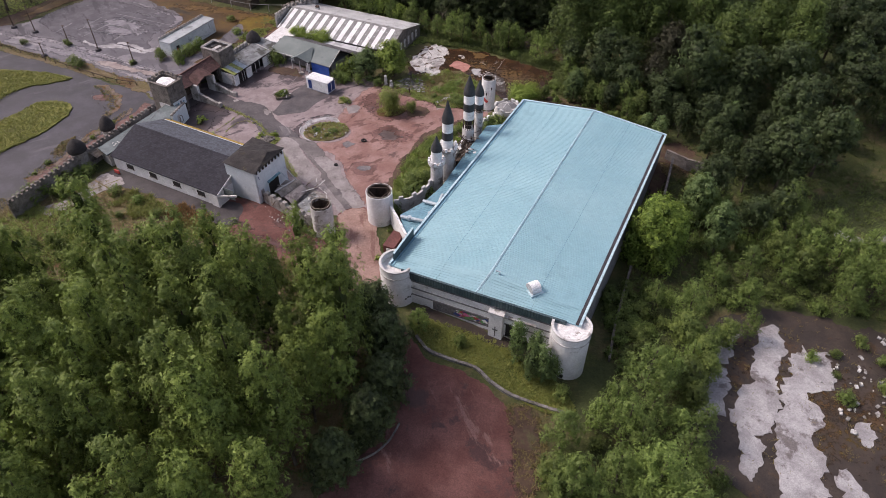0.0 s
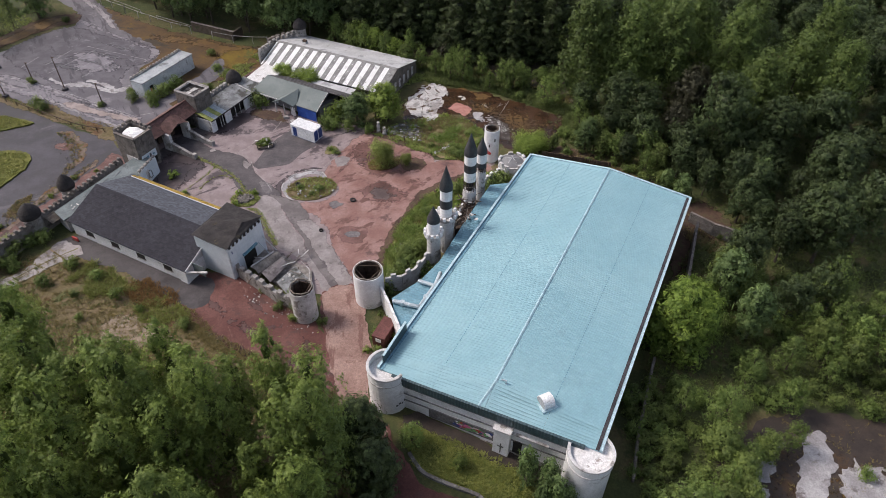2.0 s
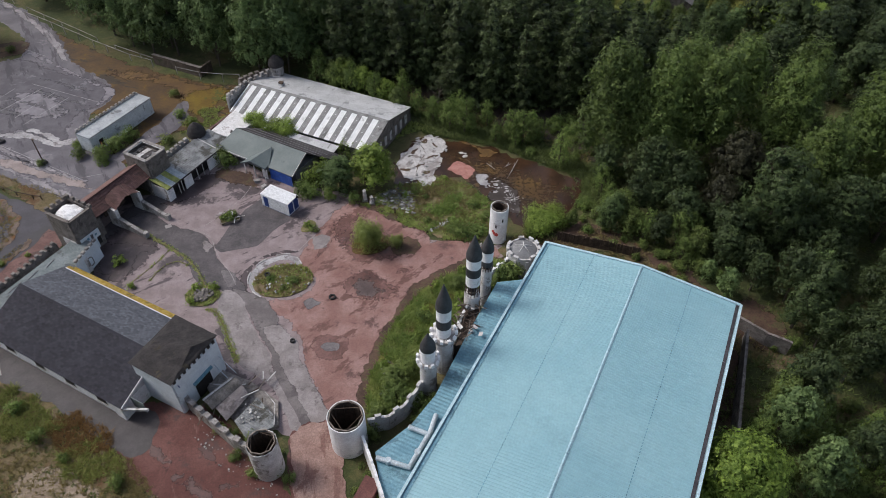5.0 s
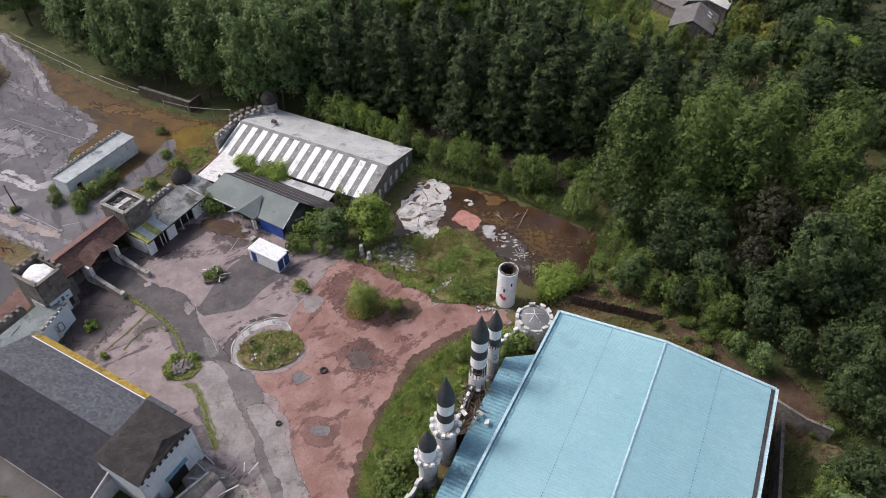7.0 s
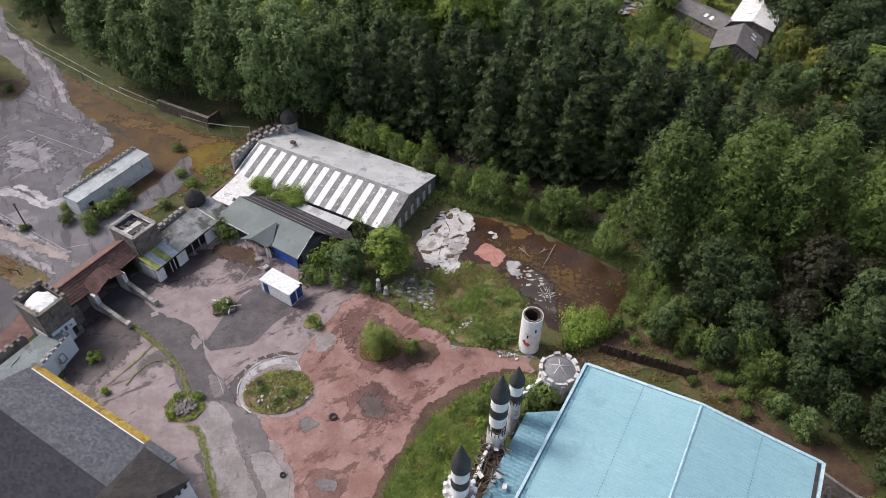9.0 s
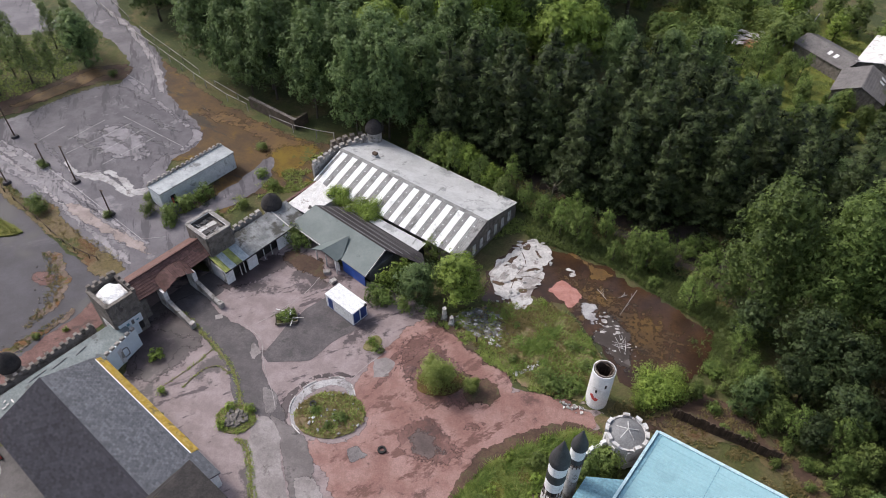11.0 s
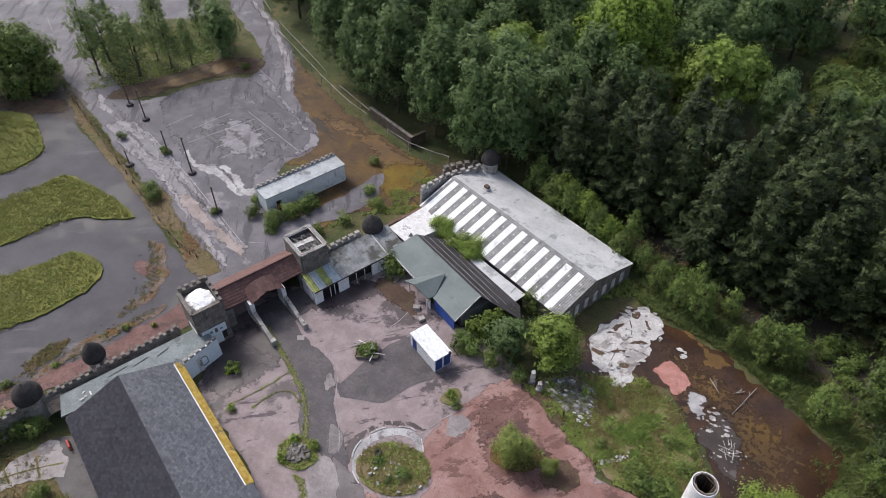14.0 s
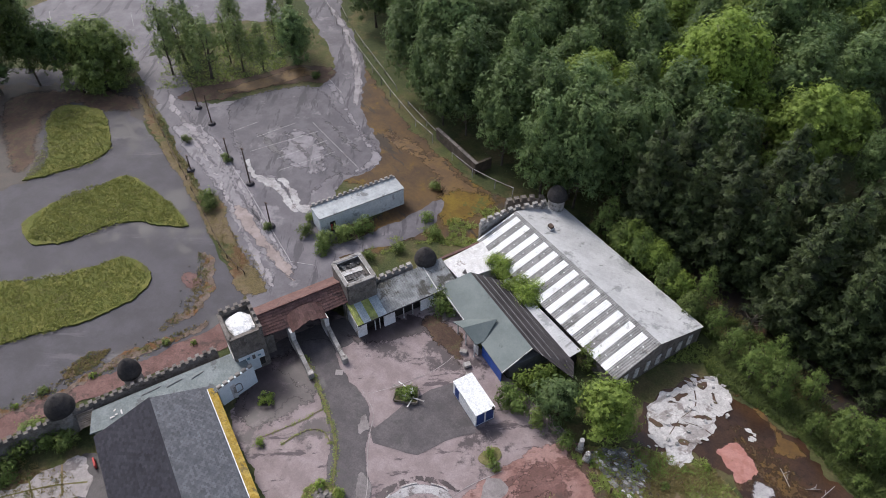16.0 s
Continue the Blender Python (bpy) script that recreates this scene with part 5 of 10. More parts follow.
patch("bare_strip", [(-4.6, 134.2), (-1.6, 136.5), (1.5, 138.9), (3.6, 136.1), (0.3, 134.6), (-2.4, 131.5)], 0.056, worn("drylot"), "straw-coloured ground among the weeds", "ground", 0.5, step=0.7, fade=1.6)
patch("bare_strip", [(-0.6, 136.1), (1.1, 135.8), (2.4, 134.1), (3.2, 133.2), (2.2, 133.3), (0.7, 134.4)], 0.06, worn("tan_soil"), "bare tan strip among the weeds", "ground", 0.5, step=0.5, fade=0.7)
patch("muddy_margin", [(-14.0, 131.8), (-10.4, 129.6), (-6.4, 126.8), (-1.4, 123.9), (-2.6, 126.0), (-6.6, 129.8), (-9.6, 132.0), (-11.8, 134.2)], 0.06, worn("earth"), "muddy margin between plaza and weeds", "ground", 0.6, step=0.7, fade=0.9)
patch("beaten_path", [(9.5, 121), (15, 122), (24, 127), (33, 121), (43, 107), (50, 103), (49, 100.6), (42, 103), (34, 116), (25, 121), (14, 118)], 0.05, M["drylot"], "trodden brown earth behind the hall", "ground", 0.5)

BARE_EAST = [(37.5, 118.2), (41.5, 112.6), (47.2, 111.6), (50.4, 107.0), (46.4, 103.2), (42.6, 104.2), (41.0, 97.6), (38.8, 90.4), (36.2, 88.0), (35.0, 91.0), (36.8, 99.0), (38.6, 106.0), (36.0, 113.4)]
patch("leaf_litter", [(13.4, 121.4), (18.0, 124.2), (22.4, 128.4), (29.0, 125.0), (35.6, 118.6), (40.0, 112.0), (37.0, 111.0), (31.6, 117.8), (24.4, 121.8), (15.0, 119.4)], 0.062, worn("earth"), "brown leaf litter behind the hall", "ground", 0.5, step=0.8, fade=1.6)
patch("bare_bank", BARE_EAST, 0.07, worn("earth"), "bare brown earth behind the hall", "ground", 0.8, step=0.8, fade=1.0)
# beds in the court
def bed(cx, cy, rx, ry, rot, name, label, mat, kerb=True):
    ring = []
    for i in range(14):
        a = i / 14 * 2 * math.pi
        x, y = rx * math.cos(a), ry * math.sin(a)
        c, s = math.cos(radians(rot)), math.sin(radians(rot))
        ring.append((cx + x * c - y * s, cy + x * s + y * c))
    patch(name, ring, 0.14, mat, label, "flower bed", 0.15, thick=0.14)
    return ring


BED1 = bed(-23.1, 114.5, 4.4, 3.3, 12, "planted_bed", "overgrown oval bed of weeds and grass", M["weeds"])
BED2 = bed(-34.3, 111.4, 2.5, 2.1, 0, "planted_bed", "small round bed heaped with rubble and weeds", M["weeds"])
bed(-21.0, 126.3, 1.5, 1.0, 60, "planted_bed", "small oval bed with low weeds", M["weeds"])
BED4 = bed(-10.6, 122.2, 3.2, 2.1, 20, "planted_bed", "muddy bed round a green willow bush", M["rust_moss"])
FACADE_BED = [(-8.4, 90.6), (-5.6, 91.4), (-3.8, 93.2), (-2.2, 96.6), (0.6, 102), (3.4, 108.6), (5.6, 112.6), (8.6, 116.4), (11, 118.4), (6.8, 118.8), (2.4, 116.2), (-2.4, 112.4), (-4.8, 108.4), (-6.8, 104.2), (-9.0, 96.2)]
patch("bed_margin", [(-9.2, 90.2), (-5.6, 91.4), (0.6, 102), (5.6, 112.6), (11, 118.4), (6.4, 120.0), (1.4, 117.8), (-3.7, 113.6), (-6.2, 109.1), (-8.2, 104.6), (-10.3, 96.6)], 0.07, worn("earth"), "dark soil spilled along the castle-front bed", "ground", 0.4, step=0.6, fade=0.5)
patch("facade_bed", FACADE_BED, 0.10, worn("lawn"), "overgrown strip along the castle front", "flower bed", 0.4, fade=0.7)
patch("bed_soil", [(-7.6, 98.8), (-5.4, 101.4), (-3.8, 104.8), (-3.4, 102.0), (-5.2, 98.6), (-7.2, 96.0)], 0.12, worn("tan_soil"), "bare rubbly soil in the castle-front bed", "ground", 0.4, step=0.6, fade=1.1)
LAWN = [(-4.2, 66), (-3.2, 60.6), (0.6, 58.6), (5.0, 56.6), (7.4, 54), (10.3, 52.0), (14, 50.4), (17.6, 51.2), (14.6, 57), (8.9, 61.0), (1.4, 64.4)]
patch("track_verge", [(8.2, 52.0), (13.1, 51.0), (12.8, 44.9), (11.6, 38.7), (7.8, 38.5), (7.7, 46.1)], 0.075, worn("earth"), "brown bare soil beside the red track", "verge", 0.4, fade=2.0)
patch("front_lawn", LAWN, 0.12, M["lawn"], "strip of yellowing lawn before the hall", "lawn", 0.1)

patch("front_soil", [(-4.6, 66.8), (2, 63.4), (8.6, 60.4), (14.4, 56.8), (16.6, 58.6), (9.6, 62.2), (2.4, 65.4), (-3.4, 68.0)], 0.13, M["wet_soil"], "dark bare soil along the hall's front", "ground", 0.5)

# cracks with grass in the court
def crack(name, pts, w, mat, label):
    run = smooth_ring(pts, 0.8, closed=False)
    vs, fs = [], []
    for i, (x, y) in enumerate(run):
        a, b = run[max(i - 1, 0)], run[min(i + 1, len(run) - 1)]
        d = Vector((b[0] - a[0], b[1] - a[1])).normalized()
        ww = w * (0.55 + 0.9 * abs(noise.noise((x * 0.8, y * 0.8, 4.0))))
        z = terrain(x, y) + 0.085
        vs += [(x - d.y * ww, y + d.x * ww, z), (x + d.y * ww, y - d.x * ww, z)]
        if i:
            k = 2 * i
            fs.append((k - 2, k - 1, k + 1, k))
    tagged(raw(name, vs, fs, mat), label, "paving joint", "", "structure")
    return run


CRACKS = [[(-49.2, 126), (-44.5, 123), (-41.4, 121), (-37.3, 117.6), (-34.6, 113.6)], [(-33.2, 108.9), (-31.6, 108.3), (-30.0, 105.9), (-28.8, 103.5), (-26.6, 99.6)],
          [(-43.0, 114.2), (-41.7, 117.4), (-39.8, 118.4), (-38.1, 117.5)], [(-45.9, 113.3), (-43.2, 117.8), (-42.0, 120.6)]]
for i, c in enumerate(CRACKS):
    crack("grassy_joint", c, 0.2 if i < 2 else 0.07, M["weeds"], "paving joint overgrown with grass")
for c in ([(-39.6, 125.7), (-36.3, 123.8), (-35.0, 121.4), (-33.6, 119.0), (-31.2, 115.8), (-30.0, 113.6)], [(-38.4, 125.6), (-36, 128.6), (-33.2, 133.3), (-32.3, 136.5)], [(-22.2, 119.8), (-20.9, 122.4), (-18.9, 125.4)]):
    crack("paving_joint", c, 0.045, M["pale"], "pale worn paving joint")
kerb_run = smooth_ring(APRON, 0.62, closed=False)
arc = tagged(new("bed_kerb"), "broken white kerb stones round a planted bed", "kerb", "", "structure")
for k, ((x0, y0), (x1, y1)) in enumerate(zip(kerb_run, kerb_run[1:])):
    if k % 5 < 3:
        part("kerb_stone", beam(B(), (x0, y0, 0.10), (x1 + (x0 - x1) * 0.06, y1 + (y0 - y1) * 0.06, 0.09), 0.16, 0.14), M["slab"], arc)

# ---- the hall with the pale blue roof ----
HC = Vector((18.0, 86.0, 0.0))
H_SW, H_SE, H_NW, H_NE = Vector((-7.6, 70.25, 6.3)), Vector((18.0, 58.95, 6.1)), Vector((15.9, 117.3, 5.3)), Vector((40.8, 105.8, 4.9))


def hp(a, b, dz=0.0):
    """A point of the hall's eaves plane: a across from west to east, b along from south to north, in the hall's frame."""
    p = H_SW.lerp(H_SE, a).lerp(H_NW.lerp(H_NE, a), b) - HC
    return Vector((p.x, p.y, p.z + dz))


hall = thing("hall", "long hall with a pale blue sheet-metal roof and white front", "building", HC.x, HC.y, 0)


def rise(a, b):
    r = 1.45 * (1 - abs(a - 0.503) * 2)
    return r * min(1.0, b / 0.06 + 0.0)


for a0, a1 in ((0.0, 0.26), (0.26, 0.503), (0.503, 0.76), (0.76, 1.0)):
    bm = B()
    na, nb = 1, 26
    bs = [0, 0.03, 0.06] + [0.06 + 0.94 * i / nb for i in range(1, nb + 1)]
    rows_v = [[bm.verts.new(hp(a, b, rise(a, b) + 0.02)) for a in (a0 + 0.0008, a1 - 0.0008)] for b in bs]
    for i in range(len(bs) - 1):
        bm.faces.new((rows_v[i][0], rows_v[i][1], rows_v[i + 1][1], rows_v[i + 1][0]))
    g = bmesh.ops.extrude_face_region(bm, geom=bm.faces[:])
    for v in [e for e in g["geom"] if isinstance(e, bmesh.types.BMVert)]:
        v.co.z -= 0.18
    bmesh.ops.recalc_face_normals(bm, faces=bm.faces[:])
    part("roof_sheet", bm, M["blue_roof"], hall, "pale blue corrugated roof sheets")
for a0, a1 in ((0.021, 0.494), (0.512, 0.979)):
    vs, fs = [], []
    for k in range(128):
        b = 0.008 + k * 0.00765
        for e, up in ((-0.0016, 0.022), (-0.0007, 0.085), (0.0007, 0.085), (0.0016, 0.022)):
            vs += [hp(a0, b + e, rise(a0, b) + up), hp(a1, b + e, rise(a1, b) + up)]
        j = 8 * k
        fs += [(j, j + 1, j + 3, j + 2), (j + 2, j + 3, j + 5, j + 4), (j + 4, j + 5, j + 7, j + 6)]
    corr = raw("corrugation", vs, fs, M["blue_roof"], hall)
    corr["kind"] = "stuff"
ridge_line = [hp(0.475, 0.0, 0.1)] + [hp(0.503, 0.06 + 0.94 * k / 14, 1.56) for k in range(15)]
vs, fs = [], []
for i, p in enumerate(ridge_line):
    vs += [p + Vector((-0.17, 0.08, -0.06)), p + Vector((0, 0, 0.04)), p + Vector((0.17, -0.08, -0.06))]
    if i:
        j = 3 * i
        fs += [(j - 3, j - 2, j + 1, j), (j - 2, j - 1, j + 2, j + 1)]
cap = raw("ridge_cap", vs, fs, M["blue_cap"], hall)
cap["label"] = "lighter blue ridge capping"
for a in (0.26, 0.76):
    bm = B()
    for k in range(12):
        beam(bm, hp(a, 0.07 + k * 0.0775, rise(a, 1) + 0.03), hp(a, 0.07 + k * 0.0775 + 0.07, rise(a, 1) + 0.03), 0.10, 0.04)
    part("lap_joint", bm, M["blue_lean"], hall, "darker lap joint between roof sheets")
# gutters and flashings down both sides
for a, s in ((0.0, -1), (1.0, 1)):
    p, q = hp(a, 0.0, 0.0), hp(a, 1.0, 0.0)
    d = (q - p).normalized()
    n = Vector((-d.y, d.x, 0)) * (-s)
    bm = B()
    beam(bm, p + n * -0.28 + Vector((0, 0, 0.06)), q + n * -0.28 + Vector((0, 0, 0.06)), 0.42, 0.12)
    part("gutter", bm, M["gutter" if s > 0 else "blue_lean"], hall, "dirty box gutter with peeling lining" if s > 0 else "weathered blue box gutter")
    bm = B()
    beam(bm, p + n * 0.15 + Vector((0, 0, 0.12)), q + n * 0.15 + Vector((0, 0, 0.12)), 0.32, 0.45)
    part("flashing", bm, M["blue_trim"], hall, "pale blue edge flashing")
bm = B()
beam(bm, hp(0.0, 1.0, 0.12), hp(0.503, 1.0, 1.5), 0.35, 0.35)
beam(bm, hp(0.503, 1.0, 1.5), hp(1.0, 1.0, 0.12), 0.35, 0.35)
part("verge_flashing", bm, M["blue_trim"], hall)
# walls
BASE = -5.0
for (a0, b0), (a1, b1), mat, nm in (((0, 0), (1, 0), "white", "front_wall"), ((1, 0), (1, 1), "grey_wall", "side_wall"), ((1, 1), (0, 1), "grey_wall", "rear_wall"), ((0, 1), (0, 0), "grey_wall", "side_wall")):
    p, q = hp(a0, b0), hp(a1, b1)
    d = (q - p).normalized()
    n = Vector((-d.y, d.x, 0)) * 0.3
    d.z = 0
    bm = prism(B(), [p[:2], q[:2], (q + n)[:2], (p + n)[:2]], BASE, [p.z - 0.2, q.z - 0.2, q.z - 0.2, p.z - 0.2])
    part(nm, bm, M[mat], hall)
fp, fq = hp(0, 0), hp(1, 0)
fd = (fq - fp)
fl = fd.length
fm = Matrix.Translation(fp) @ Matrix.Rotation(math.atan2(fd.y, fd.x), 4, "Z") @ Matrix.Translation((3.75, 0, 0))


def fbox(bm, u0, u1, o0, o1, z0, z1):
    """On the front: u along it, o outwards, z down from the eaves."""
    return box(bm, u0, u1, -o1, -o0, z0 - 0.0, z1, fm)


part("fascia", fbox(B(), -1.9, fl - 5.4, 0.02, 0.35, -1.25, 0.05), M["fascia"], hall, "dark teal ribbed fascia")
for z in (-1.65, -3.1, -4.4):
    part("band", fbox(B(), -1.7, fl - 6.0, 0.0, 0.10, z - 0.18, z), M["grey_wall"], hall, "grey horizontal band")
part("plinth", fbox(B(), -1.7, fl - 6.0, 0.0, 0.14, -8.0, -6.9), M["stone"], hall)
# mural on the lower wall
mural = part("mural_panel", fbox(B(), 3.0, 11.9, 0.0, 0.07, -6.3, -4.55), M["paint_grey"], hall, "painted mural of charcoal and bright graffiti")
rng = random.Random(5)
for k in range(56):
    mat = ("paint_pink", "paint_green", "white", "paint_red", "paint_grey", "paint_green", "navy")[k % 7]
    u, z, s = rng.uniform(6.6, 11.5), rng.uniform(-5.9, -4.9), rng.uniform(0.14, 0.42)
    bm = B()
    pts = []
    for i in range(9):
        a = i / 9 * 6.283
        r = s * rng.uniform(0.5, 1.2)
        pts.append((u + 1.5 * r * math.cos(a), z + r * math.sin(a)))
    vs = [bm.verts.new(fm @ Vector((x, -0.075 - 0.004 * (k % 5), zz))) for x, zz in pts]
    bm.faces.new(vs)
    part("paint_stroke", bm, M[mat], mural)
for k in range(6):
    bm = B()
    u = 3.3 + k * 0.62
    pts = [(u + rng.uniform(-0.4, 0.4), -5.4 + rng.uniform(-0.6, 0.7)) for _ in range(3)]
    pts.sort()
    vs = [bm.verts.new(fm @ Vector((x, -0.08 - 0.003 * k, zz))) for x, zz in pts]
    bm.faces.new(vs)
    part("paint_stroke", bm, M["grey_wall"], mural)
# portal with a cross
portal = part("portal", fbox(B(), 12.0, 14.0, 0.0, 1.0, -8.0, -1.9), M["white"], hall, "white projecting portal with a painted cross")
part("cornice", fbox(B(), 11.85, 14.15, 0.0, 1.12, -2.1, -1.85), M["white_dirty"], portal)
bmc = fbox(B(), 12.92, 13.08, 1.0, 1.03, -6.6, -4.6)
fbox(bmc, 12.6, 13.4, 1.0, 1.025, -5.35, -5.1)
part("cross", bmc, M["paint_grey"], portal, "dark painted cross")
part("doorway", fbox(B(), 14.3, 15.4, 0.02, 0.12, -7.0, -4.4), M["dark"], hall, "dark open doorway")
part("ledge", fbox(B(), 14.0, 18.6, 0.0, 0.35, -2.9, -2.7), M["white_dirty"], hall)
fin = part("parapet_fin", prism(B(), [(-7.0 - HC.x, 71.1 - HC.y), (-4.4 - HC.x, 76.4 - HC.y), (-4.63 - HC.x, 76.5 - HC.y), (-7.23 - HC.x, 71.2 - HC.y)], 5.6, [7.7, 8.0, 8.0, 7.7]), M["fascia"], hall, "teal parapet fin at the roof's corner")
part("fin_cap", beam(B(), (-7.1 - HC.x, 71.15 - HC.y, 7.76), (-4.5 - HC.x, 76.45 - HC.y, 8.06), 0.3, 0.1), M["blue_trim"], fin)
# roof fittings
vent = thing("roof_cowl", "white half-round ventilation cowl on the blue roof", "vent", 12.5, 64.9, 7.05, 25)
bm = B()
lathe(bm, [(0.92, -0.7), (0.92, 0.7)], 20)
bmesh.ops.transform(bm, matrix=pose(0, 0, 0.15, 90, 0, 90), verts=bm.verts[:])
part("cowl", bm, M["cabin"], vent)
bm = lathe(B(), [(0.84, 0), (0.84, 0.03)], 20)
bmesh.ops.transform(bm, matrix=pose(-0.7, 0, 0.15, 0, -90, 0), verts=bm.verts[:])
part("mouth", bm, M["pale_grey"], vent, "closed grey end plate")
part("base_plate", box(B(), -1.0, 1.0, -1.1, 1.1, -0.5, -0.2), M["blue_trim"], vent)
flue = thing("flue_pipe", "thin bent grey flue pipe on the roof ridge", "pipe", 7.9, 67.2, 7.1)
part("pipe", pipe_run(B(), [(0, 0, -0.2), (0, 0, 0.9), (-0.5, 0.1, 1.0)], 0.11), M["steel"], flue)
# west lean-to with ducts
lean = thing("lean_to", "low blue corrugated lean-to roof beside the hall", "building", HC.x, HC.y, 0)
lw = [(-1.0, 76.5), (-5.6, 78.0), (-7.0, 84.8), (-3.0, 88.4), (-0.2, 92.4), (4.0, 102.0), (8.4, 111.2), (13.3, 111.6)]
bm = slab3(B(), [(x - HC.x, y - HC.y, 3.5 + (0.35 if i in (0, 7) else 0)) for i, (x, y) in enumerate(lw)], 0.14)
part("roof_sheet", bm, M["blue_lean"], lean)
bm = prism(B(), [(x - HC.x, y - HC.y) for x, y in lw], -2.0, 3.3)
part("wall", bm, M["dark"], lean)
duct = thing("duct", "silver bent air duct lying on the lean-to", "duct", -3.0, 84.0, 3.6)
part("pipe", pipe_run(B(), [(-3.6, -0.2, 0.35), (0.0, -1.3, 0.35), (2.3, 3.2, 0.35), (2.9, 5.2, 0.45)], 0.30), M["steel"], duct)
part("elbow", pipe_run(B(), [(2.1, 2.8, 0.4), (-0.1, 3.7, 0.4)], 0.30), M["steel"], duct)
for p in ((-2.4, -0.55, 0.35), (0.9, 0.5, 0.35)):
    part("joint_collar", lathe(B(), [(0.36, p[2] - 0.36), (0.36, p[2] + 0.36)], 10, p[0], p[1]), M["steel"], duct)

# ---- round towers ----
def round_tower(x, y, r, top, base, label, mat="white", capped=False, timbers=False, rim=True, seed=1, broken=0.0, arc=None, dip=0.0):
    tw = thing("tower", label, "tower", x, y, base)
    h = top - base
    if arc:
        part("parapet", lathe(B(), [(r - 0.22, h - dip), (r, h - dip), (r, h), (r - 0.22, h), (r - 0.22, h - dip)], 28, close=False, a0=arc[0], a1=arc[1]), M[mat], tw)
        part("rim", lathe(B(), [(r - 0.28, h - 0.16), (r + 0.08, h - 0.16), (r + 0.08, h + 0.06), (r - 0.28, h + 0.06), (r - 0.28, h - 0.16)], 28, close=False, a0=arc[0], a1=arc[1]), M["white_dirty"], tw)
        rim = False
    bm = tube(B(), r, 0, h - dip, 0.1 if timbers else 0.22, 32)
    if broken:
        rg = random.Random(seed)
        for v in bm.verts:
            if v.co.z > h - 0.01:
                v.co.z -= rg.random() * broken
    part("body", bm, M[mat], tw)
    if capped:
        bm = lathe(B(), [(r - 0.24, h - dip - 0.3), (r - 0.24, h - dip - 0.12), (r * 0.5, h - dip - 0.06), (0.02, h - dip - 0.04)], 28)
        part("roof_deck", bm, M["cap"], tw, "flat roof with peeling white coating")
        bm = tube(B(), r + 0.06, h - 1.5, h - 1.36, 0.1, 32)
        part("string_course", bm, M["white_dirty"], tw)
    else:
        part("floor_inside", lathe(B(), [(r - 0.24, 0.3), (r - 0.24, 0.4)], 20), M["rubble_dark"], tw)
        bm = tube(B(), r - 0.225, 0.4, h - 0.15 - broken, 0.05, 24)
        part("lining", bm, M["wood_dark"], tw, "dark bare timber lining")
    if timbers:
        rg = random.Random(seed)
        for k in range(10):
            a = k / 10 * 6.283
            bm = beam(B(), ((r - 0.35) * math.cos(a), (r - 0.35) * math.sin(a), 0.4), ((r - 0.35) * math.cos(a), (r - 0.35) * math.sin(a), h - rg.uniform(0, 0.4)), 0.14)
            part("stud", bm, M["wood_dark"], tw)
        n = 9
        for k in range(n):
            a, b = k / n * 6.283, (k + 1) / n * 6.283
            bm = beam(B(), ((r - 0.2) * math.cos(a), (r - 0.2) * math.sin(a), h + 0.04 + rg.uniform(-0.05, 0.1)), ((r - 0.2) * math.cos(b), (r - 0.2) * math.sin(b), h + 0.04 + rg.uniform(-0.05, 0.1)), 0.13)
            part("ring_beam", bm, M["wood"], tw)
        for k in range(3):
            a = 0.6 + k * 2.1 + rg.uniform(-0.3, 0.3)
            b = a + rg.uniform(1.3, 1.9)
            part("strut", beam(B(), ((r - 0.25) * math.cos(a), (r - 0.25) * math.sin(a), h - 0.25), ((r - 0.25) * math.cos(b), (r - 0.25) * math.sin(b), h - 0.15), 0.07), M["wood_dark"], tw)
    elif rim:
        part("rim", tube(B(), r + 0.08, h - 0.22, h + 0.06, 0.34, 32), M["white_dirty"], tw)
    return tw


t_sw = round_tower(-6.65, 70.3, 2.5, 7.05, -1.0, "white rendered round corner tower with a flat peeling roof", capped=True, arc=(80, 322), dip=0.95)
t_se = round_tower(17.05, 58.85, 2.65, 6.25, -4.0, "tall white rendered round corner tower, roof coating peeling", capped=True, arc=(146, 405), dip=0.42)
part("window", box(B(), -0.35, 0.35, -2.8, -2.5, 2.4, 3.0, pose(0, 0, 0, 0, 0, -22)), M["dark"], t_se, "small square dark window")
bm = B()
for k in range(7):
    u = -0.9 + k * 0.3
    a = radians(-62 + k * 9)
    lathe(bm, [(0.16, 0), (0.16, 0.05)], 8)
    bm.verts.ensure_lookup_table()
    bmesh.ops.transform(bm, matrix=pose(2.51 * math.cos(a), 2.51 * math.sin(a), 2.5 + 0.2 * (k % 2), 0, 90, math.degrees(a)), verts=bm.verts[-16:])
part("graffiti", bm, M["black"], t_sw, "black scrawled graffiti")
t_open = round_tower(-10.5, 88.0, 2.2, 5.9, -0.3, "white round tower, open to the sky with bare timbers", timbers=True, seed=3)
t_ruin = round_tower(-19.6, 84.6, 1.75, 6.0, -0.2, "grimy crumbling round tower, open top with loose struts", mat="white_dirty", timbers=True, seed=4, broken=0.3)
t_white = round_tower(9.3, 123.8, 1.4, 6.7, 0.0, "white round tower with arrow slits and a red painted mouth", timbers=True, seed=6)
for a, z in ((-70, 4.9), (-110, 3.7)):
    part("arrow_slit", box(B(), 1.3, 1.43, -0.11, 0.11, z - 0.3, z + 0.3, pose(0, 0, 0, 0, 0, a)), M["dark"], t_white, "dark arrow slit")
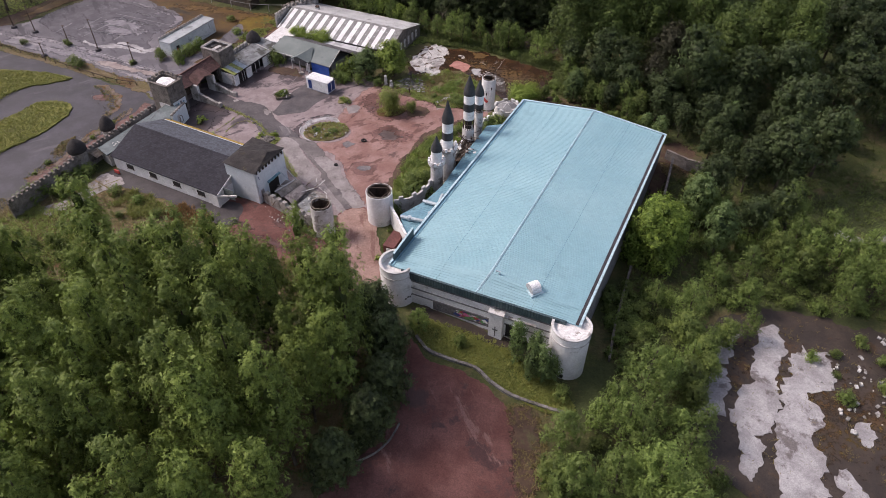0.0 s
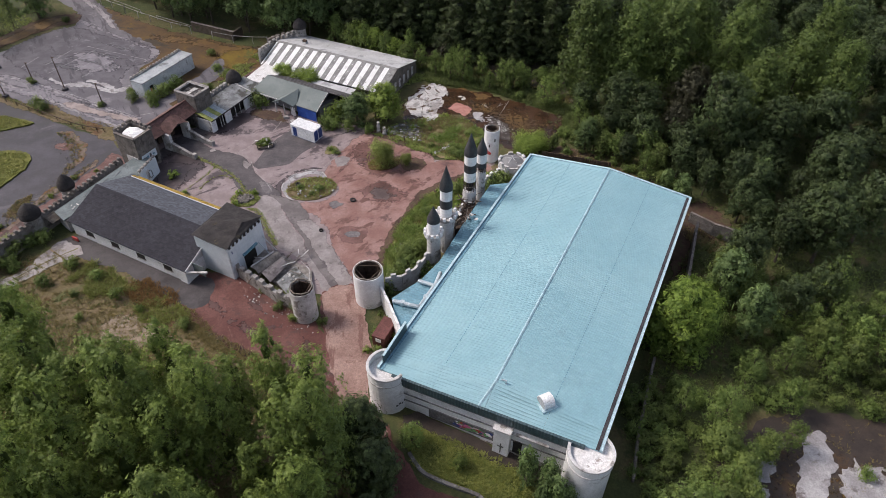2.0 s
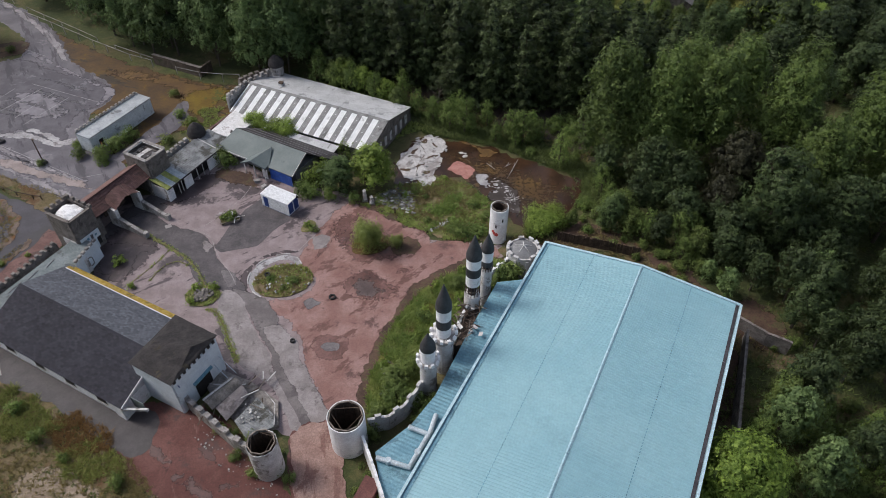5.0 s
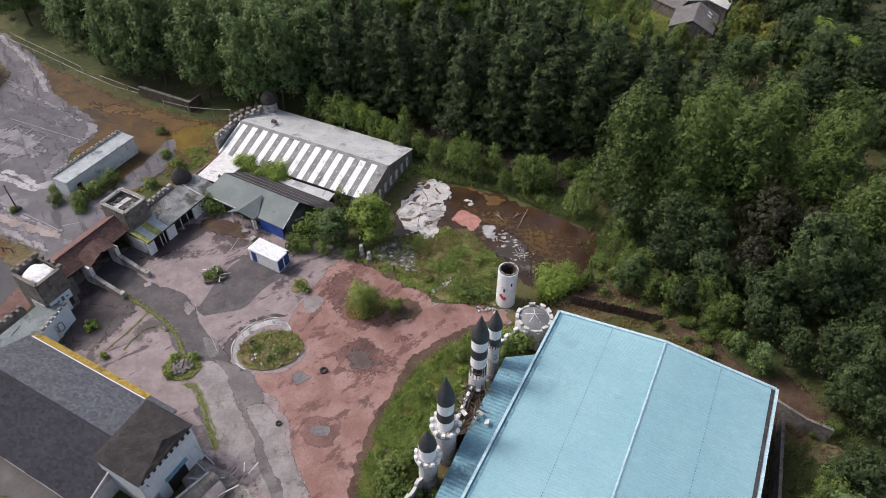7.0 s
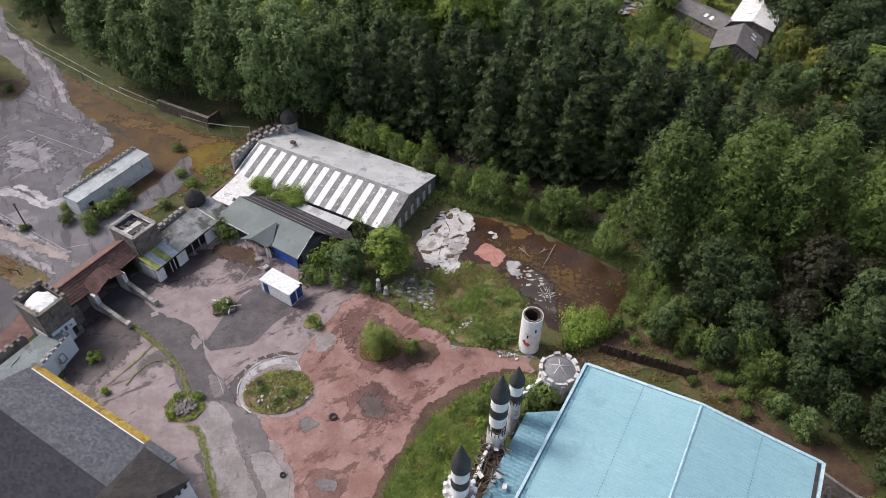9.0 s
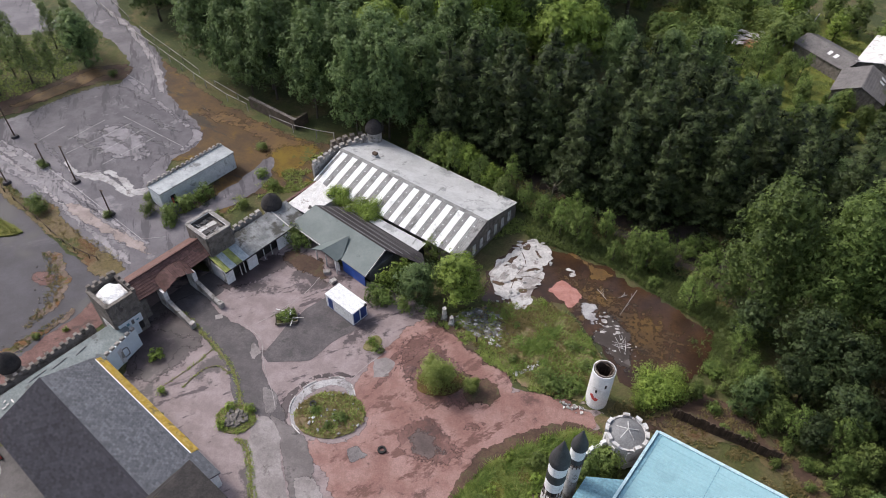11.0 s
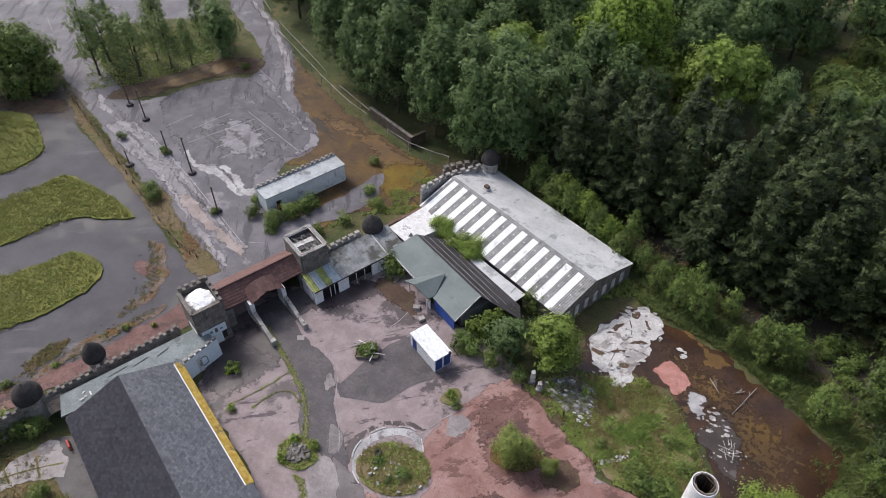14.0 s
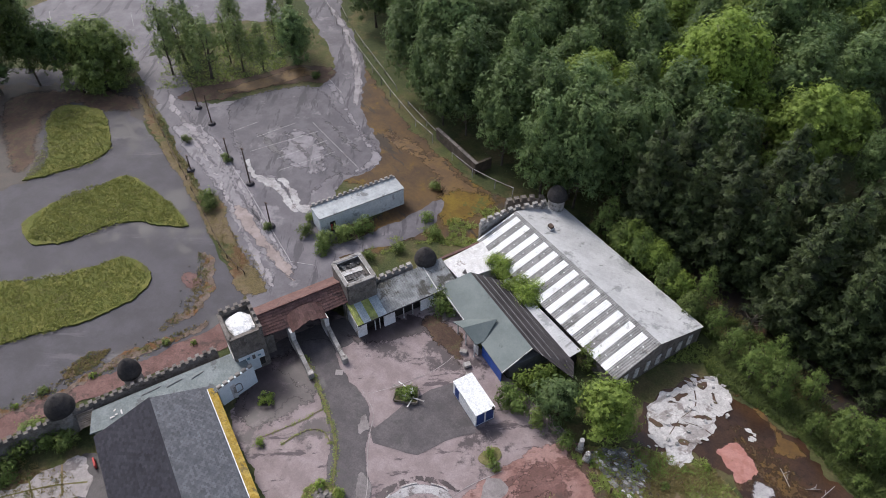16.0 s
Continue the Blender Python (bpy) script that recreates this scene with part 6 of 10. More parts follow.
for k, (lo, hi) in enumerate(((2.35, 2.75), (2.1, 2.85), (1.95, 2.6), (1.85, 2.3), (1.75, 2.45), (1.9, 2.3))):
    part("painted_lip", box(B(), 1.3, 1.43, -0.11, 0.11, lo, hi, pose(0, 0, 0, 0, 0, -132 + k * 7)), M["paint_red"], t_white, "red painted lip")
part("ramp", box(B(), -3.4, -1.3, -0.6, 0.5, 0.25, 0.4, pose(0, 0, 0, 0, -12, 12)), M["wood"], t_white)
# squat tower with a star-ribbed roof
t_sq = thing("tower", "squat white round turret with a grey tent roof and crumbling battlements", "tower", 12.6, 117.4, 0)
part("body", tube(B(), 2.35, 0, 4.0, 0.25, 28), M["white_dirty"], t_sq)
part("roof", lathe(B(), [(2.2, 3.75), (2.2, 3.85), (1.2, 4.35), (0.05, 4.8)], 24), M["grey_wall"], t_sq, "grey low tent roof")
bm = B()
for k in range(5):
    a = k / 5 * 6.283 + 0.3
    beam(bm, (0, 0, 4.84), (1.3 * math.cos(a), 1.3 * math.sin(a), 4.36), 0.09)
part("roof_rib", bm, M["white_dirty"], t_sq)
rng = random.Random(9)
for k in range(12):
    a = k * 30 + rng.uniform(-4, 4)
    if k in (4, 9):
        continue
    part("merlon", box(B(), 2.1, 2.5, -0.4, 0.4, 3.9, 4.45 + rng.uniform(-0.15, 0.1), pose(0, 0, 0, 0, 0, a)), M["white_dirty"], t_sq)
for k in range(8):
    part("pilaster", box(B(), 2.3, 2.5, -0.22, 0.22, 0, 3.6, pose(0, 0, 0, 0, 0, k * 45 + 10)), M["white_dirty"], t_sq)

# ---- castle front ----
def spire(x, y, r, zc, zt, zb, bands, label, corbel=None, lattice=None, base_r=None, seed=1):
    """A striped turret. zb: foot of the drum, zc: foot of the cone, zt: tip; bands of the drum from the top: (height, material)."""
    sp = thing("spire_turret", label, "turret", x, y, 0)
    hgt = zt - zc
    part("cone_roof", lathe(B(), [(r * 1.0, zc - 0.05), (r * 1.1, zc), (r * 1.04, zc + 0.2 * hgt), (r * 0.68, zc + 0.5 * hgt), (r * 0.34, zc + 0.75 * hgt), (0.1, zc + 0.95 * hgt), (0.03, zt)], 22), M["black"], sp, "black pointed cone roof")
    z = zc
    for hh, mat in bands:
        part("drum_band", lathe(B(), [(r if mat == "white" else r + 0.03, z - hh), (r if mat == "white" else r + 0.03, z)], 22), M[mat], sp, "black painted band" if mat == "black" else "white painted band")
        z -= hh
    br = base_r or r
    if lattice:
        lz0, lz1 = lattice
        part("core", lathe(B(), [(r * 0.55, lz0), (r * 0.55, lz1)], 12), M["dark"], sp)
        for k in range(14):
            a = k / 14 * 6.283
            part("rib", beam(B(), (r * math.cos(a), r * math.sin(a), lz0), (r * math.cos(a), r * math.sin(a), lz1), 0.09), M["wood_dark"], sp)
        part("hoop", tube(B(), r + 0.04, (lz0 + lz1) / 2, (lz0 + lz1) / 2 + 0.1, 0.1, 20), M["wood"], sp)
        z = lz0
    if corbel:
        part("corbel", lathe(B(), [(br * 0.95, corbel - 1.0), (br * 1.38, corbel - 0.45), (br * 1.38, corbel)], 22), M["white_dirty"], sp, "flared grey-white corbel")
        for k in range(11):
            part("merlon", box(B(), br * 1.18, br * 1.45, -0.2, 0.2, corbel - 0.05, corbel + 0.5, pose(0, 0, 0, 0, 0, k * 360 / 11)), M["white"], sp)
    part("base", lathe(B(), [(br * 1.05, -0.8), (br, min(z, corbel - 0.95 if corbel else z))], 22), M["white_dirty"], sp, "stained grey-white lower drum")
    return sp


spire(-1.1, 95.8, 0.92, 8.6, 11.4, 5.9, [(1.6, "white"), (1.1, "white")], "small white turret with a black cone roof and corbelled ring", corbel=6.3, base_r=1.05)
spire(0.8, 99.3, 0.95, 12.0, 16.2, 7.3, [(1.9, "white"), (1.5, "black"), (1.6, "white")], "black and white striped turret with a tall black cone", corbel=6.9, base_r=1.25)
spire(4.7, 107.3, 0.98, 12.6, 16.5, 7.6, [(1.7, "white"), (1.5, "black"), (1.8, "white")], "black and white striped turret on bare timber ribs", lattice=(5.6, 7.6), base_r=1.1)
spire(6.7, 110.6, 0.82, 10.6, 13.6, 6.2, [(1.8, "white"), (0.9, "black")], "slim striped turret on bare ribs, black cone roof", lattice=(7.0, 7.9), base_r=0.8)


def merlon_wall(name, pts, h, t, label, mat="white_dirty", mer=0.55, gap=0.5, mh=0.45, base=-0.3, every=1):
    """A wall along a plan line, with each merlon on it a part."""
    wl = thing(name, label, "wall", pts[0][0], pts[0][1], 0)
    ox, oy = pts[0]
    bm = B()
    for (x0, y0), (x1, y1) in zip(pts, pts[1:]):
        beam(bm, (x0 - ox, y0 - oy, (h + base) / 2), (x1 - ox, y1 - oy, (h + base) / 2), t, h - base)
    part("wall_run", bm, M[mat], wl)
    for (x0, y0), (x1, y1) in zip(pts, pts[1:]):
        d = math.dist((x0, y0), (x1, y1))
        n = max(1, int(d / (mer + gap)))
        me = None
        for k in range(n):
            f = (k + 0.5) / n
            m = pose(x0 - ox + (x1 - x0) * f, y0 - oy + (y1 - y0) * f, h, 0, 0, rot_of((x0, y0), (x1, y1)))
            if me is None:
                ob = part("merlon", box(B(), -mer / 2, mer / 2, -t / 2 - 0.02, t / 2 + 0.02, -0.02, mh), M[mat], wl)
                me = ob.data
            else:
                ob = new("merlon", me)
                ob.parent = wl
            ob.matrix_basis = m
    return wl


merlon_wall("battlement_wall", [(-8.3, 89.4), (-5.8, 89.9), (-4.0, 91.4), (-2.7, 93.4), (-1.8, 95.0)], 2.9, 0.35, "curved grey-white battlement wall streaked with damp", mer=0.75, gap=0.75, mh=0.55)
merlon_wall("battlement_wall", [(1.9, 101.0), (3.0, 104.0), (4.0, 106.6)], 3.6, 0.3, "stepped white battlement wall beside collapsed timbers", mat="white", mer=0.5, gap=0.4)
merlon_wall("battlement_wall", [(7.6, 113.6), (9.2, 115.4), (11.0, 116.8)], 2.9, 0.35, "short broken battlement wall", mat="white", mer=0.6, gap=0.6)
merlon_wall("side_wall", [(-8.6, 86.6), (-7.2, 83.2), (-5.7, 79.2), (-5.0, 77.0)], 4.0, 0.3, "curving white wall between round towers", mat="white", mer=1.6, gap=0.05, mh=0.1)
# collapsed timber framing
heap = thing("collapsed_framing", "heap of collapsed timber framing on the lean-to edge", "debris", 3.6, 103.8, 1.5)
rng = random.Random(21)
for k in range(96):
    c = Vector((rng.uniform(-1.1, 1.5), rng.uniform(-3.6, 3.8), rng.uniform(0.8, 3.0)))
    c.x += 0.35 * c.y
    d = Vector((rng.uniform(-1, 1), rng.uniform(-1, 1), rng.uniform(-0.5, 0.5))).normalized() * rng.uniform(0.6, 1.5)
    part("timber", beam(B(), c - d, c + d, rng.uniform(0.07, 0.14)), M["wood_dark" if k % 3 else "wood"], heap)
for k in range(5):
    part("panel", box(B(), -0.4, 0.4, -0.25, 0.25, 0, 0.06, pose(rng.uniform(-1, 2.4), rng.uniform(-3, 2.6), rng.uniform(2.2, 2.9), rng.uniform(-25, 25), rng.uniform(-25, 25), rng.uniform(0, 180))), M["white_dirty"], heap, "broken white board")
part("core", rough_edges(prism(B(), [(-1.4, -3.6), (1.4, -3.2), (2.2, 3.6), (0.2, 4.2)], -1.6, 1.6), 0.25, 3), M["wood_dark"], heap)
# red steel skip
skip = thing("steel_skip", "red-brown steel container beside the hall wall", "container", -7.9, 80.6, 0, 67)
bm = B()
prism(bm, [(-1.9, -0.9), (1.9, -0.9), (1.9, 0.9), (-1.9, 0.9)], 0, 1.9)
part("body", bm, M["skip"], skip)
for k in range(6):
    part("rib", box(B(), -1.8 + k * 0.72, -1.7 + k * 0.72, -0.97, 0.97, 0.05, 1.85), M["skip"], skip)
part("lid", box(B(), -1.95, 1.95, -0.98, 0.98, 1.9, 1.98), M["skip"], skip)
bm = box(B(), -2.0, -1.9, -0.4, 0.4, 1.0, 1.6)
part("plate", bm, M["cabin"], skip, "white sheet on the end")
# retaining walls on the hall's east side, and front kerb
merlon_wall("trench_wall", [(42.6, 107.6), (45.8, 104.6), (48.6, 103.0)], 0.5, 0.35, "low concrete wall behind the hall", mat="old_wall", mer=2.0, gap=0.1, mh=0.05, base=-3)
merlon_wall("trench_wall", [(43.4, 105.6), (38.4, 92.6), (35.0, 84.0)], 0.2, 0.35, "low concrete wall along the hall's side", mat="old_wall", mer=3.0, gap=0.1, mh=0.05, base=-4)
merlon_wall("trench_wall", [(30.4, 78.6), (25.6, 66.4), (23.6, 60.0)], -2.0, 0.3, "low stained concrete wall along the hall's side", mat="brick", mer=3.0, gap=0.1, mh=0.05, base=-5)
kerb_pts = smooth_ring([(-3.8, 62.2), (-2.4, 60.0), (-0.9, 59.0), (2.1, 57.8), (4.6, 56.9), (6.3, 54.9), (9.0, 52.9), (12.5, 51.6), (16, 50.6)], 1.1, closed=False)
kerb = tagged(new("kerb_wall"), "low grey stone kerb wall round the front lawn", "kerb", "", "structure")
for (x0, y0), (x1, y1) in zip(kerb_pts, kerb_pts[1:]):
    z = terrain((x0 + x1) / 2, (y0 + y1) / 2)
    part("kerb_stone", beam(B(), (x0, y0, z + 0.18), (x1 + (x0 - x1) * 0.04, y1 + (y0 - y1) * 0.04, z + 0.14), 0.42, 0.5), M["kerb"], kerb)

kerb2_pts = smooth_ring([(-5.5, 48.0), (-6.6, 45.6), (-8.5, 43.6), (-11.0, 42.4)], 0.9, closed=False)
kerb2 = tagged(new("track_kerb"), "pale kerb stones at the track's bend", "kerb", "", "structure")
for (x0, y0), (x1, y1) in zip(kerb2_pts, kerb2_pts[1:]):
    part("kerb_stone", beam(B(), (x0, y0, 0.12), (x1 + (x0 - x1) * 0.04, y1 + (y0 - y1) * 0.04, 0.10), 0.2, 0.3), M["kerb"], kerb2)

# ---- the long house and keep ----
lh = thing("long_house", "long low house with dark shingle roof and white walls", "house", -60.3, 102.6, 0, -27.6)
LH, LW = 24.6, 13.4   # along the south eave, and across


def gable_roof(parent, length, width, ze, zr, mat_s, mat_n, over=0.3, ridge=0.5, names=("roof_slope", "roof_slope")):
    yr = width * ridge
    bm = slab3(B(), [(-over, -over, ze), (length + over, -over, ze), (length + over, yr, zr), (-over, yr, zr)], 0.14)
    a = part(names[0], bm, M[mat_s], parent)
    bm = slab3(B(), [(-over, yr + 0.01, zr), (length + over, yr + 0.01, zr), (length + over, width + over, ze), (-over, width + over, ze)], 0.14)
    b = part(names[1], bm, M[mat_n], parent)
    return a, b


gable_roof(lh, LH, LW, 2.75, 5.4, "slate", "slate_sheen", 0.35)


def shingles(parent, x0, x1, ya, za, yb, zb, mat, rows, cols, own=0, seed=1):
    """Overlapping shingle courses on a slope from (ya, za) at the eave to (yb, zb) at the ridge; the lowest rows as pieces of their own."""
    rg = random.Random(seed)
    w = (x1 - x0) / cols
    up = Vector((0, yb - ya, zb - za))
    ln = up.length / rows
    up.normalize()
    out = up.cross(Vector((1, 0, 0)))
    out = out if out.z > 0 else -out
    vs, fs, shared = [], [], None
    for r in range(rows):
        for c in range(cols + r % 2):
            xa = max(x0, x0 + (c - 0.5 * (r % 2)) * w) + 0.025
            xb = min(x1, x0 + (c + 1 - 0.5 * (r % 2)) * w) - 0.025
            p = Vector((0, ya, za)) + up * (r * ln)
            lift, tilt = 0.07 + rg.uniform(-0.015, 0.02), rg.uniform(-0.02, 0.02)
            a, b = p + out * lift, p + up * (ln * 1.05) + out * 0.012
            pts = [Vector((xa, a.y, a.z + tilt)), Vector((xb, a.y, a.z - tilt)), Vector((xb, b.y, b.z)), Vector((xa, b.y, b.z))]
            lo = [pts[0] - out * 0.06, pts[1] - out * 0.06]
            if r < own:
                raw("shingle", pts + lo, [(0, 1, 2, 3), (4, 5, 1, 0)], M[mat], parent)
            else:
                k = len(vs)
                vs += pts + lo
                fs += [(k, k + 1, k + 2, k + 3), (k + 4, k + 5, k + 1, k)]
    ob = raw("roof_covering", vs, fs, M[mat], parent)
    ob["kind"] = "stuff"


shingles(lh, -0.35, LH + 0.35, LW + 0.35, 2.75, LW / 2 + 0.06, 5.4, "slate_sheen", 26, 56, 2, 3)
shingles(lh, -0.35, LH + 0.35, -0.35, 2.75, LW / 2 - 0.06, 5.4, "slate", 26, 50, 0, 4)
part("ridge_cap", beam(B(), (-0.35, LW / 2, 5.42), (LH + 0.3, LW / 2, 5.42), 0.3, 0.1), M["slate"], lh)
bm = B()
pts = [(0, 0), (LH, 0), (LH, LW), (0, LW)]
for p, q in zip(pts, pts[1:] + pts[:1]):
    beam(bm, (*p, 1.2), (*q, 1.2), 0.25, 3.0)
part("wall", bm, M["white"], lh)
for x in (0, LH):
    bm = B()
    vs = [(x - 0.12, 0, 2.6), (x - 0.12, LW, 2.6), (x - 0.12, LW / 2, 5.2)]
    lo = [bm.verts.new(v) for v in vs]
    hi = [bm.verts.new((v[0] + 0.24, v[1], v[2])) for v in vs]
    bm.faces.new(lo), bm.faces.new(hi[::-1])
    for i in range(3):
        bm.faces.new((lo[i], hi[i], hi[(i + 1) % 3], lo[(i + 1) % 3]))
    part("gable", bm, M["white_dirty"], lh)
for k in range(4):
    w = part("window", box(B(), 3.2 + k * 5.6, 4.9 + k * 5.6, -0.16, 0.05, 1.1, 2.1), M["dark"], lh, "dark broken window")
    part("sill", box(B(), 3.1 + k * 5.6, 5.0 + k * 5.6, -0.26, -0.1, 1.0, 1.1), M["stone"], w)
part("verge_board", beam(B(), (LH + 0.36, -0.3, 2.75), (LH + 0.36, LW / 2, 5.4), 0.1, 0.3), M["white"], lh)
# lichen-gold thatch strip along the north eave
rng = random.Random(2)
strip = part("eave_strip", slab3(B(), [(0.2, LW - 0.35, 3.12), (LH - 4.0, LW - 0.35, 3.12), (LH - 4.0, LW + 0.55, 2.78), (0.2, LW + 0.55, 2.78)], 0.2), M["moss_gold"], lh, "golden lichen-covered eave strip")
vs, fs = [], []
for k in range(520):
    x = 0.2 + rng.random() * (LH - 4.3)
    y0 = LW - 0.35 + rng.uniform(0, 0.06)
    w, l = rng.uniform(0.03, 0.06), rng.uniform(0.72, 0.86)
    j = len(vs)
    z0 = 3.15 + rng.uniform(-0.01, 0.05)
    vs += [(x - w, y0, z0), (x + w, y0, z0), (x + w + rng.uniform(-0.1, 0.1), y0 + l, z0 - 0.36 * l / 0.8), (x - w, y0 + l, z0 - 0.38 * l / 0.8)]
    fs.append((j, j + 1, j + 2, j + 3))
st = raw("straw", vs, fs, M["moss_gold"], strip)
st["kind"] = "stuff"
part("strip_edge", beam(B(), (0.2, LW - 0.42, 3.16), (LH - 4.0, LW - 0.42, 3.16), 0.1, 0.1), M["white"], lh, "white batten along the strip")
# porch brace at the south-east corner
part("corner_post", box(B(), LH - 1.4, LH + 0.2, -0.35, 0.2, -0.1, 2.7), M["white"], lh)
part("porch_beam", beam(B(), (LH + 0.2, -0.2, 2.4), (LH + 3.2, 1.2, 2.6), 0.3), M["white_dirty"], lh)
part("porch_panel", box(B(), LH + 0.4, LH + 2.6, 1.2, 1.3, 1.4, 3.4), M["green_roof"], lh, "grey-green boarded panel")

keep = thing("keep", "square white keep with a dark rotten thatch roof", "building", -37.2, 94.9, 0, -27.6)
KL, KW = 6.3, 7.6
bm = B()
for p, q in zip([(0, 0), (KL, 0), (KL, KW), (0, KW)], [(KL, 0), (KL, KW), (0, KW), (0, 0)]):
    beam(bm, (*p, 3.0), (*q, 3.0), 0.3, 6.8)
part("wall", bm, M["white_blue"], keep)
bm = B()
e = 0.35
corners = [(-e, -e, 6.7), (KL + e, -e, 6.6), (KL + e, KW + e, 6.9), (-e, KW + e, 7.0)]
ra, rb = (0.9, KW * 0.42, 7.6), (KL - 0.7, KW * 0.62, 7.7)
vs = [bm.verts.new(c) for c in corners + [ra, rb]]
for f in ((0, 1, 5, 4), (1, 2, 5), (2, 3, 4, 5), (3, 0, 4)):
    bm.faces.new([vs[i] for i in f])
bm.faces.new([vs[i] for i in (3, 2, 1, 0)])
bmesh.ops.subdivide_edges(bm, edges=bm.edges[:], cuts=5, use_grid_fill=True)
for v in bm.verts:
    v.co += Vector((0, 0, 0.16 * noise.noise(v.co * 1.1)))
part("thatch", bm, M["thatch"], keep, "dark sagging thatch with mossy streaks")
for k in range(9):
    part("eave_tooth", box(B(), KL + 0.1, KL + 0.24, 0.1 + k * 0.85, 0.5 + k * 0.85, 6.1, 6.6), M["thatch"], keep)
for k, (y, z) in enumerate(((1.6, 4.6), (5.0, 5.0))):
    part("slit_mark", box(B(), KL + 0.15, KL + 0.19, y, y + 0.12, z, z + 0.6, pose(0, 0, 0, 12, 0, 0)), M["navy"], keep, "blue painted mark")
part("doorway", box(B(), KL + 0.14, KL + 0.2, 2.6, 5.2, -0.3, 3.0), M["dark"], keep, "dark gaping opening")
part("lintel", box(B(), KL + 0.1, KL + 0.5, 2.4, 5.6, 3.0, 3.3), M["blue_lean"], keep)

# ruined yard behind the keep
merlon_wall("ruined_wall", [(-32.0, 93.4), (-30.6, 92.3), (-28.4, 90.6), (-26.1, 88.8), (-24.3, 87.4), (-21.4, 85.8)], 2.1, 0.6, "low ruined battlement wall of grey cast stone", mat="stone", mer=0.8, gap=0.35, mh=0.5)
yard = thing("collapsed_roof", "collapsed roof sheets and boards in the ruined yard", "debris", -24.5, 93.0, 0)
part("floor", prism(B(), [(-6, 3.4), (-5, 5.6), (0.2, 3.4), (4.4, 0.4), (5.0, -3.0), (2.2, -4.8), (-2.6, -0.6)], 0.0, 0.55), M["rubble_dark"], yard)


def bowed_sheet(p, q, r, s_, bow, mat, label):
    """A sheet between the edges p-q and s-r, bowed upwards along its middle."""
    vs, fs = [], []
    for i in range(7):
        f = i / 6
        a, b = Vector(p).lerp(Vector(s_), f), Vector(q).lerp(Vector(r), f)
        up = Vector((0, 0, bow * math.sin(math.pi * f)))
        vs += [a + up, b + up, a + up - Vector((0, 0, 0.08)), b + up - Vector((0, 0, 0.08))]
        if i:
            k = 4 * i
            fs += [(k - 4, k - 3, k + 1, k), (k - 2, k + 2, k + 3, k - 1), (k - 4, k, k + 2, k - 2), (k - 3, k - 1, k + 3, k + 1)]
    fs += [(0, 2, 3, 1), (24, 25, 27, 26)]
    ob = raw("roof_sheet", vs, fs, M[mat], yard)
    ob["label"] = label


bowed_sheet((-4.4, -0.7, 2.3), (-1.2, 2.6, 2.5), (-0.1, 1.9, 2.2), (-3.1, -1.8, 2.0), 0.35, "rubble_dark", "bowed dark felt sheet")
bowed_sheet((-2.9, -1.4, 1.9), (-0.4, 2.0, 2.1), (0.8, 0.7, 1.5), (-1.2, -3.0, 1.4), 0.25, "pale_worn", "bowed pale grey sheet")
part("roof_edge", beam(B(), (-4.4, -0.7, 2.42), (-1.4, 2.5, 2.62), 0.28, 0.06), M["slab"], yard, "pale torn sheet edge")
part("roof_sheet", slab3(B(), [(-0.2, -3.1, 1.5), (2.0, 0.2, 1.7), (4.3, -2.0, 1.4), (4.7, -3.7, 1.3), (1.6, -5.2, 1.3)], 0.1), M["corr_grey"], yard)
part("rail", beam(B(), (3.0, 0.6, 2.3), (4.5, -1.0, 2.2), 0.1), M["white_dirty"], yard)
part("rail", beam(B(), (4.5, -1.0, 2.2), (4.9, -3.9, 2.1), 0.1), M["white_dirty"], yard)
rng = random.Random(31)
for k in range(24):
    c = Vector((rng.uniform(-5, 4.5), rng.uniform(-3, 4), rng.uniform(0.8, 1.9)))
    d = Vector((rng.uniform(-1, 1), rng.uniform(-1, 1), rng.uniform(-0.2, 0.2))).normalized() * rng.uniform(0.6, 1.6)
    part("board", beam(B(), c - d, c + d, rng.uniform(0.08, 0.18), 0.06), M[("wood", "white_dirty", "wood_dark")[k % 3]], yard)
part("rubble", chunks(B(), rng, [(rng.uniform(0.6, 3), rng.uniform(-3.4, -0.6)) for _ in range(16)], (0.12, 0.4), 1.5), M["rubble"], yard, "pale rubble")
for k in range(2):
    part("pole", beam(B(), (-5.6 + k * 1.0, 5.2 + k * 0.6, 4.2), (-2.4 + k * 0.9, 3.2 + k * 0.8, 1.4), 0.08), M["steel"], yard)

# ---- gatehouse ----
GA = 62.2  # the castle wall's way


def square_tower(x, y, w, d, h, label, mat="brick", top="stone"):
    tw = thing("gate_tower", label, "tower", x, y, 0, GA - 90)
    bm = B()
    for p, q in zip([(0, 0), (w, 0), (w, d), (0, d)], [(w, 0), (w, d), (0, d), (0, 0)]):
        beam(bm, (*p, h / 2 - 0.2), (*q, h / 2 - 0.2), 0.35, h + 0.4)
    part("shaft", bm, M[mat], tw)
    part("roof_deck", box(B(), 0.1, w - 0.1, 0.1, d - 0.1, h - 0.9, h - 0.75), M["rubble_dark"], tw)
    bm = B()
    for p, q in zip([(0, 0), (w, 0), (w, d), (0, d)], [(w, 0), (w, d), (0, d), (0, 0)]):
        beam(bm, (*p, h + 0.06), (*q, h + 0.06), 0.5, 0.18)
    part("coping", bm, M[top], tw)
    return tw


gl = square_tower(-58.4, 121.4, 4.8, 3.9, 7.2, "dark brick gate tower with white foam piled on its roof", top="brick")
bm = B()
bmesh.ops.create_icosphere(bm, subdivisions=4, radius=1.0)
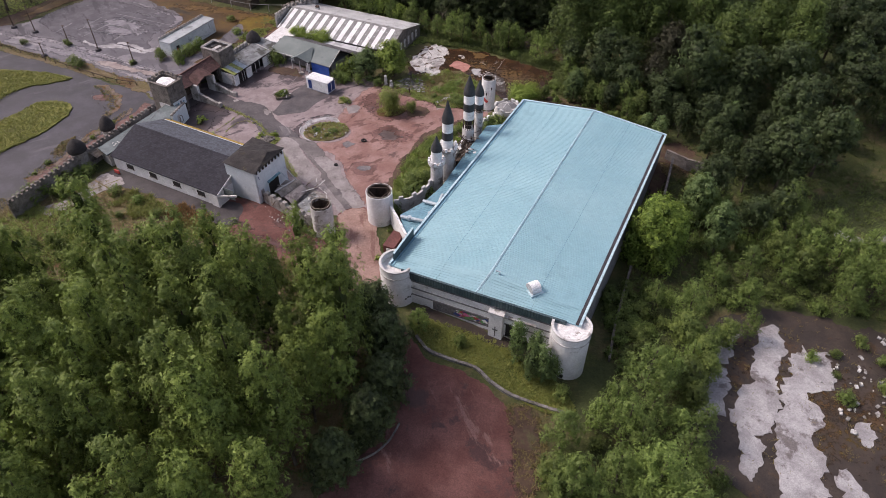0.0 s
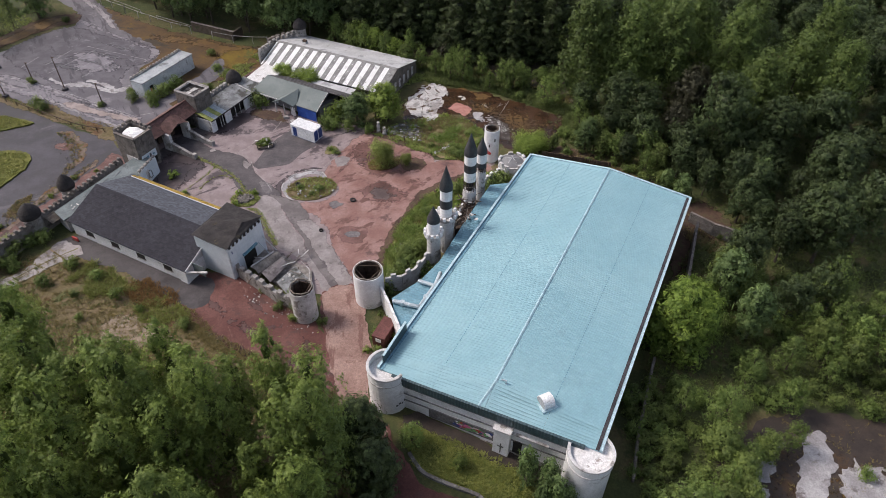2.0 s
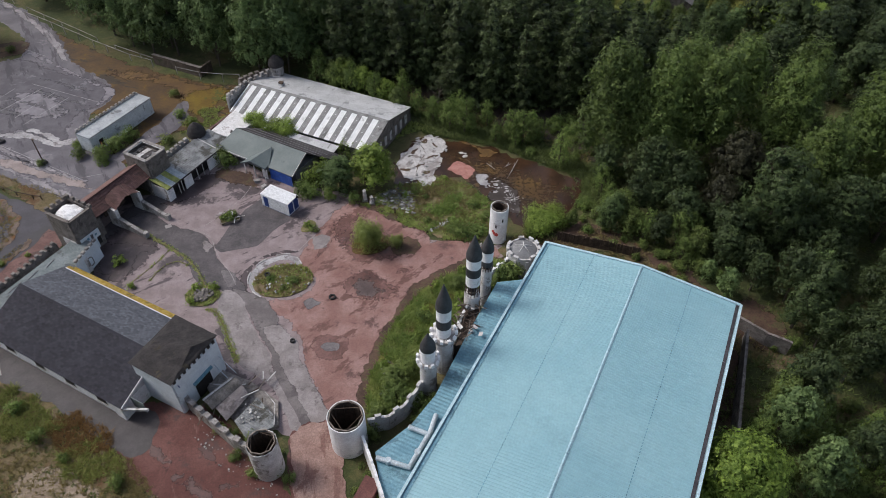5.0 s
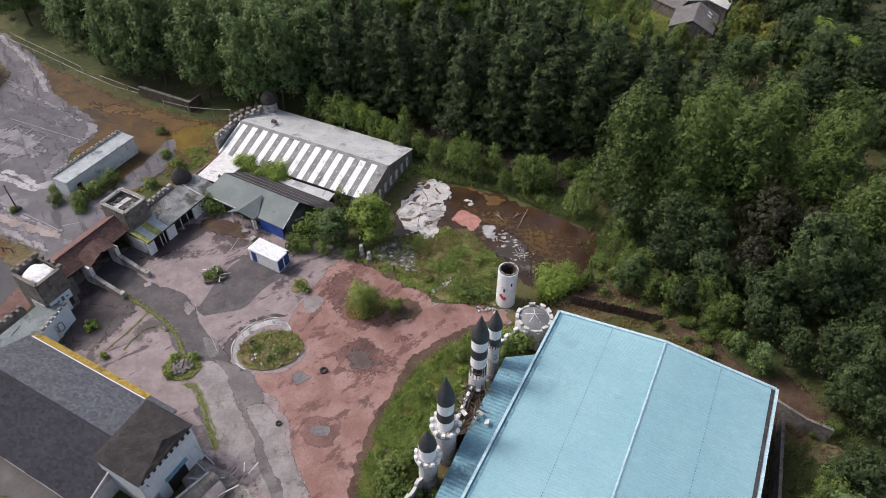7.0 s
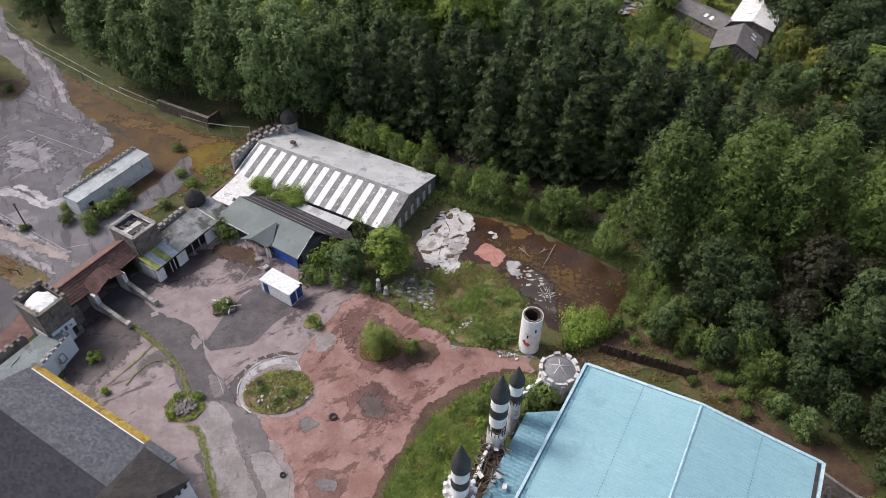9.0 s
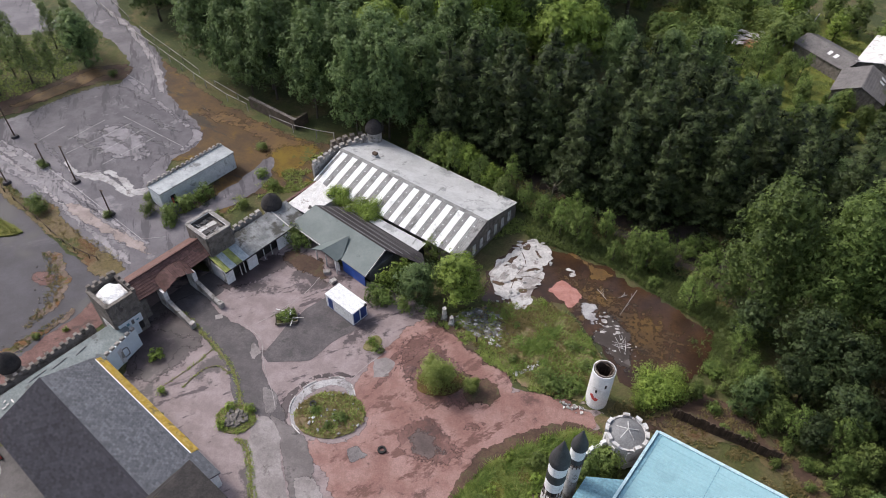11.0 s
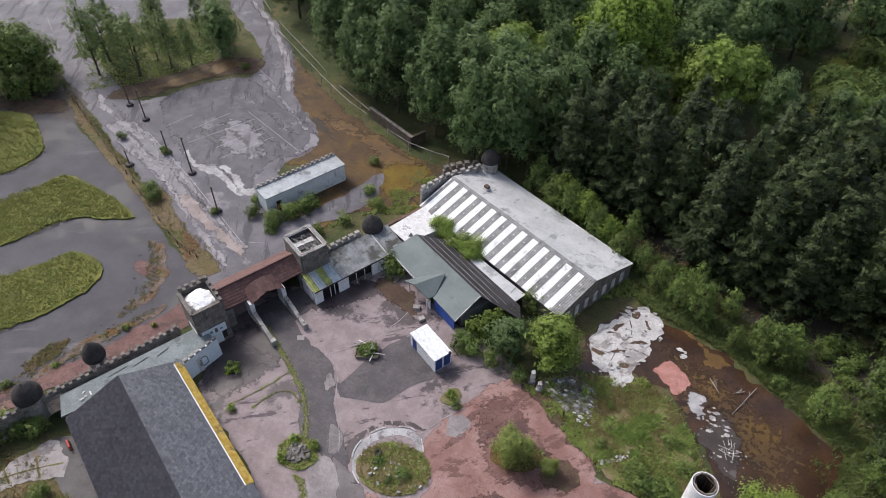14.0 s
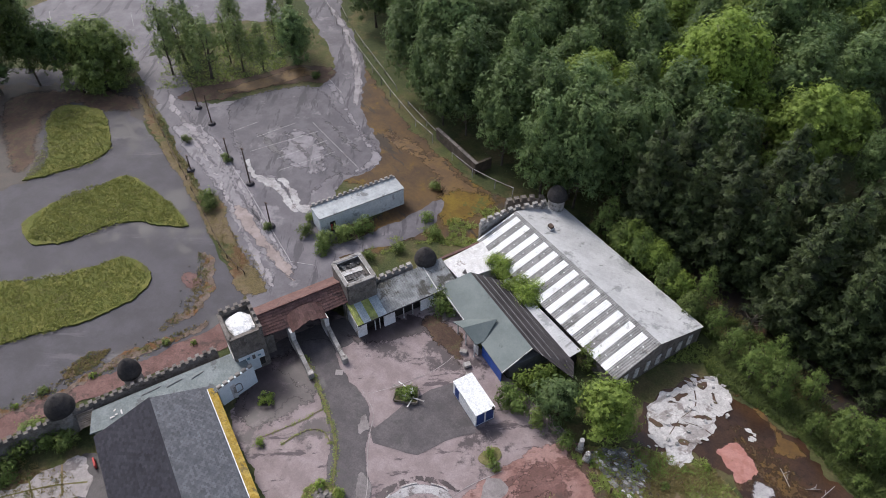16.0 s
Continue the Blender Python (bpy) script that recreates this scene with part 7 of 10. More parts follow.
for v in bm.verts:
    w = 1 + 0.34 * noise.noise(v.co * 1.3 + Vector((4, 1, 0))) + 0.12 * noise.noise(v.co * 4.0)
    v.co = Vector((max(-1.0, min(1.0, v.co.x * 1.15)) * 1.95, max(-1.0, min(1.0, v.co.y * 1.15)) * 1.5, max(v.co.z, -0.2) * 0.75)) * w
    v.co = Vector((max(0.35, min(4.45, v.co.x + 2.4)), max(0.35, min(3.55, v.co.y + 1.95)), v.co.z + 6.5))
part("foam_mound", bm, M["foam"], gl, "heap of white sprayed foam")
for k in range(5):
    part("merlon", box(B(), -0.25 + k * 1.2, 0.35 + k * 1.2, 3.7, 4.1, 7.3, 7.85), M["brick"], gl)
    if k < 4:
        part("merlon", box(B(), -0.3, 0.15, 0.1 + k * 1.0, 0.65 + k * 1.0, 7.3, 7.85), M["brick"], gl)
part("white_panel", box(B(), 4.97, 5.05, 0.2, 3.5, 2.1, 3.5), M["white_blue"], gl, "white rendered panel with graffiti")
part("white_panel", box(B(), 4.97, 5.06, 0.9, 2.7, 0.2, 2.1), M["white_blue"], gl)
for y in (0.25, 2.75):
    part("window", box(B(), 4.97, 5.02, y, y + 0.6, 0.7, 2.05), M["dark"], gl, "dark broken window")
for k in range(4):
    part("graffiti", box(B(), 5.05, 5.06, 0.5 + k * 0.7, 0.9 + k * 0.7, 2.4 + 0.2 * (k % 2), 2.9 + 0.15 * (k % 3)), M["blue_lean" if k % 2 else "paint_grey"], gl, "small painted tag")
part("white_panel", box(B(), 1.6, 4.4, -0.26, -0.17, 0.4, 3.2), M["white_dirty"], gl, "grimy rendered panel")
gr = square_tower(-51.9, 136.4, 4.9, 4.0, 7.0, "dark brick gate tower with rubble on its open roof")
rng = random.Random(41)
rr = part("roof_rubble", chunks(B(), rng, [(rng.choice((0.7, 1.1, 3.7, 4.1)) + rng.uniform(-0.3, 0.3), rng.uniform(0.6, 3.4)) for _ in range(44)], (0.3, 0.6), 6.3), M["rubble_grey"], gr, "loose brick rubble")
rr["kind"] = "stuff"
part("roof_sheet", slab3(B(), [(1.5, 0.6, 6.45), (2.4, 0.6, 6.45), (2.6, 3.4, 6.45), (1.7, 3.4, 6.45)], 0.05), M["white_dirty"], gr)
part("roof_sheet", slab3(B(), [(2.5, 0.5, 6.4), (3.3, 0.5, 6.4), (3.4, 3.4, 6.4), (2.7, 3.4, 6.4)], 0.05), M["dark_sheet"], gr)
bm = B()
for p, q in zip([(0.3, 0.3), (4.6, 0.3), (4.6, 3.7), (0.3, 3.7)], [(4.6, 0.3), (4.6, 3.7), (0.3, 3.7), (0.3, 0.3)]):
    beam(bm, (*p, 7.0), (*q, 7.0), 0.12)
part("inner_rail", bm, M["white_dirty"], gr)

# tiled roof between the gate towers
gate = thing("gatehouse_roof", "red-brown tiled gatehouse roof over the entrance", "building", -54.0, 123.6, 0, GA)
GLN = 13.4   # along local x; local y to the north-west
ze, zr, wf, wb = 3.9, 5.7, 2.3, 3.1
row_n = 7
for s in range(row_n):
    f0, f1 = s / row_n, (s + 1) / row_n + 0.02
    y0, y1 = -0.6 + wf * f0, -0.6 + wf * f1
    z0, z1 = ze + (zr - ze) * f0 + 0.07, ze + (zr - ze) * f1
    n = 24
    for k in range(n):
        x0 = GLN * k / n
        sag = -0.25 * math.sin(math.pi * (k + 0.5) / n)
        if 0.36 < k / n < 0.62 and s < 2:
            continue
        bm = slab3(B(), [(x0, y0, z0 + sag), (x0 + GLN / n - 0.02, y0, z0 + sag), (x0 + GLN / n - 0.02, y1, z1 + sag), (x0, y1, z1 + sag)], 0.07)
        part("tile", bm, M["tile"], gate)
bm = slab3(B(), [(0, wf - 0.55, zr), (GLN, wf - 0.55, zr), (GLN, wf + wb - 0.6, ze), (0, wf + wb - 0.6, ze)], 0.12)
part("rear_slope", bm, M["tile"], gate)
part("ridge", beam(B(), (0, wf - 0.58, zr + 0.02), (GLN, wf - 0.58, zr + 0.02), 0.25, 0.12), M["tile"], gate)
# raised porch roof over the arch
rng_t = random.Random(17)
for s in range(4):
    for k in range(9):
        x0 = 3.7 + 0.55 * k
        rise_t = [1.0 * math.sin(math.pi * e / 9) ** 0.8 for e in (k, k + 1)]
        y0 = -1.5 + s * 0.5 - (rng_t.uniform(0.0, 0.3) if s == 0 else 0.0)
        y1, z0 = -0.95 + s * 0.5, 3.55 + s * 0.22 + rng_t.uniform(-0.03, 0.03)
        bm = slab3(B(), [(x0, y0, z0 + rise_t[0]), (x0 + 0.53, y0, z0 + rise_t[1]), (x0 + 0.53, y1, z0 + 0.28 + rise_t[1]), (x0, y1, z0 + 0.28 + rise_t[0])], 0.06)
        part("tile", bm, M["tile"], gate)
part("soffit", slab3(B(), [(0, -0.5, 3.75), (GLN, -0.5, 3.75), (GLN, 4.6, 3.75), (0, 4.6, 3.75)], 0.1), M["dark"], gate)
part("rear_wall", box(B(), 0, GLN, 4.2, 4.45, 0, 3.7), M["brick"], gate)
for x in (3.4, 8.2):
    part("pier", box(B(), x, x + 0.6, -1.6, 0.4, 0, 3.6), M["white_dirty"], gate, "white rendered arch pier")
    part("ramp_wall", slab3(B(), [(x + 0.05, -1.6, 1.9), (x + 0.05, -6.6, 0.7), (x + 0.6, -6.6, 0.7), (x + 0.6, -1.6, 1.9)], 1.9), M["stone"], gate, "sloping flank wall of grey stone")
    part("ramp_end", box(B(), x - 0.05, x + 0.7, -7.1, -6.4, 0, 1.0), M["stone"], gate)
part("pier", box(B(), 0.3, 1.4, -0.5, 0.2, 0, 3.4), M["brick"], gate)
part("pier", box(B(), 11.6, 13.2, -0.5, 0.2, 0, 3.4), M["brick"], gate)
part("gate_leaf", box(B(), 4.0, 8.2, 2.6, 2.75, 0, 3.2), M["wood_dark"], gate, "dark boarded gates")

# ---- west range: wall, flat roof, domed turrets ----
merlon_wall("castle_wall", [(-72.5, 88.0), (-68.9, 95.6), (-66.6, 100.4), (-63.3, 107.2), (-59.6, 114.6), (-57.6, 119.0)], 3.3, 0.45, "grey castle wall with rows of small merlons", mat="old_wall", mer=0.5, gap=0.42, mh=0.45)
wr = thing("west_range", "low flat-roofed range behind the castle wall", "building", -63.0, 106.0, 0, GA)
part("roof_deck", slab3(B(), [(-1.6, -0.1, 3.0), (16.6, -0.1, 3.0), (17.0, -3.7, 2.9), (12.2, -4.9, 2.9), (9.6, -4.6, 2.9), (2.2, -3.6, 2.95), (-2.4, -3.2, 2.95)], 0.25), M["flat_roof"], wr, "grey-green felt flat roof")
part("wall", beam(B(), (12.3, -4.95, 1.7), (17.2, -3.7, 1.7), 0.3, 3.6), M["white_blue"], wr, "white wall with an arch outline")
part("wall", prism(B(), [(-1.4, -0.2), (14.4, -0.2), (14.4, -4.8), (-2, -3)], 0, 2.7), M["white_dirty"], wr)
for k in range(6):
    part("parapet_stone", box(B(), -0.28, 0.28, -0.2, 0.2, 3.5, 3.85, pose(12.6 + k * 0.85, -4.88 + k * 0.217, 0, 0, 0, 14.3)), M["stone"], wr)
bm = B()
ring = [(-0.55, 0.7), (-0.55, 1.7)] + [(-0.55 * math.cos(math.pi * i / 8), 1.7 + 0.55 * math.sin(math.pi * i / 8)) for i in range(1, 8)] + [(0.55, 1.7), (0.55, 0.7)]
for (ua, va), (ub, vb) in zip(ring, ring[1:] + ring[:1]):
    beam(bm, (14.6 + ua * 0.97 + 0.06, -4.54 + ua * 0.25, va), (14.6 + ub * 0.97 + 0.06, -4.54 + ub * 0.25, vb), 0.12)
part("arch_outline", bm, M["grey_wall"], wr, "dark painted arch outline")
rng = random.Random(8)
for k in range(6):
    l = rng.uniform(0.15, 0.42)
    part("loose_board", box(B(), -l, l, -0.09, 0.09, 0, 0.04, pose(rng.uniform(0.0, 3.2), rng.uniform(-2.6, -1.4), 3.04 + k * 0.012, 0, 0, rng.uniform(0, 180))), M["white_dirty"], wr, "loose white board")
for k in range(3):
    part("loose_bar", beam(B(), (4 + 3 * k, -0.9 - 0.3 * k, 3.05), (6.4 + 2.6 * k, -0.7 - 0.2 * k, 3.05), 0.07), M["grey_wall"], wr)


def dome_turret(x, y, r, z, label, h=2.4, flat=1.0):
    d = thing("domed_turret", label, "turret", x, y, 0)
    part("drum", lathe(B(), [(r * 0.86, -0.2), (r * 0.86, z)], 22), M["stone"], d)
    prof = [(r * 0.8, z - 0.15), (r * 1.04, z), (r * 1.06, z + 0.2 * h), (r * 0.92, z + 0.48 * h), (r * 0.6, z + 0.76 * h), (r * 0.25, z + 0.94 * h), (0.03, z + h)]
    part("dome", lathe(B(), prof, 24), M["thatch"], d, "dark rounded dome roof")
    part("cap", lathe(B(), [(r * 0.16, z + 0.95 * h), (r * 0.12, z + h * 1.0), (0.02, z + h * 1.03)], 12), M["thatch"], d)
    return d


dome_turret(-63.9, 110.6, 1.32, 3.4, "round turret with a dark domed roof above the wall", 2.6)
dome_turret(-66.4, 102.6, 1.6, 3.8, "stone turret with a dark domed roof", 2.4)
dome_turret(-43.4, 146.6, 1.55, 3.6, "round turret with a dark domed roof", 2.4)
dome_turret(-32.6, 167.6, 1.5, 5.4, "round turret with a dark domed roof at the shed corner", 2.2)
rack = thing("slatted_panel", "weathered slatted panel leaning beside the turret", "panel", -63.6, 103.6, 2.6, 62)
for k in range(9):
    part("slat", box(B(), -0.9, 0.9, -0.95 + k * 0.22, -0.83 + k * 0.22, 0, 0.06, pose(0, 0, 0, 18, 0, 0)), M["wood"], rack)
for s in (-0.95, 0.9):
    part("side_rail", box(B(), s, s + 0.1, -1.0, 1.0, -0.04, 0.08, pose(0, 0, 0, 18, 0, 0)), M["wood"], rack)

# ---- north range with mossy sheets ----
nr = thing("north_range", "low range with mossy corrugated roof and white bays", "building", -46.4, 133.0, 0, GA)
NRL = 15.6
xs = [0, 0.9, 2.0, 3.1, 4.4, 7.4, 10.4, 12.4, NRL]
for k, (x0, x1) in enumerate(zip(xs, xs[1:])):
    mat = ("corr_moss", "corr_blue", "corr_moss", "corr_blue", "corr_grey", "corr_grey", "corr_grey", "corr_grey")[k]
    part("roof_sheet", slab3(B(), [(x0, -1.9, 2.75), (x1 - 0.02, -1.9, 2.75), (x1 - 0.02, 2.9, 3.7), (x0, 2.9, 3.7)], 0.1), M[mat], nr)
part("roof_joint", beam(B(), (12.4, -1.9, 2.83), (12.4, 2.9, 3.78), 0.14, 0.1), M["white_dirty"], nr)
part("fascia", box(B(), 0, NRL, -1.95, -1.85, 2.5, 2.72), M["gutter"], nr)
part("rear_wall", box(B(), 0, NRL, 2.6, 2.9, 0, 3.5), M["white_dirty"], nr)
for x0, x1 in ((0.0, 1.3), (3.9, 5.6), (9.6, 12.2)):
    part("bay", box(B(), x0, x1, -1.75, -1.5, 0, 2.5), M["white"], nr, "white boarded bay")
part("end_wall", box(B(), -0.02, 0.16, -1.5, 2.6, 0, 2.6), M["white_dirty"], nr)
# solid block, coloured as the unlit depth behind the bays
part("interior", box(B(), 0.2, NRL, -0.9, 2.5, 0, 2.5), M["dark"], nr, "near-black block standing in for the open front's shade")
for x in (2.5, 3.2, 6.9, 8.3):
    part("post", box(B(), x, x + 0.12, -1.7, -1.58, 0, 2.5), M["white_dirty"], nr)
merlon_wall("castle_wall", [(-48.3, 136.9), (-44.4, 144.6)], 3.9, 0.5, "short castle wall with rounded merlons", mat="stone", mer=0.7, gap=0.35, mh=0.5)

# ---- flat white roof piece ----
fw = thing("link_building", "small building with a patched white flat roof", "building", -39.0, 150.6, 0, GA)
part("roof_deck", slab3(B(), [(-3.4, 0.9, 3.2), (3.9, 1.6, 3.2), (3.2, -4.0, 3.0), (-3.0, -3.4, 3.0)], 0.2), M["cap"], fw, "patched white flat roof")
part("wall", prism(B(), [(-3.2, 0.7), (3.7, 1.4), (3.0, -3.8), (-2.8, -3.2)], 0, 2.9), M["white_dirty"], fw)
part("torn_sheet", slab3(B(), [(1.6, -3.2, 3.9), (3.0, -2.0, 3.3), (2.9, -3.9, 3.2)], 0.05), M["dark_sheet"], fw, "torn dark roofing sheet")
part("torn_sheet", slab3(B(), [(-2.2, -2.6, 3.3), (-1.4, -2.2, 3.4), (-1.6, -3.2, 3.3)], 0.05), M["dark_sheet"], fw)
part("red_edge", box(B(), -3.5, 3.9, 1.6, 2.0, 2.7, 3.0), M["tile"], fw)

# ---- green-roofed building ----
gb = thing("pavilion", "pavilion with green-grey felt roof, porch and dark sheet rear slope", "building", -39.4, 144.2, 0, -29.8)
GBL = 16.8   # along the front eave
part("front_slope", slab3(B(), [(0, 0, 2.6), (GBL, 0, 2.6), (GBL - 0.3, 4.6, 4.5), (1.2, 4.2, 4.5)], 0.14), M["green_roof"], gb)
part("rear_slope", slab3(B(), [(1.2, 4.21, 4.5), (GBL - 0.3, 4.61, 4.5), (GBL + 5.0, 7.4, 2.7), (GBL + 3, 9.0, 2.6), (3.6, 8.6, 2.6)], 0.14), M["dark_sheet"], gb, "dark ribbed sheet roof")
for k in range(4):
    f = 0.12 + k * 0.24
    part("roof_batten", beam(B(), (1.2 + (3.6 - 1.2) * f, 4.2 + 4.4 * f, 4.54 - 1.9 * f), (GBL + 1.0 + 2.0 * f, 4.7 + 4.0 * f, 4.54 - 1.9 * f), 0.08, 0.06), M["grey_wall"], gb)
part("porch_slope", slab3(B(), [(6.6, -1.5, 2.6), (8.9, -1.3, 3.7), (10.2, 3.2, 4.4), (7.4, 0.5, 2.86)], 0.12), M["green_roof"], gb)
part("porch_slope", slab3(B(), [(8.91, -1.3, 3.7), (11.4, -0.7, 2.62), (11.6, 0.4, 2.8), (10.21, 3.2, 4.4)], 0.12), M["green_roof"], gb)
part("eave_board", box(B(), 0, 7, -0.08, 0.02, 2.35, 2.62), M["white_dirty"], gb)
part("wall", prism(B(), [(1.0, 1.4), (GBL - 0.4, 1.4), (GBL - 0.2, 7.4), (3.2, 7.6)], 0, 2.4), M["grey_wall"], gb)
for x0, x1 in ((2.2, 3.0), (4.8, 5.6)):
    part("window", box(B(), x0, x1, 1.3, 1.42, 0.6, 2.0), M["white"], gb, "white boarded window")
part("blue_board", box(B(), 11.6, 16.4, 0.2, 0.32, 0.0, 2.3), M["blue"], gb, "royal blue boarded front")
part("blue_board", box(B(), 10.4, 11.5, -0.4, -0.3, 0.2, 2.1), M["white_dirty"], gb)
for x in (0.5, 3.8, 6.8, 9.0, 11.3):
    part("post", box(B(), x, x + 0.14, 0.1 if x < 6 else -0.9, 0.24 if x < 6 else -0.76, 0, 2.5), M["white_dirty"], gb)
part("eave_trim", beam(B(), (GBL + 0.02, 0, 2.56), (GBL - 0.28, 4.6, 4.46), 0.1, 0.2), M["white_dirty"], gb)
lt = thing("link_roof", "narrow pale corrugated roof between pavilion and shed", "building", -27.0, 146.0, 0, -24)
part("roof_sheet", slab3(B(), [(-6.5, 0, 2.5), (9.0, -0.3, 2.5), (9.2, 2.1, 2.9), (-6.2, 2.3, 2.9)], 0.1), M["shed_east"], lt)
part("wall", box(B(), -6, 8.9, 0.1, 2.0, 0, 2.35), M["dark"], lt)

# ---- striped shed ----
sh = thing("shed", "large shed with striped rooflight sheets and a pale rear slope", "building", -39.4, 155.1, 0, -24.9)
SL, SW_, S_E, S_R = 30.2, 15.2, 3.0, 5.3
yr = 6.9
ns, pw = 13, SL * 0.0732
strips, x0 = [(0.0, SL * 0.009, 0)], SL * 0.009
for k in range(ns):
    c = SL * 0.0455 + k * pw
    strips += [(x0, c - SL * 0.0185, 1), (c - SL * 0.0185, c + SL * 0.0185, 0)]
    x0 = c + SL * 0.0185
strips.append((x0, SL, 1))
for x0, x1, j in strips:
    part("roof_sheet" if j else "rooflight", slab3(B(), [(x0, -0.3, S_E), (x1 - 0.02, -0.3, S_E), (x1 - 0.02, yr - 0.5, S_R - 0.16), (x0, yr - 0.5, S_R - 0.16)], 0.1), M["shed_dark" if j else "shed_light"], sh)
bmn = B()
for k in range(ns):
    for f in (0.2, 0.5, 0.8):
        x, y, z = SL * 0.0455 + (k + 0.5) * pw, -0.3 + (yr - 0.2) * f, S_E + (S_R - 0.16 - S_E) * f
        box(bmn, x - 0.08, x + 0.08, y - 0.08, y + 0.08, z, z + 0.05)
part("fixing_washer", bmn, M["white"], sh)["kind"] = "stuff"
part("ridge_cap", slab3(B(), [(0, yr - 0.55, S_R - 0.1), (SL, yr - 0.55, S_R - 0.1), (SL, yr, S_R + 0.02), (0, yr, S_R + 0.02)], 0.1), M["shed_dark"], sh)
part("rear_slope", slab3(B(), [(0, yr + 0.01, S_R), (SL, yr + 0.01, S_R), (SL, SW_ + 0.3, S_E), (0, SW_ + 0.3, S_E)], 0.1), M["shed_east"], sh, "pale grey sheet roof")
for x in (0.2, SL - 0.2):
    bm = B()
    prism(bm, [(x - 0.12, 0), (x + 0.12, 0), (x + 0.12, yr), (x - 0.12, yr)], 0, [S_E - 0.12, S_E - 0.12, S_R - 0.12, S_R - 0.12])
    prism(bm, [(x - 0.12, yr), (x + 0.12, yr), (x + 0.12, SW_), (x - 0.12, SW_)], 0, [S_R - 0.12, S_R - 0.12, S_E - 0.12, S_E - 0.12])
    part("gable_wall", bm, M["brick"], sh)
bm = box(B(), 0, SL, 0, 0.25, 0, S_E - 0.15)
box(bm, 0, SL, SW_ - 0.25, SW_, 0, S_E - 0.15)
part("side_wall", bm, M["brick"], sh)
for k in range(7):
    part("gable_board", box(B(), SL - 0.1, SL + 0.04, 1.2 + k * 1.95, 1.9 + k * 1.95, 0.8, 2.6), M["white_dirty"], sh, "pale patch on the end wall")
sv = part("roof_vent", box(B(), 5.0, 6.0, 8.8, 9.6, 4.7, 5.1), M["shed_east"], sh, "small roof ventilator")
part("vent_hood", box(B(), 5.1, 5.9, 8.9, 9.5, 5.1, 5.5), M["rust"], sv)
merlon_wall("castle_wall", [(-39.9, 156.2), (-37.2, 161.8), (-33.4, 166.0)], 5.0, 0.5, "stone castle wall with chunky merlons at the shed end", mat="stone", mer=0.8, gap=0.35, mh=0.6)
merlon_wall("castle_wall", [(-39.6, 164.0), (-37.2, 166.6), (-34.6, 168.2)], 3.6, 0.7, "curved dark rampart with chunky merlons", mat="brick", mer=0.8, gap=0.3, mh=0.7)

# ---- toilet block ----
tb = thing("toilet_block", "pale blue-white flat block with small battlements", "building", -62.4, 145.6, 0, 62.8)
TL, TW = 14.6, 3.2
part("roof_deck", box(B(), -0.2, TL + 0.2, -0.2, TW, 3.2, 3.4), M["flat_pale"], tb, "pale stained flat roof")
bm = B()
for p, q in zip([(0, 0), (TL, 0), (TL, TW), (0, TW)], [(TL, 0), (TL, TW), (0, TW), (0, 0)]):
    beam(bm, (*p, 1.6), (*q, 1.6), 0.25, 3.2)
part("wall", bm, M["block_wall"], tb, "pale blue painted walls")
part("parapet", box(B(), -0.2, TL + 0.2, TW - 0.1, TW + 0.2, 3.0, 3.6), M["stone"], tb)
for k in range(16):
    part("merlon", box(B(), 0.1 + k * 0.92, 0.6 + k * 0.92, TW - 0.1, TW + 0.22, 3.6, 3.95), M["stone"], tb)
part("doorway", box(B(), 1.5, 2.4, -0.16, -0.1, 0, 2.0), M["dark"], tb, "dark doorway")
part("doorway", box(B(), TL + 0.1, TL + 0.16, 1.0, 2.2, 0, 2.1), M["dark"], tb, "dark doorway")
part("red_board", box(B(), 1.55, 1.85, -0.2, -0.15, 0.3, 1.5), M["paint_red"], tb)

# ---- site cabin ----
cb = thing("site_cabin", "white steel site cabin with blue corner panels", "cabin", -29.35, 131.5, 0, -29.4)
CL, CWD, CH = 5.6, 2.65, 2.6
part("body", box(B(), 0, CL, 0, CWD, 0.12, CH - 0.06), M["cabin"], cb)
part("roof", box(B(), -0.05, CL + 0.05, -0.05, CWD + 0.05, CH - 0.06, CH), M["cabin"], cb)
for k in range(9):
    part("roof_rib", box(B(), 0.3 + k * 0.6, 0.5 + k * 0.6, 0.1, CWD - 0.1, CH, CH + 0.012), M["cabin"], cb)
for x in (0.5, 0.98):
    part("blue_panel", box(B(), x, x + 0.45, -0.03, 0.0, 0.25, 2.2), M["navy"], cb, "navy blue side panel")
for y0, y1 in ((0.15, 1.2), (1.45, 2.5)):
    part("blue_panel", box(B(), CL, CL + 0.03, y0, y1, 0.3, 2.35), M["navy"], cb, "navy blue end panel")
part("base_rail", box(B(), 0, CL, 0.0, CWD, 0.0, 0.12), M["navy"], cb)
part("corner_lamp", box(B(), CL - 0.1, CL + 0.2, CWD - 0.4, CWD - 0.1, 2.3, 2.65), M["tyre"], cb, "small dark lamp on the corner")

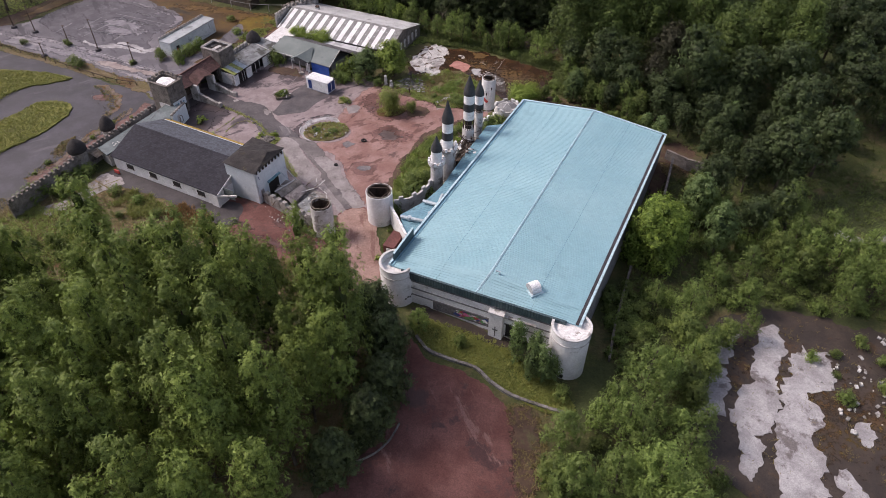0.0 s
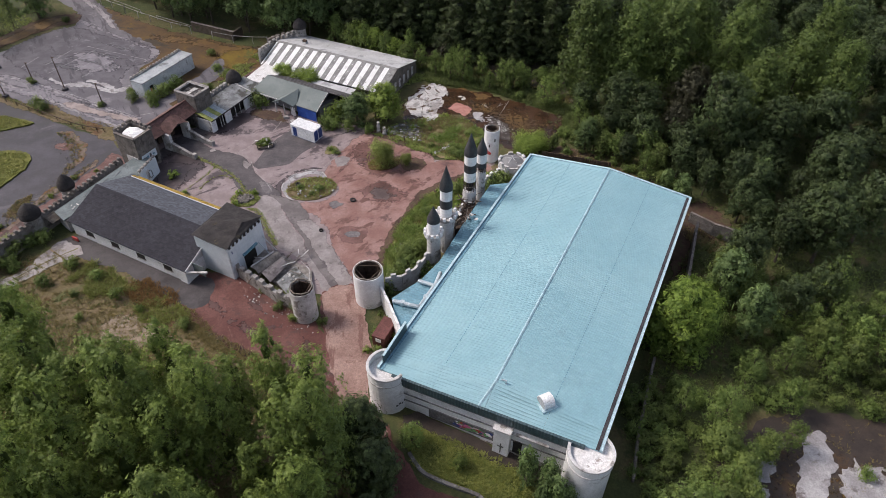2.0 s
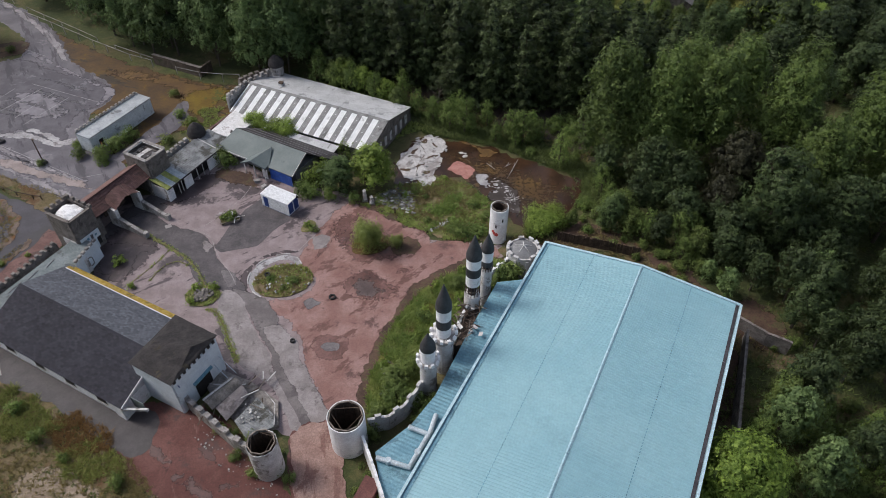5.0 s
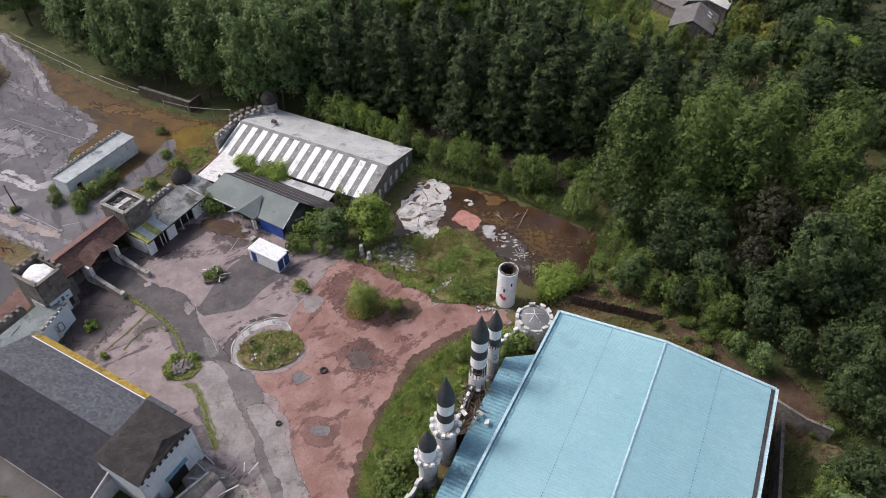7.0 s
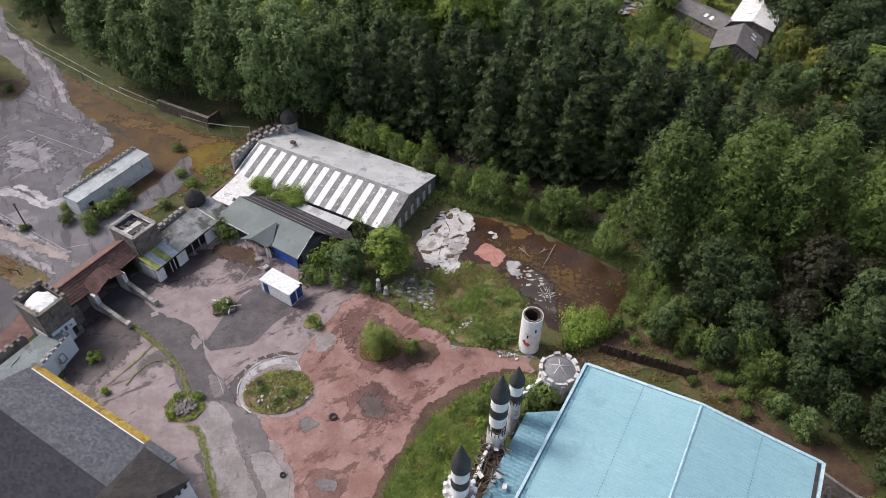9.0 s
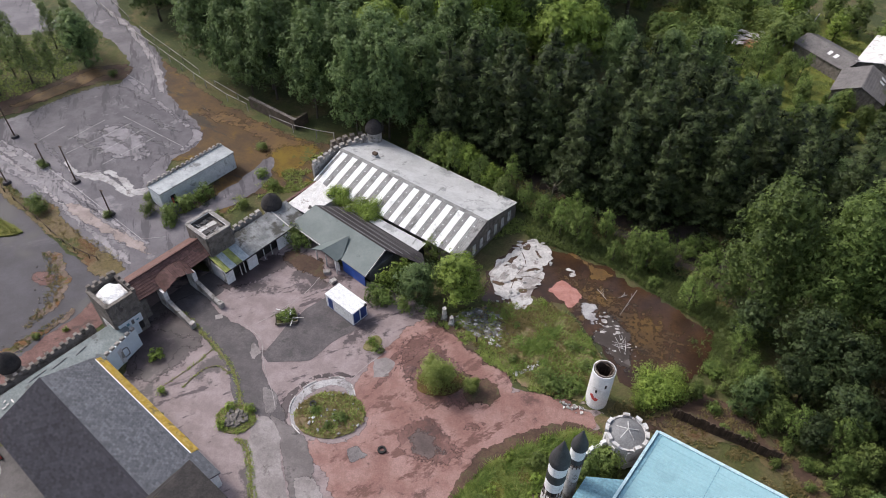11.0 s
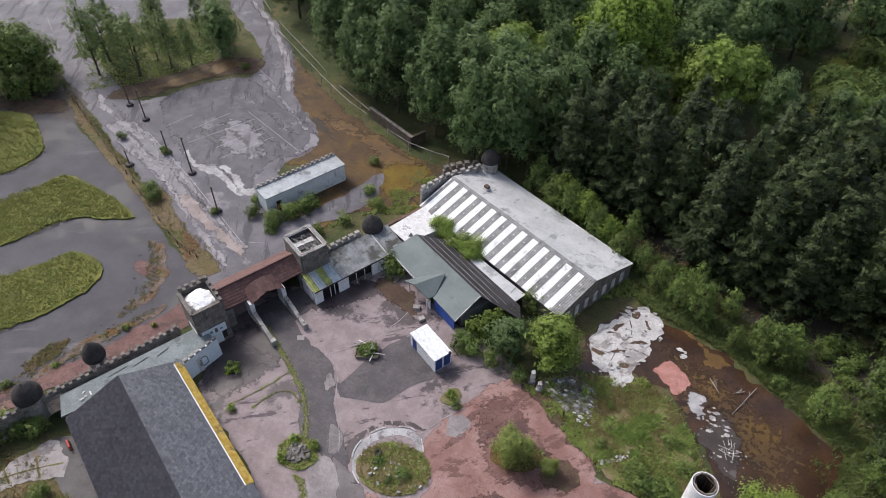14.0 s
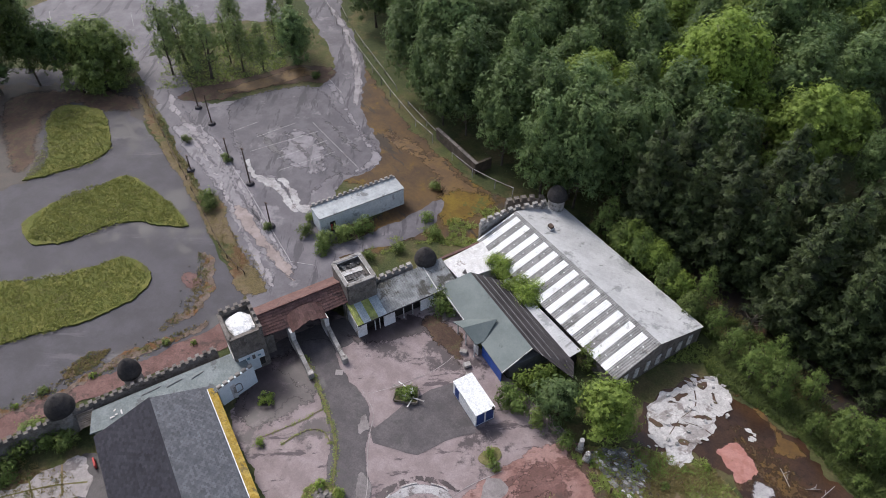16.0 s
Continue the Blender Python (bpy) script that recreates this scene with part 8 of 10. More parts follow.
# ---- cleared site to the south-east ----
patch("bare_earth", [(33, 46), (34, 60), (40, 68), (50, 71), (62, 68), (74, 62), (76, 44), (60, 36), (44, 36)], 0.05, M["wet_soil"], "bare dark red-brown earth of a cleared site", "ground", 0.8)
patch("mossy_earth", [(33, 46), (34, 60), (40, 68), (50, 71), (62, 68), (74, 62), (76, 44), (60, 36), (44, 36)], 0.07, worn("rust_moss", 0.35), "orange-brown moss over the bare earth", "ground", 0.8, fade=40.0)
for ring in ([(37.1, 59.9), (40.7, 59.8), (40.4, 57.8), (38.8, 53.1), (36.7, 51.6), (34.4, 50.7)], [(41.8, 66.1), (44.5, 66.5), (43.0, 64.5), (41.5, 60.8), (39.5, 61.3)],
             [(48.8, 67.8), (50.8, 68.0), (51.0, 64.5), (48.1, 58.8), (45.9, 53.6), (43.3, 49.2), (41.6, 49.0), (42.0, 47.1), (40.0, 44.9), (39.3, 42.7), (37.5, 43.6), (39.2, 49.6), (39.4, 52.2), (42.3, 57.2), (44.2, 57.9), (46.6, 65.0)],
             [(53.0, 64.3), (53.4, 61.9), (56.4, 63.2), (55.8, 59.3), (54.4, 56.4), (50.8, 55.3), (51.3, 52.7), (50.4, 50.1), (48.1, 48.4), (49.3, 46.7), (48.0, 43.5), (45.6, 38.4), (41.3, 39.4), (43.4, 46.7), (45.0, 50.1), (47.1, 55.5), (49.4, 58.8)],
             [(55.2, 50.9), (57.2, 50.5), (55.9, 47.5), (54.8, 48.4)], [(49.9, 43.9), (51.7, 44.7), (51.9, 42.0), (51.9, 39.4), (49.5, 39.5), (49.3, 42.8)], [(68.4, 90.3), (72.7, 87.9), (77.4, 88.5), (86, 86), (86, 82), (75.7, 84.6), (72.6, 86.0), (68.7, 88.5)]):
    patch("floor_slab", ring, 0.16, M["slab_old"], "broken pale concrete floor slab on bare earth", "floor slab", 0.7, thick=0.14, step=0.8)
rng = random.Random(77)
ob = link_mesh("slab_rubble", chunks(B(), rng, [(x, y) for x, y in scatter(rng, [(52, 62), (66, 66), (70, 46), (56, 40)], 120)], (0.15, 0.6), -4.5), M["rubble"])
tagged(ob, "scattered pale broken concrete", "rubble", "", "stuff")

# ---- rubble and scraps in the court and beds ----
def rubble_field(name, ring, n, size, mat, label, seed, lift=0.1):
    rg = random.Random(seed)
    bm = B()
    for x, y in scatter(rg, ring, n):
        chunks(bm, rg, [(x, y)], size, terrain(x, y) + lift)
    return tagged(link_mesh(name, bm, M[mat]), label, "rubble", "", "stuff")


shards("rubble_heap", [(-11.6, 132.8), (-8.6, 135.6), (-5.2, 135.0), (-4.2, 132.4), (-6.2, 129.8), (-8.8, 131.4)], 120, (0.2, 0.6), "rubble_grey", "heap of grey broken sheets", 51, 0.1)
shards("rubble_heap", [(-11.0, 133.0), (-7.2, 135.8), (-3.8, 134.2), (-4.0, 128.6), (-6.2, 130.2)], 46, (0.1, 0.35), "rubble", "pale broken sheeting on the rubble heap", 52, 0.22)
rubble_field("rubble_heap", [(-10.6, 133.4), (-7.2, 136.0), (-4.8, 134.6), (-6.2, 131.2)], 60, (0.12, 0.4), "rubble_grey", "grey rubble lumps under the sheets", 50, 0.1)
patch("heap_slab", [(-8.9, 132.8), (-6.0, 134.7), (-5.0, 133.3), (-4.2, 132.7), (-5.5, 131.2), (-7.7, 131.1)], 0.09, worn("slab_old"), "grey slab lying in the rubble heap", "floor slab", 0.3, step=0.4, fade=0.5)
shards("rubble_heap", [(-10.7, 132.1), (-7.4, 135.0), (-5.3, 134.9), (-2.6, 132.9), (-2.6, 131.6), (-6.6, 131.9), (-9.2, 131.4)], 90, (0.12, 0.34), "wood_dark", "dark splintered boards in the rubble heap", 86, 0.12)
rubble_field("stone_row", [(-1.9, 125.5), (-0.3, 126.4), (1.0, 127.8), (2.2, 128.9), (2.4, 128.4), (0.9, 126.8), (-1.0, 125.2)], 40, (0.12, 0.36), "rubble", "row of pale stones in the weeds", 87, 0.08)
rubble_field("bed_rubble", [(p[0] * 0.6 + -34.3 * 0.4, p[1] * 0.6 + 111.4 * 0.4) for p in BED2], 90, (0.2, 0.6), "rubble_dark", "grey-brown rubble heaped in the round bed", 53, 0.2)
rubble_field("bed_rubble", BED1, 26, (0.15, 0.4), "rubble", "pale stones in the oval bed", 54, 0.2)
rubble_field("bed_rubble", [(-9.0, 92.6), (-7.4, 92.4), (-5.2, 97.2), (-4.0, 104), (-6.6, 104)], 26, (0.12, 0.45), "rubble", "pale broken render along the castle front", 55, 0.15)
rubble_field("yard_rubble", [(-31, 91.6), (-20, 84), (-17, 80.4), (-24, 83), (-30, 89)], 60, (0.06, 0.22), "rubble", "scattered bits of broken render below the wall", 56, 0.06)
rubble_field("slab_edge_rubble", [(-7.4, 141), (-5, 149.6), (-2.6, 152.4), (1.4, 149), (1.2, 143), (-2, 136)], 26, (0.15, 0.5), "rubble", "torn pale floor pieces", 57, 0.12)
rubble_field("floor_scraps", [(8, 137), (11, 138), (15, 133), (13, 129), (9, 131)], 22, (0.08, 0.28), "rubble", "white scraps in the flooded floor", 58, 0.06)
rubble_field("junk_strip", [(-76, 130), (-72.8, 130), (-67.6, 120.4), (-69.8, 111.6), (-75.4, 98.9), (-77, 99.4), (-71.6, 112), (-69.4, 120)], 60, (0.08, 0.25), "rubble_dark", "crumbled edging stones", 59, 0.06)
rubble_field("white_tower_scraps", [(4.8, 122.6), (8.2, 122.2), (7.6, 121.2), (5, 121.8)], 30, (0.15, 0.45), "rubble", "white scraps beside the tower", 60, 0.06)
rubble_field("apron_bits", [(-31.5, 112), (-27.5, 118.6), (-20.5, 120), (-19, 112), (-24, 110)], 24, (0.1, 0.3), "rubble_dark", "scattered small stones", 61, 0.05)
# dead wood and frames on the flooded floor
for (x0, y0), (x1, y1) in (((11.8, 138.6), (14.1, 143.8)), ((8.4, 143.0), (9.8, 141.0)), ((11.4, 141.8), (12.8, 142.6))):
    br = thing("dead_branch", "bare fallen branch lying on mud", "branch", x0, y0, 0.05)
    part("stem", beam(B(), (0, 0, 0.1), (x1 - x0, y1 - y0, 0.3), 0.06), M["stone"], br)
    for k in range(3):
        f = 0.3 + 0.2 * k
        part("twig", beam(B(), ((x1 - x0) * f, (y1 - y0) * f, 0.15), ((x1 - x0) * f + 0.5 - 0.3 * k, (y1 - y0) * f + 0.5, 0.45), 0.04), M["stone"], br)
fr = thing("bent_frame", "tangle of pale bent metal frame", "debris", 12.2, 133.3, 0.1)
rng = random.Random(13)
for k in range(11):
    a = rng.uniform(0, 6.28)
    part("bar", beam(B(), (rng.uniform(-0.8, 0.8), rng.uniform(-1, 1), 0.1), (math.cos(a) * 1.3, math.sin(a) * 1.4, rng.uniform(0.1, 0.5)), 0.045), M["white_dirty"], fr)
# broken plaster posts beside the rubble heap
for x, y, h in ((-12.4, 132.8, 2.2), (-11.2, 132.0, 1.5)):
    st = thing("broken_post", "broken grey-white plaster post", "post", x, y, 0)
    part("shaft", rough_edges(lathe(B(), [(0.34, 0), (0.3, h * 0.3), (0.36, h * 0.55), (0.26, h * 0.8), (0.3, h)], 10), 0.04, 2), M["white_dirty"], st)
    part("foot", box(B(), -0.45, 0.45, -0.4, 0.4, 0, 0.3), M["stone"], st)
ps = thing("timber_post", "short dark timber post", "post", -7.2, 129.6, 0)
part("shaft", box(B(), -0.1, 0.1, -0.1, 0.1, 0, 1.2), M["wood_dark"], ps)


def tyre(x, y, z, r=0.42):
    t = thing("tyre", "old black tyre lying flat", "tyre", x, y, z)
    part("carcass", lathe(B(), [(r * 0.55, 0.02), (r, 0), (r * 1.08, 0.12), (r, 0.24), (r * 0.55, 0.22), (r * 0.5, 0.12), (r * 0.55, 0.02)], 18, close=False), M["tyre"], t)
    return t


tyre(-15.4, 111.2, 0.05, 0.5)
tyre(-25.6, 115.4, 0.25)
tyre(-19.9, 103.2, 0.06, 0.35)
# wrecked planter of boards with weeds
pl = thing("wrecked_planter", "wrecked wooden planter of pale boards with weeds", "planter", -34.1, 127.9, 0.05, 30)
rgw = random.Random(17)
for k, (x0, y0, x1, y1) in enumerate(((-1.5, -0.9, 1.3, -1.3), (1.4, -1.2, 1.6, 0.8), (1.2, 1.2, -1.3, 0.9), (-1.2, 1.2, -1.6, -0.8))):
    part("side_board", beam(B(), (x0, y0, 0.28), (x1, y1, 0.34), 0.1, 0.42), M["wood"], pl)
for k in range(9):
    c, a, l = Vector((rgw.uniform(-1.5, 1.7), rgw.uniform(-1.4, 1.3), rgw.uniform(0.5, 0.75))), rgw.uniform(0, 3.14), rgw.uniform(0.4, 1.1)
    d = Vector((math.cos(a) * l, math.sin(a) * l, rgw.uniform(-0.25, 0.25)))
    part("loose_board", beam(B(), c - d, c + d, 0.16, 0.05), M[("wood", "white_dirty", "stone")[k % 3]], pl, "loose weathered board")
part("soil", rough_edges(box(B(), -1.4, 1.4, -1.0, 1.0, 0.05, 0.4), 0.08, 5), M["soil"], pl)
part("white_board", box(B(), -0.1, 1.1, -0.35, 0.35, 0.85, 0.9, pose(0, 0, 0, 8, -10, 25)), M["cabin"], pl, "white board lying on top")
mh = thing("drain_cover", "pale square drain cover in the drive", "drain", -43.6, 126.2, 0.07, 30)
part("plate", box(B(), -0.5, 0.5, -0.4, 0.4, 0, 0.03), M["pale"], mh)
for x, y, r in ((-31.5, 137.6, 20), (-30.0, 136.0, 50), (-28.9, 134.6, 10)):
    blk = thing("stone_block", "pale rough stone block by the pavilion", "block", x, y, 0, r)
    part("stone", rough_edges(box(B(), -0.45, 0.45, -0.3, 0.3, 0, 0.5), 0.06, r), M["stone"], blk)

# ---- lamp posts, fences ----
for x, y, h in ((-80.9, 148.8, 7.5), (-70.5, 142.6, 5.0), (-99.8, 158.2, 6.5), (-89.0, 151.9, 4.6), (-106.2, 160.8, 5.5), (-92.4, 146.0, 3.2)):
    lp = thing("lamp_post", "thin dark lamp post on a weedy footing", "lamp post", x, y, 0, 0, "car park lamps")
    part("column", lathe(B(), [(0.13, 0), (0.11, h * 0.4), (0.08, h)], 8), M["rust"], lp)
    part("footing", lathe(B(), [(0.75, 0), (0.6, 0.45), (0.3, 0.5)], 10), M["gutter"], lp)
    part("lantern", box(B(), -0.15, 0.35, -0.1, 0.1, h, h + 0.12), M["rust"], lp)


def rail_fence(pts, h, step, label, mat="wood", rails=2, lean=0.1, seed=3):
    fc = thing("fence", label, "fence", pts[0][0], pts[0][1], 0)
    rg = random.Random(seed)
    ox, oy = pts[0]
    run = smooth_ring(pts, step, closed=False)
    tops = []
    for x, y in run:
        a = Vector((x - ox, y - oy, 0))
        b = a + Vector((rg.uniform(-lean, lean), rg.uniform(-lean, lean), h * rg.uniform(0.85, 1.0)))
        part("post", beam(B(), a, b, 0.12), M[mat], fc)
        tops.append(b)
    for k in range(rails):
        for p, q in zip(tops, tops[1:]):
            if rg.random() < 0.9:
                part("rail", beam(B(), p - Vector((0, 0, 0.1 + k * h * 0.45)), q - Vector((0, 0, 0.1 + k * h * 0.45)), 0.09, 0.12), M[mat], fc)
    return fc


rail_fence([(-122.6, 160.0), (-98.6, 147.6), (-85, 140.6), (-71.2, 133.6), (-66.6, 132.6)], 1.0, 3.2, "rusty kart-track rail fence on low posts", "wood_dark", 1)
rail_fence([(-116.3, 211.4), (-101.2, 200.0), (-89.1, 192.5), (-72.8, 181.8), (-61.0, 175.7), (-49.7, 170.9), (-41.3, 169.8)], 2.0, 4.5, "long sagging pale rail fence below the wood", "stone", 1)
rail_fence([(-113, 212.8), (-99, 201.6), (-87.6, 194), (-71.6, 183.4), (-60, 177)], 1.2, 5.0, "second rail of pale posts below the wood", "stone", 1)
rw = thing("retaining_wall", "dark stained retaining wall at the wood's edge", "wall", -61.1, 177.1, 0, -25)
part("wall_run", box(B(), 0, 12.6, 0, 0.5, -0.2, 2.2), M["wall_dark"], rw)
part("return", box(B(), 12.2, 12.7, 0.5, 3.4, -0.2, 2.15), M["wall_dark"], rw)
part("coping", box(B(), -0.1, 12.8, -0.08, 0.58, 2.2, 2.28), M["brick"], rw)
pf = thing("palisade", "dark rotting timber palisade behind the hall", "fence", 18.9, 123.4, 0, -16.8)
rng = random.Random(4)
me = None
for k in range(62):
    ob = part("pale", box(B(), -0.105, 0.105, -0.05, 0.05, 0, 2.0), M["wood_dark"], pf) if me is None else new("pale", me)
    me = ob.data
    ob.parent = pf
    ob.matrix_basis = pose(k * 0.205, rng.uniform(-0.06, 0.06), rng.uniform(-0.12, 0.04), rng.uniform(-4, 4), rng.uniform(-2, 2), 0)
part("rail", box(B(), 0, 12.6, 0.06, 0.14, 0.9, 1.05), M["wood_dark"], pf)

# ---- stepped bays of the left court ----
patch("old_floor", [(-69.0, 91.0), (-65.2, 93.6), (-63.6, 97.2), (-62.2, 100.8), (-59.4, 99.6), (-57.0, 97.8), (-60.4, 95.4), (-63.6, 92.0), (-67.0, 88.6)], 0.08, M["pale"], "pale ruined concrete floor beside the long house", "floor", 0.5, thick=0.08, step=0.8)
for c in ([(-66.4, 91.2), (-62.0, 96.0), (-58.6, 98.8)], [(-64.6, 95.4), (-62.2, 94.2)], [(-63.0, 98.6), (-59.6, 96.2)]):
    crack("floor_joint", c, 0.14, M["weeds"], "weedy joint in the old floor")
car = thing("red_barrier", "small red plastic barrier by the house wall", "barrier", -59.6, 100.7, 0, -27)
part("panel", box(B(), -0.6, 0.6, -0.1, 0.1, 0.1, 0.8), M["paint_red"], car)
part("foot", box(B(), -0.7, 0.7, -0.22, 0.22, 0, 0.12), M["tyre"], car)

# ---- houses beyond the wood ----
def far_house(x, y, rot, l, w, ze, zr, roof, label, hip=False):
    h = thing("house", label, "house", x, y, 0, rot)
    part("wall", box(B(), 0, l, 0, w, -1, ze), M["brick"], h)
    part("roof_slope", slab3(B(), [(-0.3, -0.3, ze), (l + 0.3, -0.3, ze), (l + 0.3, w / 2, zr), (-0.3, w / 2, zr)], 0.15), M[roof], h)
    part("roof_slope", slab3(B(), [(-0.3, w / 2 + 0.01, zr), (l + 0.3, w / 2 + 0.01, zr), (l + 0.3, w + 0.3, ze), (-0.3, w + 0.3, ze)], 0.15), M[roof], h)
    for e in (0.02, l - 0.02):
        bm = B()
        vs = [bm.verts.new(v) for v in ((e, 0, ze), (e, w, ze), (e, w / 2, zr - 0.1))]
        f = bm.faces.new(vs)
        g2 = bmesh.ops.extrude_face_region(bm, geom=[f])
        for v in [q for q in g2["geom"] if isinstance(q, bmesh.types.BMVert)]:
            v.co.x += 0.1 if e < 1 else -0.1
        part("gable", bm, M["brick"], h)
    for k in range(2):
        sk = part("rooflight", slab3(B(), [(l * 0.55 + k * 1.6, 1.2, ze + (zr - ze) * 0.42), (l * 0.55 + 0.8 + k * 1.6, 1.2, ze + (zr - ze) * 0.42), (l * 0.55 + 0.8 + k * 1.6, 2.2, ze + (zr - ze) * 0.72), (l * 0.55 + k * 1.6, 2.2, ze + (zr - ze) * 0.72)], 0.05), M["white"], h)
    return h


far_house(58.5, 199.2, 66.5, 9.6, 9.2, 3.4, 5.7, "house_roof", "brick house with a grey slate roof beyond the wood")
far_house(46.0, 222.0, -52, 13, 7, 3.2, 4.6, "house_roof", "low grey-brown roofed shed beyond the wood")
far_house(64.5, 209.6, 62, 14, 9, 4.4, 5.6, "cap", "low house with a mottled white roof")
for p, q in (((43.1, 220.5), (52.6, 242.3)), ((46.0, 221.4), (54.6, 240.8))):
    yf = thing("yard_fence", "long weathered board fence round a far yard", "fence", p[0], p[1], 0)
    part("board_run", beam(B(), (0, 0, 1.0), (q[0] - p[0], q[1] - p[1], 1.0), 0.12, 1.4), M["wood"], yf)
    part("rail", beam(B(), (0, 0, 1.75), (q[0] - p[0], q[1] - p[1], 1.75), 0.2, 0.1), M["white_dirty"], yf)
shards("yard_junk", [(32, 222), (35, 229.6), (43, 231), (45.4, 226.6), (39, 224.4)], 20, (0.6, 1.7), "slab", "white sheets strewn in a far yard", 71, 0.5)
shards("yard_junk", [(35.0, 221.0), (36.4, 225.4), (40.6, 225.0), (39.4, 220.6)], 16, (0.5, 1.2), "tile_new", "orange junk pile in a far yard", 72, 0.6)
shards("yard_junk", [(30.6, 211), (30.6, 224), (33, 224), (33.4, 212)], 7, (0.4, 1.1), "slab_old", "pale scraps in the rough grass", 73, 0.4)

# ---- trees and shrubs ----
def leaf_mesh(name, seed, lobes, n, size, key, parent, stretch=0.6, core=0.6, up=0.25, droop=0.0, sub=1, spread=(1.22, 0.66), tuft=(0.34, 0.30), per=12, spray=0.0):
    """A crown: twig tufts set over the skins of overlapping lobes, each tuft a handful of small leaves, with a leafy
    core in each lobe, its colour darkened for inner shade.
    """
    g = np.random.default_rng(seed)
    lob = np.array(lobes, dtype=float)
    area = (lob[:, 3] * lob[:, 4] * lob[:, 5]) ** (2 / 3)
    nt = max(8, n // per)
    idx = g.choice(len(lob), size=int(nt * 1.7), p=area / area.sum())
    d = g.normal(size=(len(idx), 3))
    d[:, 2] += up
    d /= np.linalg.norm(d, axis=1)[:, None]
    rad = spread[0] - spread[1] * g.random(len(idx)) ** 1.2
    c, r = lob[idx, :3], lob[idx, 3:6]
    p = c + d * r * rad[:, None]
    keep = np.ones(len(p), bool)
    for k in range(len(lob)):
        q = (p - lob[k, :3]) / lob[k, 3:6]
        keep &= ~(((q * q).sum(1) < 0.3) & (idx != k))
    p, d, r = p[keep][:nt], d[keep][:nt], r[keep][:nt]
    out = d / r
    out /= np.linalg.norm(out, axis=1)[:, None]
    big = 0.6 + 0.8 * g.random(len(p))
    pp = np.repeat(p, per, axis=0)
    off = g.normal(size=pp.shape) * np.array([tuft[0], tuft[0], tuft[1]]) * np.repeat(big, per)[:, None]
    off += np.repeat(out, per, axis=0) * (g.random(len(pp))[:, None] * tuft[0] * 1.2)
    p = pp + off
    nrm = np.repeat(out, per, axis=0) * 0.7 + off / (np.linalg.norm(off, axis=1)[:, None] + 1e-6) * 0.9 + g.normal(size=p.shape) * 0.28
    nrm[:, 2] += 0.35
    nrm /= np.linalg.norm(nrm, axis=1)[:, None]
    t = g.normal(size=nrm.shape) * (1 - 0.6 * spray)
    t += (np.repeat(out, per, axis=0) * 0.6 + np.array([0, 0, 1.0])) * spray * 1.4
    t[:, 2] -= droop
    t -= nrm * (t * nrm).sum(1)[:, None]
    t /= np.linalg.norm(t, axis=1)[:, None]
    b = np.cross(nrm, t)
    s = size * (0.6 + 0.9 * g.random(len(p)))[:, None]
    v = np.stack([p + t * s, p + b * s * stretch - t * s * 0.6, p - b * s * stretch - t * s * 0.6], axis=1).reshape(-1, 3)
    verts = [tuple(x) for x in v]
    faces = [(3 * i, 3 * i + 1, 3 * i + 2) for i in range(len(p))]
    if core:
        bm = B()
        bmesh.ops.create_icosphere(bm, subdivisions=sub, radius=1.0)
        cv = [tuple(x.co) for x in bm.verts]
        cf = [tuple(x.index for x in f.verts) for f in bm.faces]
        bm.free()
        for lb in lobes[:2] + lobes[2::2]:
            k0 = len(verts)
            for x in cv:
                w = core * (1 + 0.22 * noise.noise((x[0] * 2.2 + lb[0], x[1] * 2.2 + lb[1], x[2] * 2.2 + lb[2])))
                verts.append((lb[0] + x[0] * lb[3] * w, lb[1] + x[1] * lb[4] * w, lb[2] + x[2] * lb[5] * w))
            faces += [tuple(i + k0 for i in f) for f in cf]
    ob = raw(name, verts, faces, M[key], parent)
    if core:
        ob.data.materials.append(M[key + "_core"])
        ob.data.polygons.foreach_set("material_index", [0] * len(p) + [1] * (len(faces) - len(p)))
    return ob


def trunk_mesh(parent, h, r, limbs, seed, top=0.06):
    rg = random.Random(seed)
    bm = B()
    n, px, py, prev = 7, 0.0, 0.0, None
    rings = []
    for k in range(6):
        f = k / 5
        rr = r * (1.25 if k == 0 else 1) * (1 - f) + top * f
        ring = [bm.verts.new((px + rr * math.cos(a * 6.283 / n), py + rr * math.sin(a * 6.283 / n), h * f - (0.6 if k == 0 else 0))) for a in range(n)]
        rings.append(ring)
        px += rg.uniform(-0.15, 0.15)
        py += rg.uniform(-0.15, 0.15)
    for a, b in zip(rings, rings[1:]):
        for i in range(n):
            bm.faces.new((a[i], a[(i + 1) % n], b[(i + 1) % n], b[i]))
    tr = part("trunk", bm, M["bark"], parent)
    for x, y, z, z0 in limbs:
        bm = B()
        p, q = Vector((0, 0, z0)), Vector((x, y, z))
        m = p.lerp(q, 0.5) + Vector((0, 0, -0.2))
        for u, v, w in ((p, m, r * 0.4), (m, q, r * 0.22)):
            beam(bm, u, v, w)
        part("limb", bm, M["bark"], parent)
    return tr


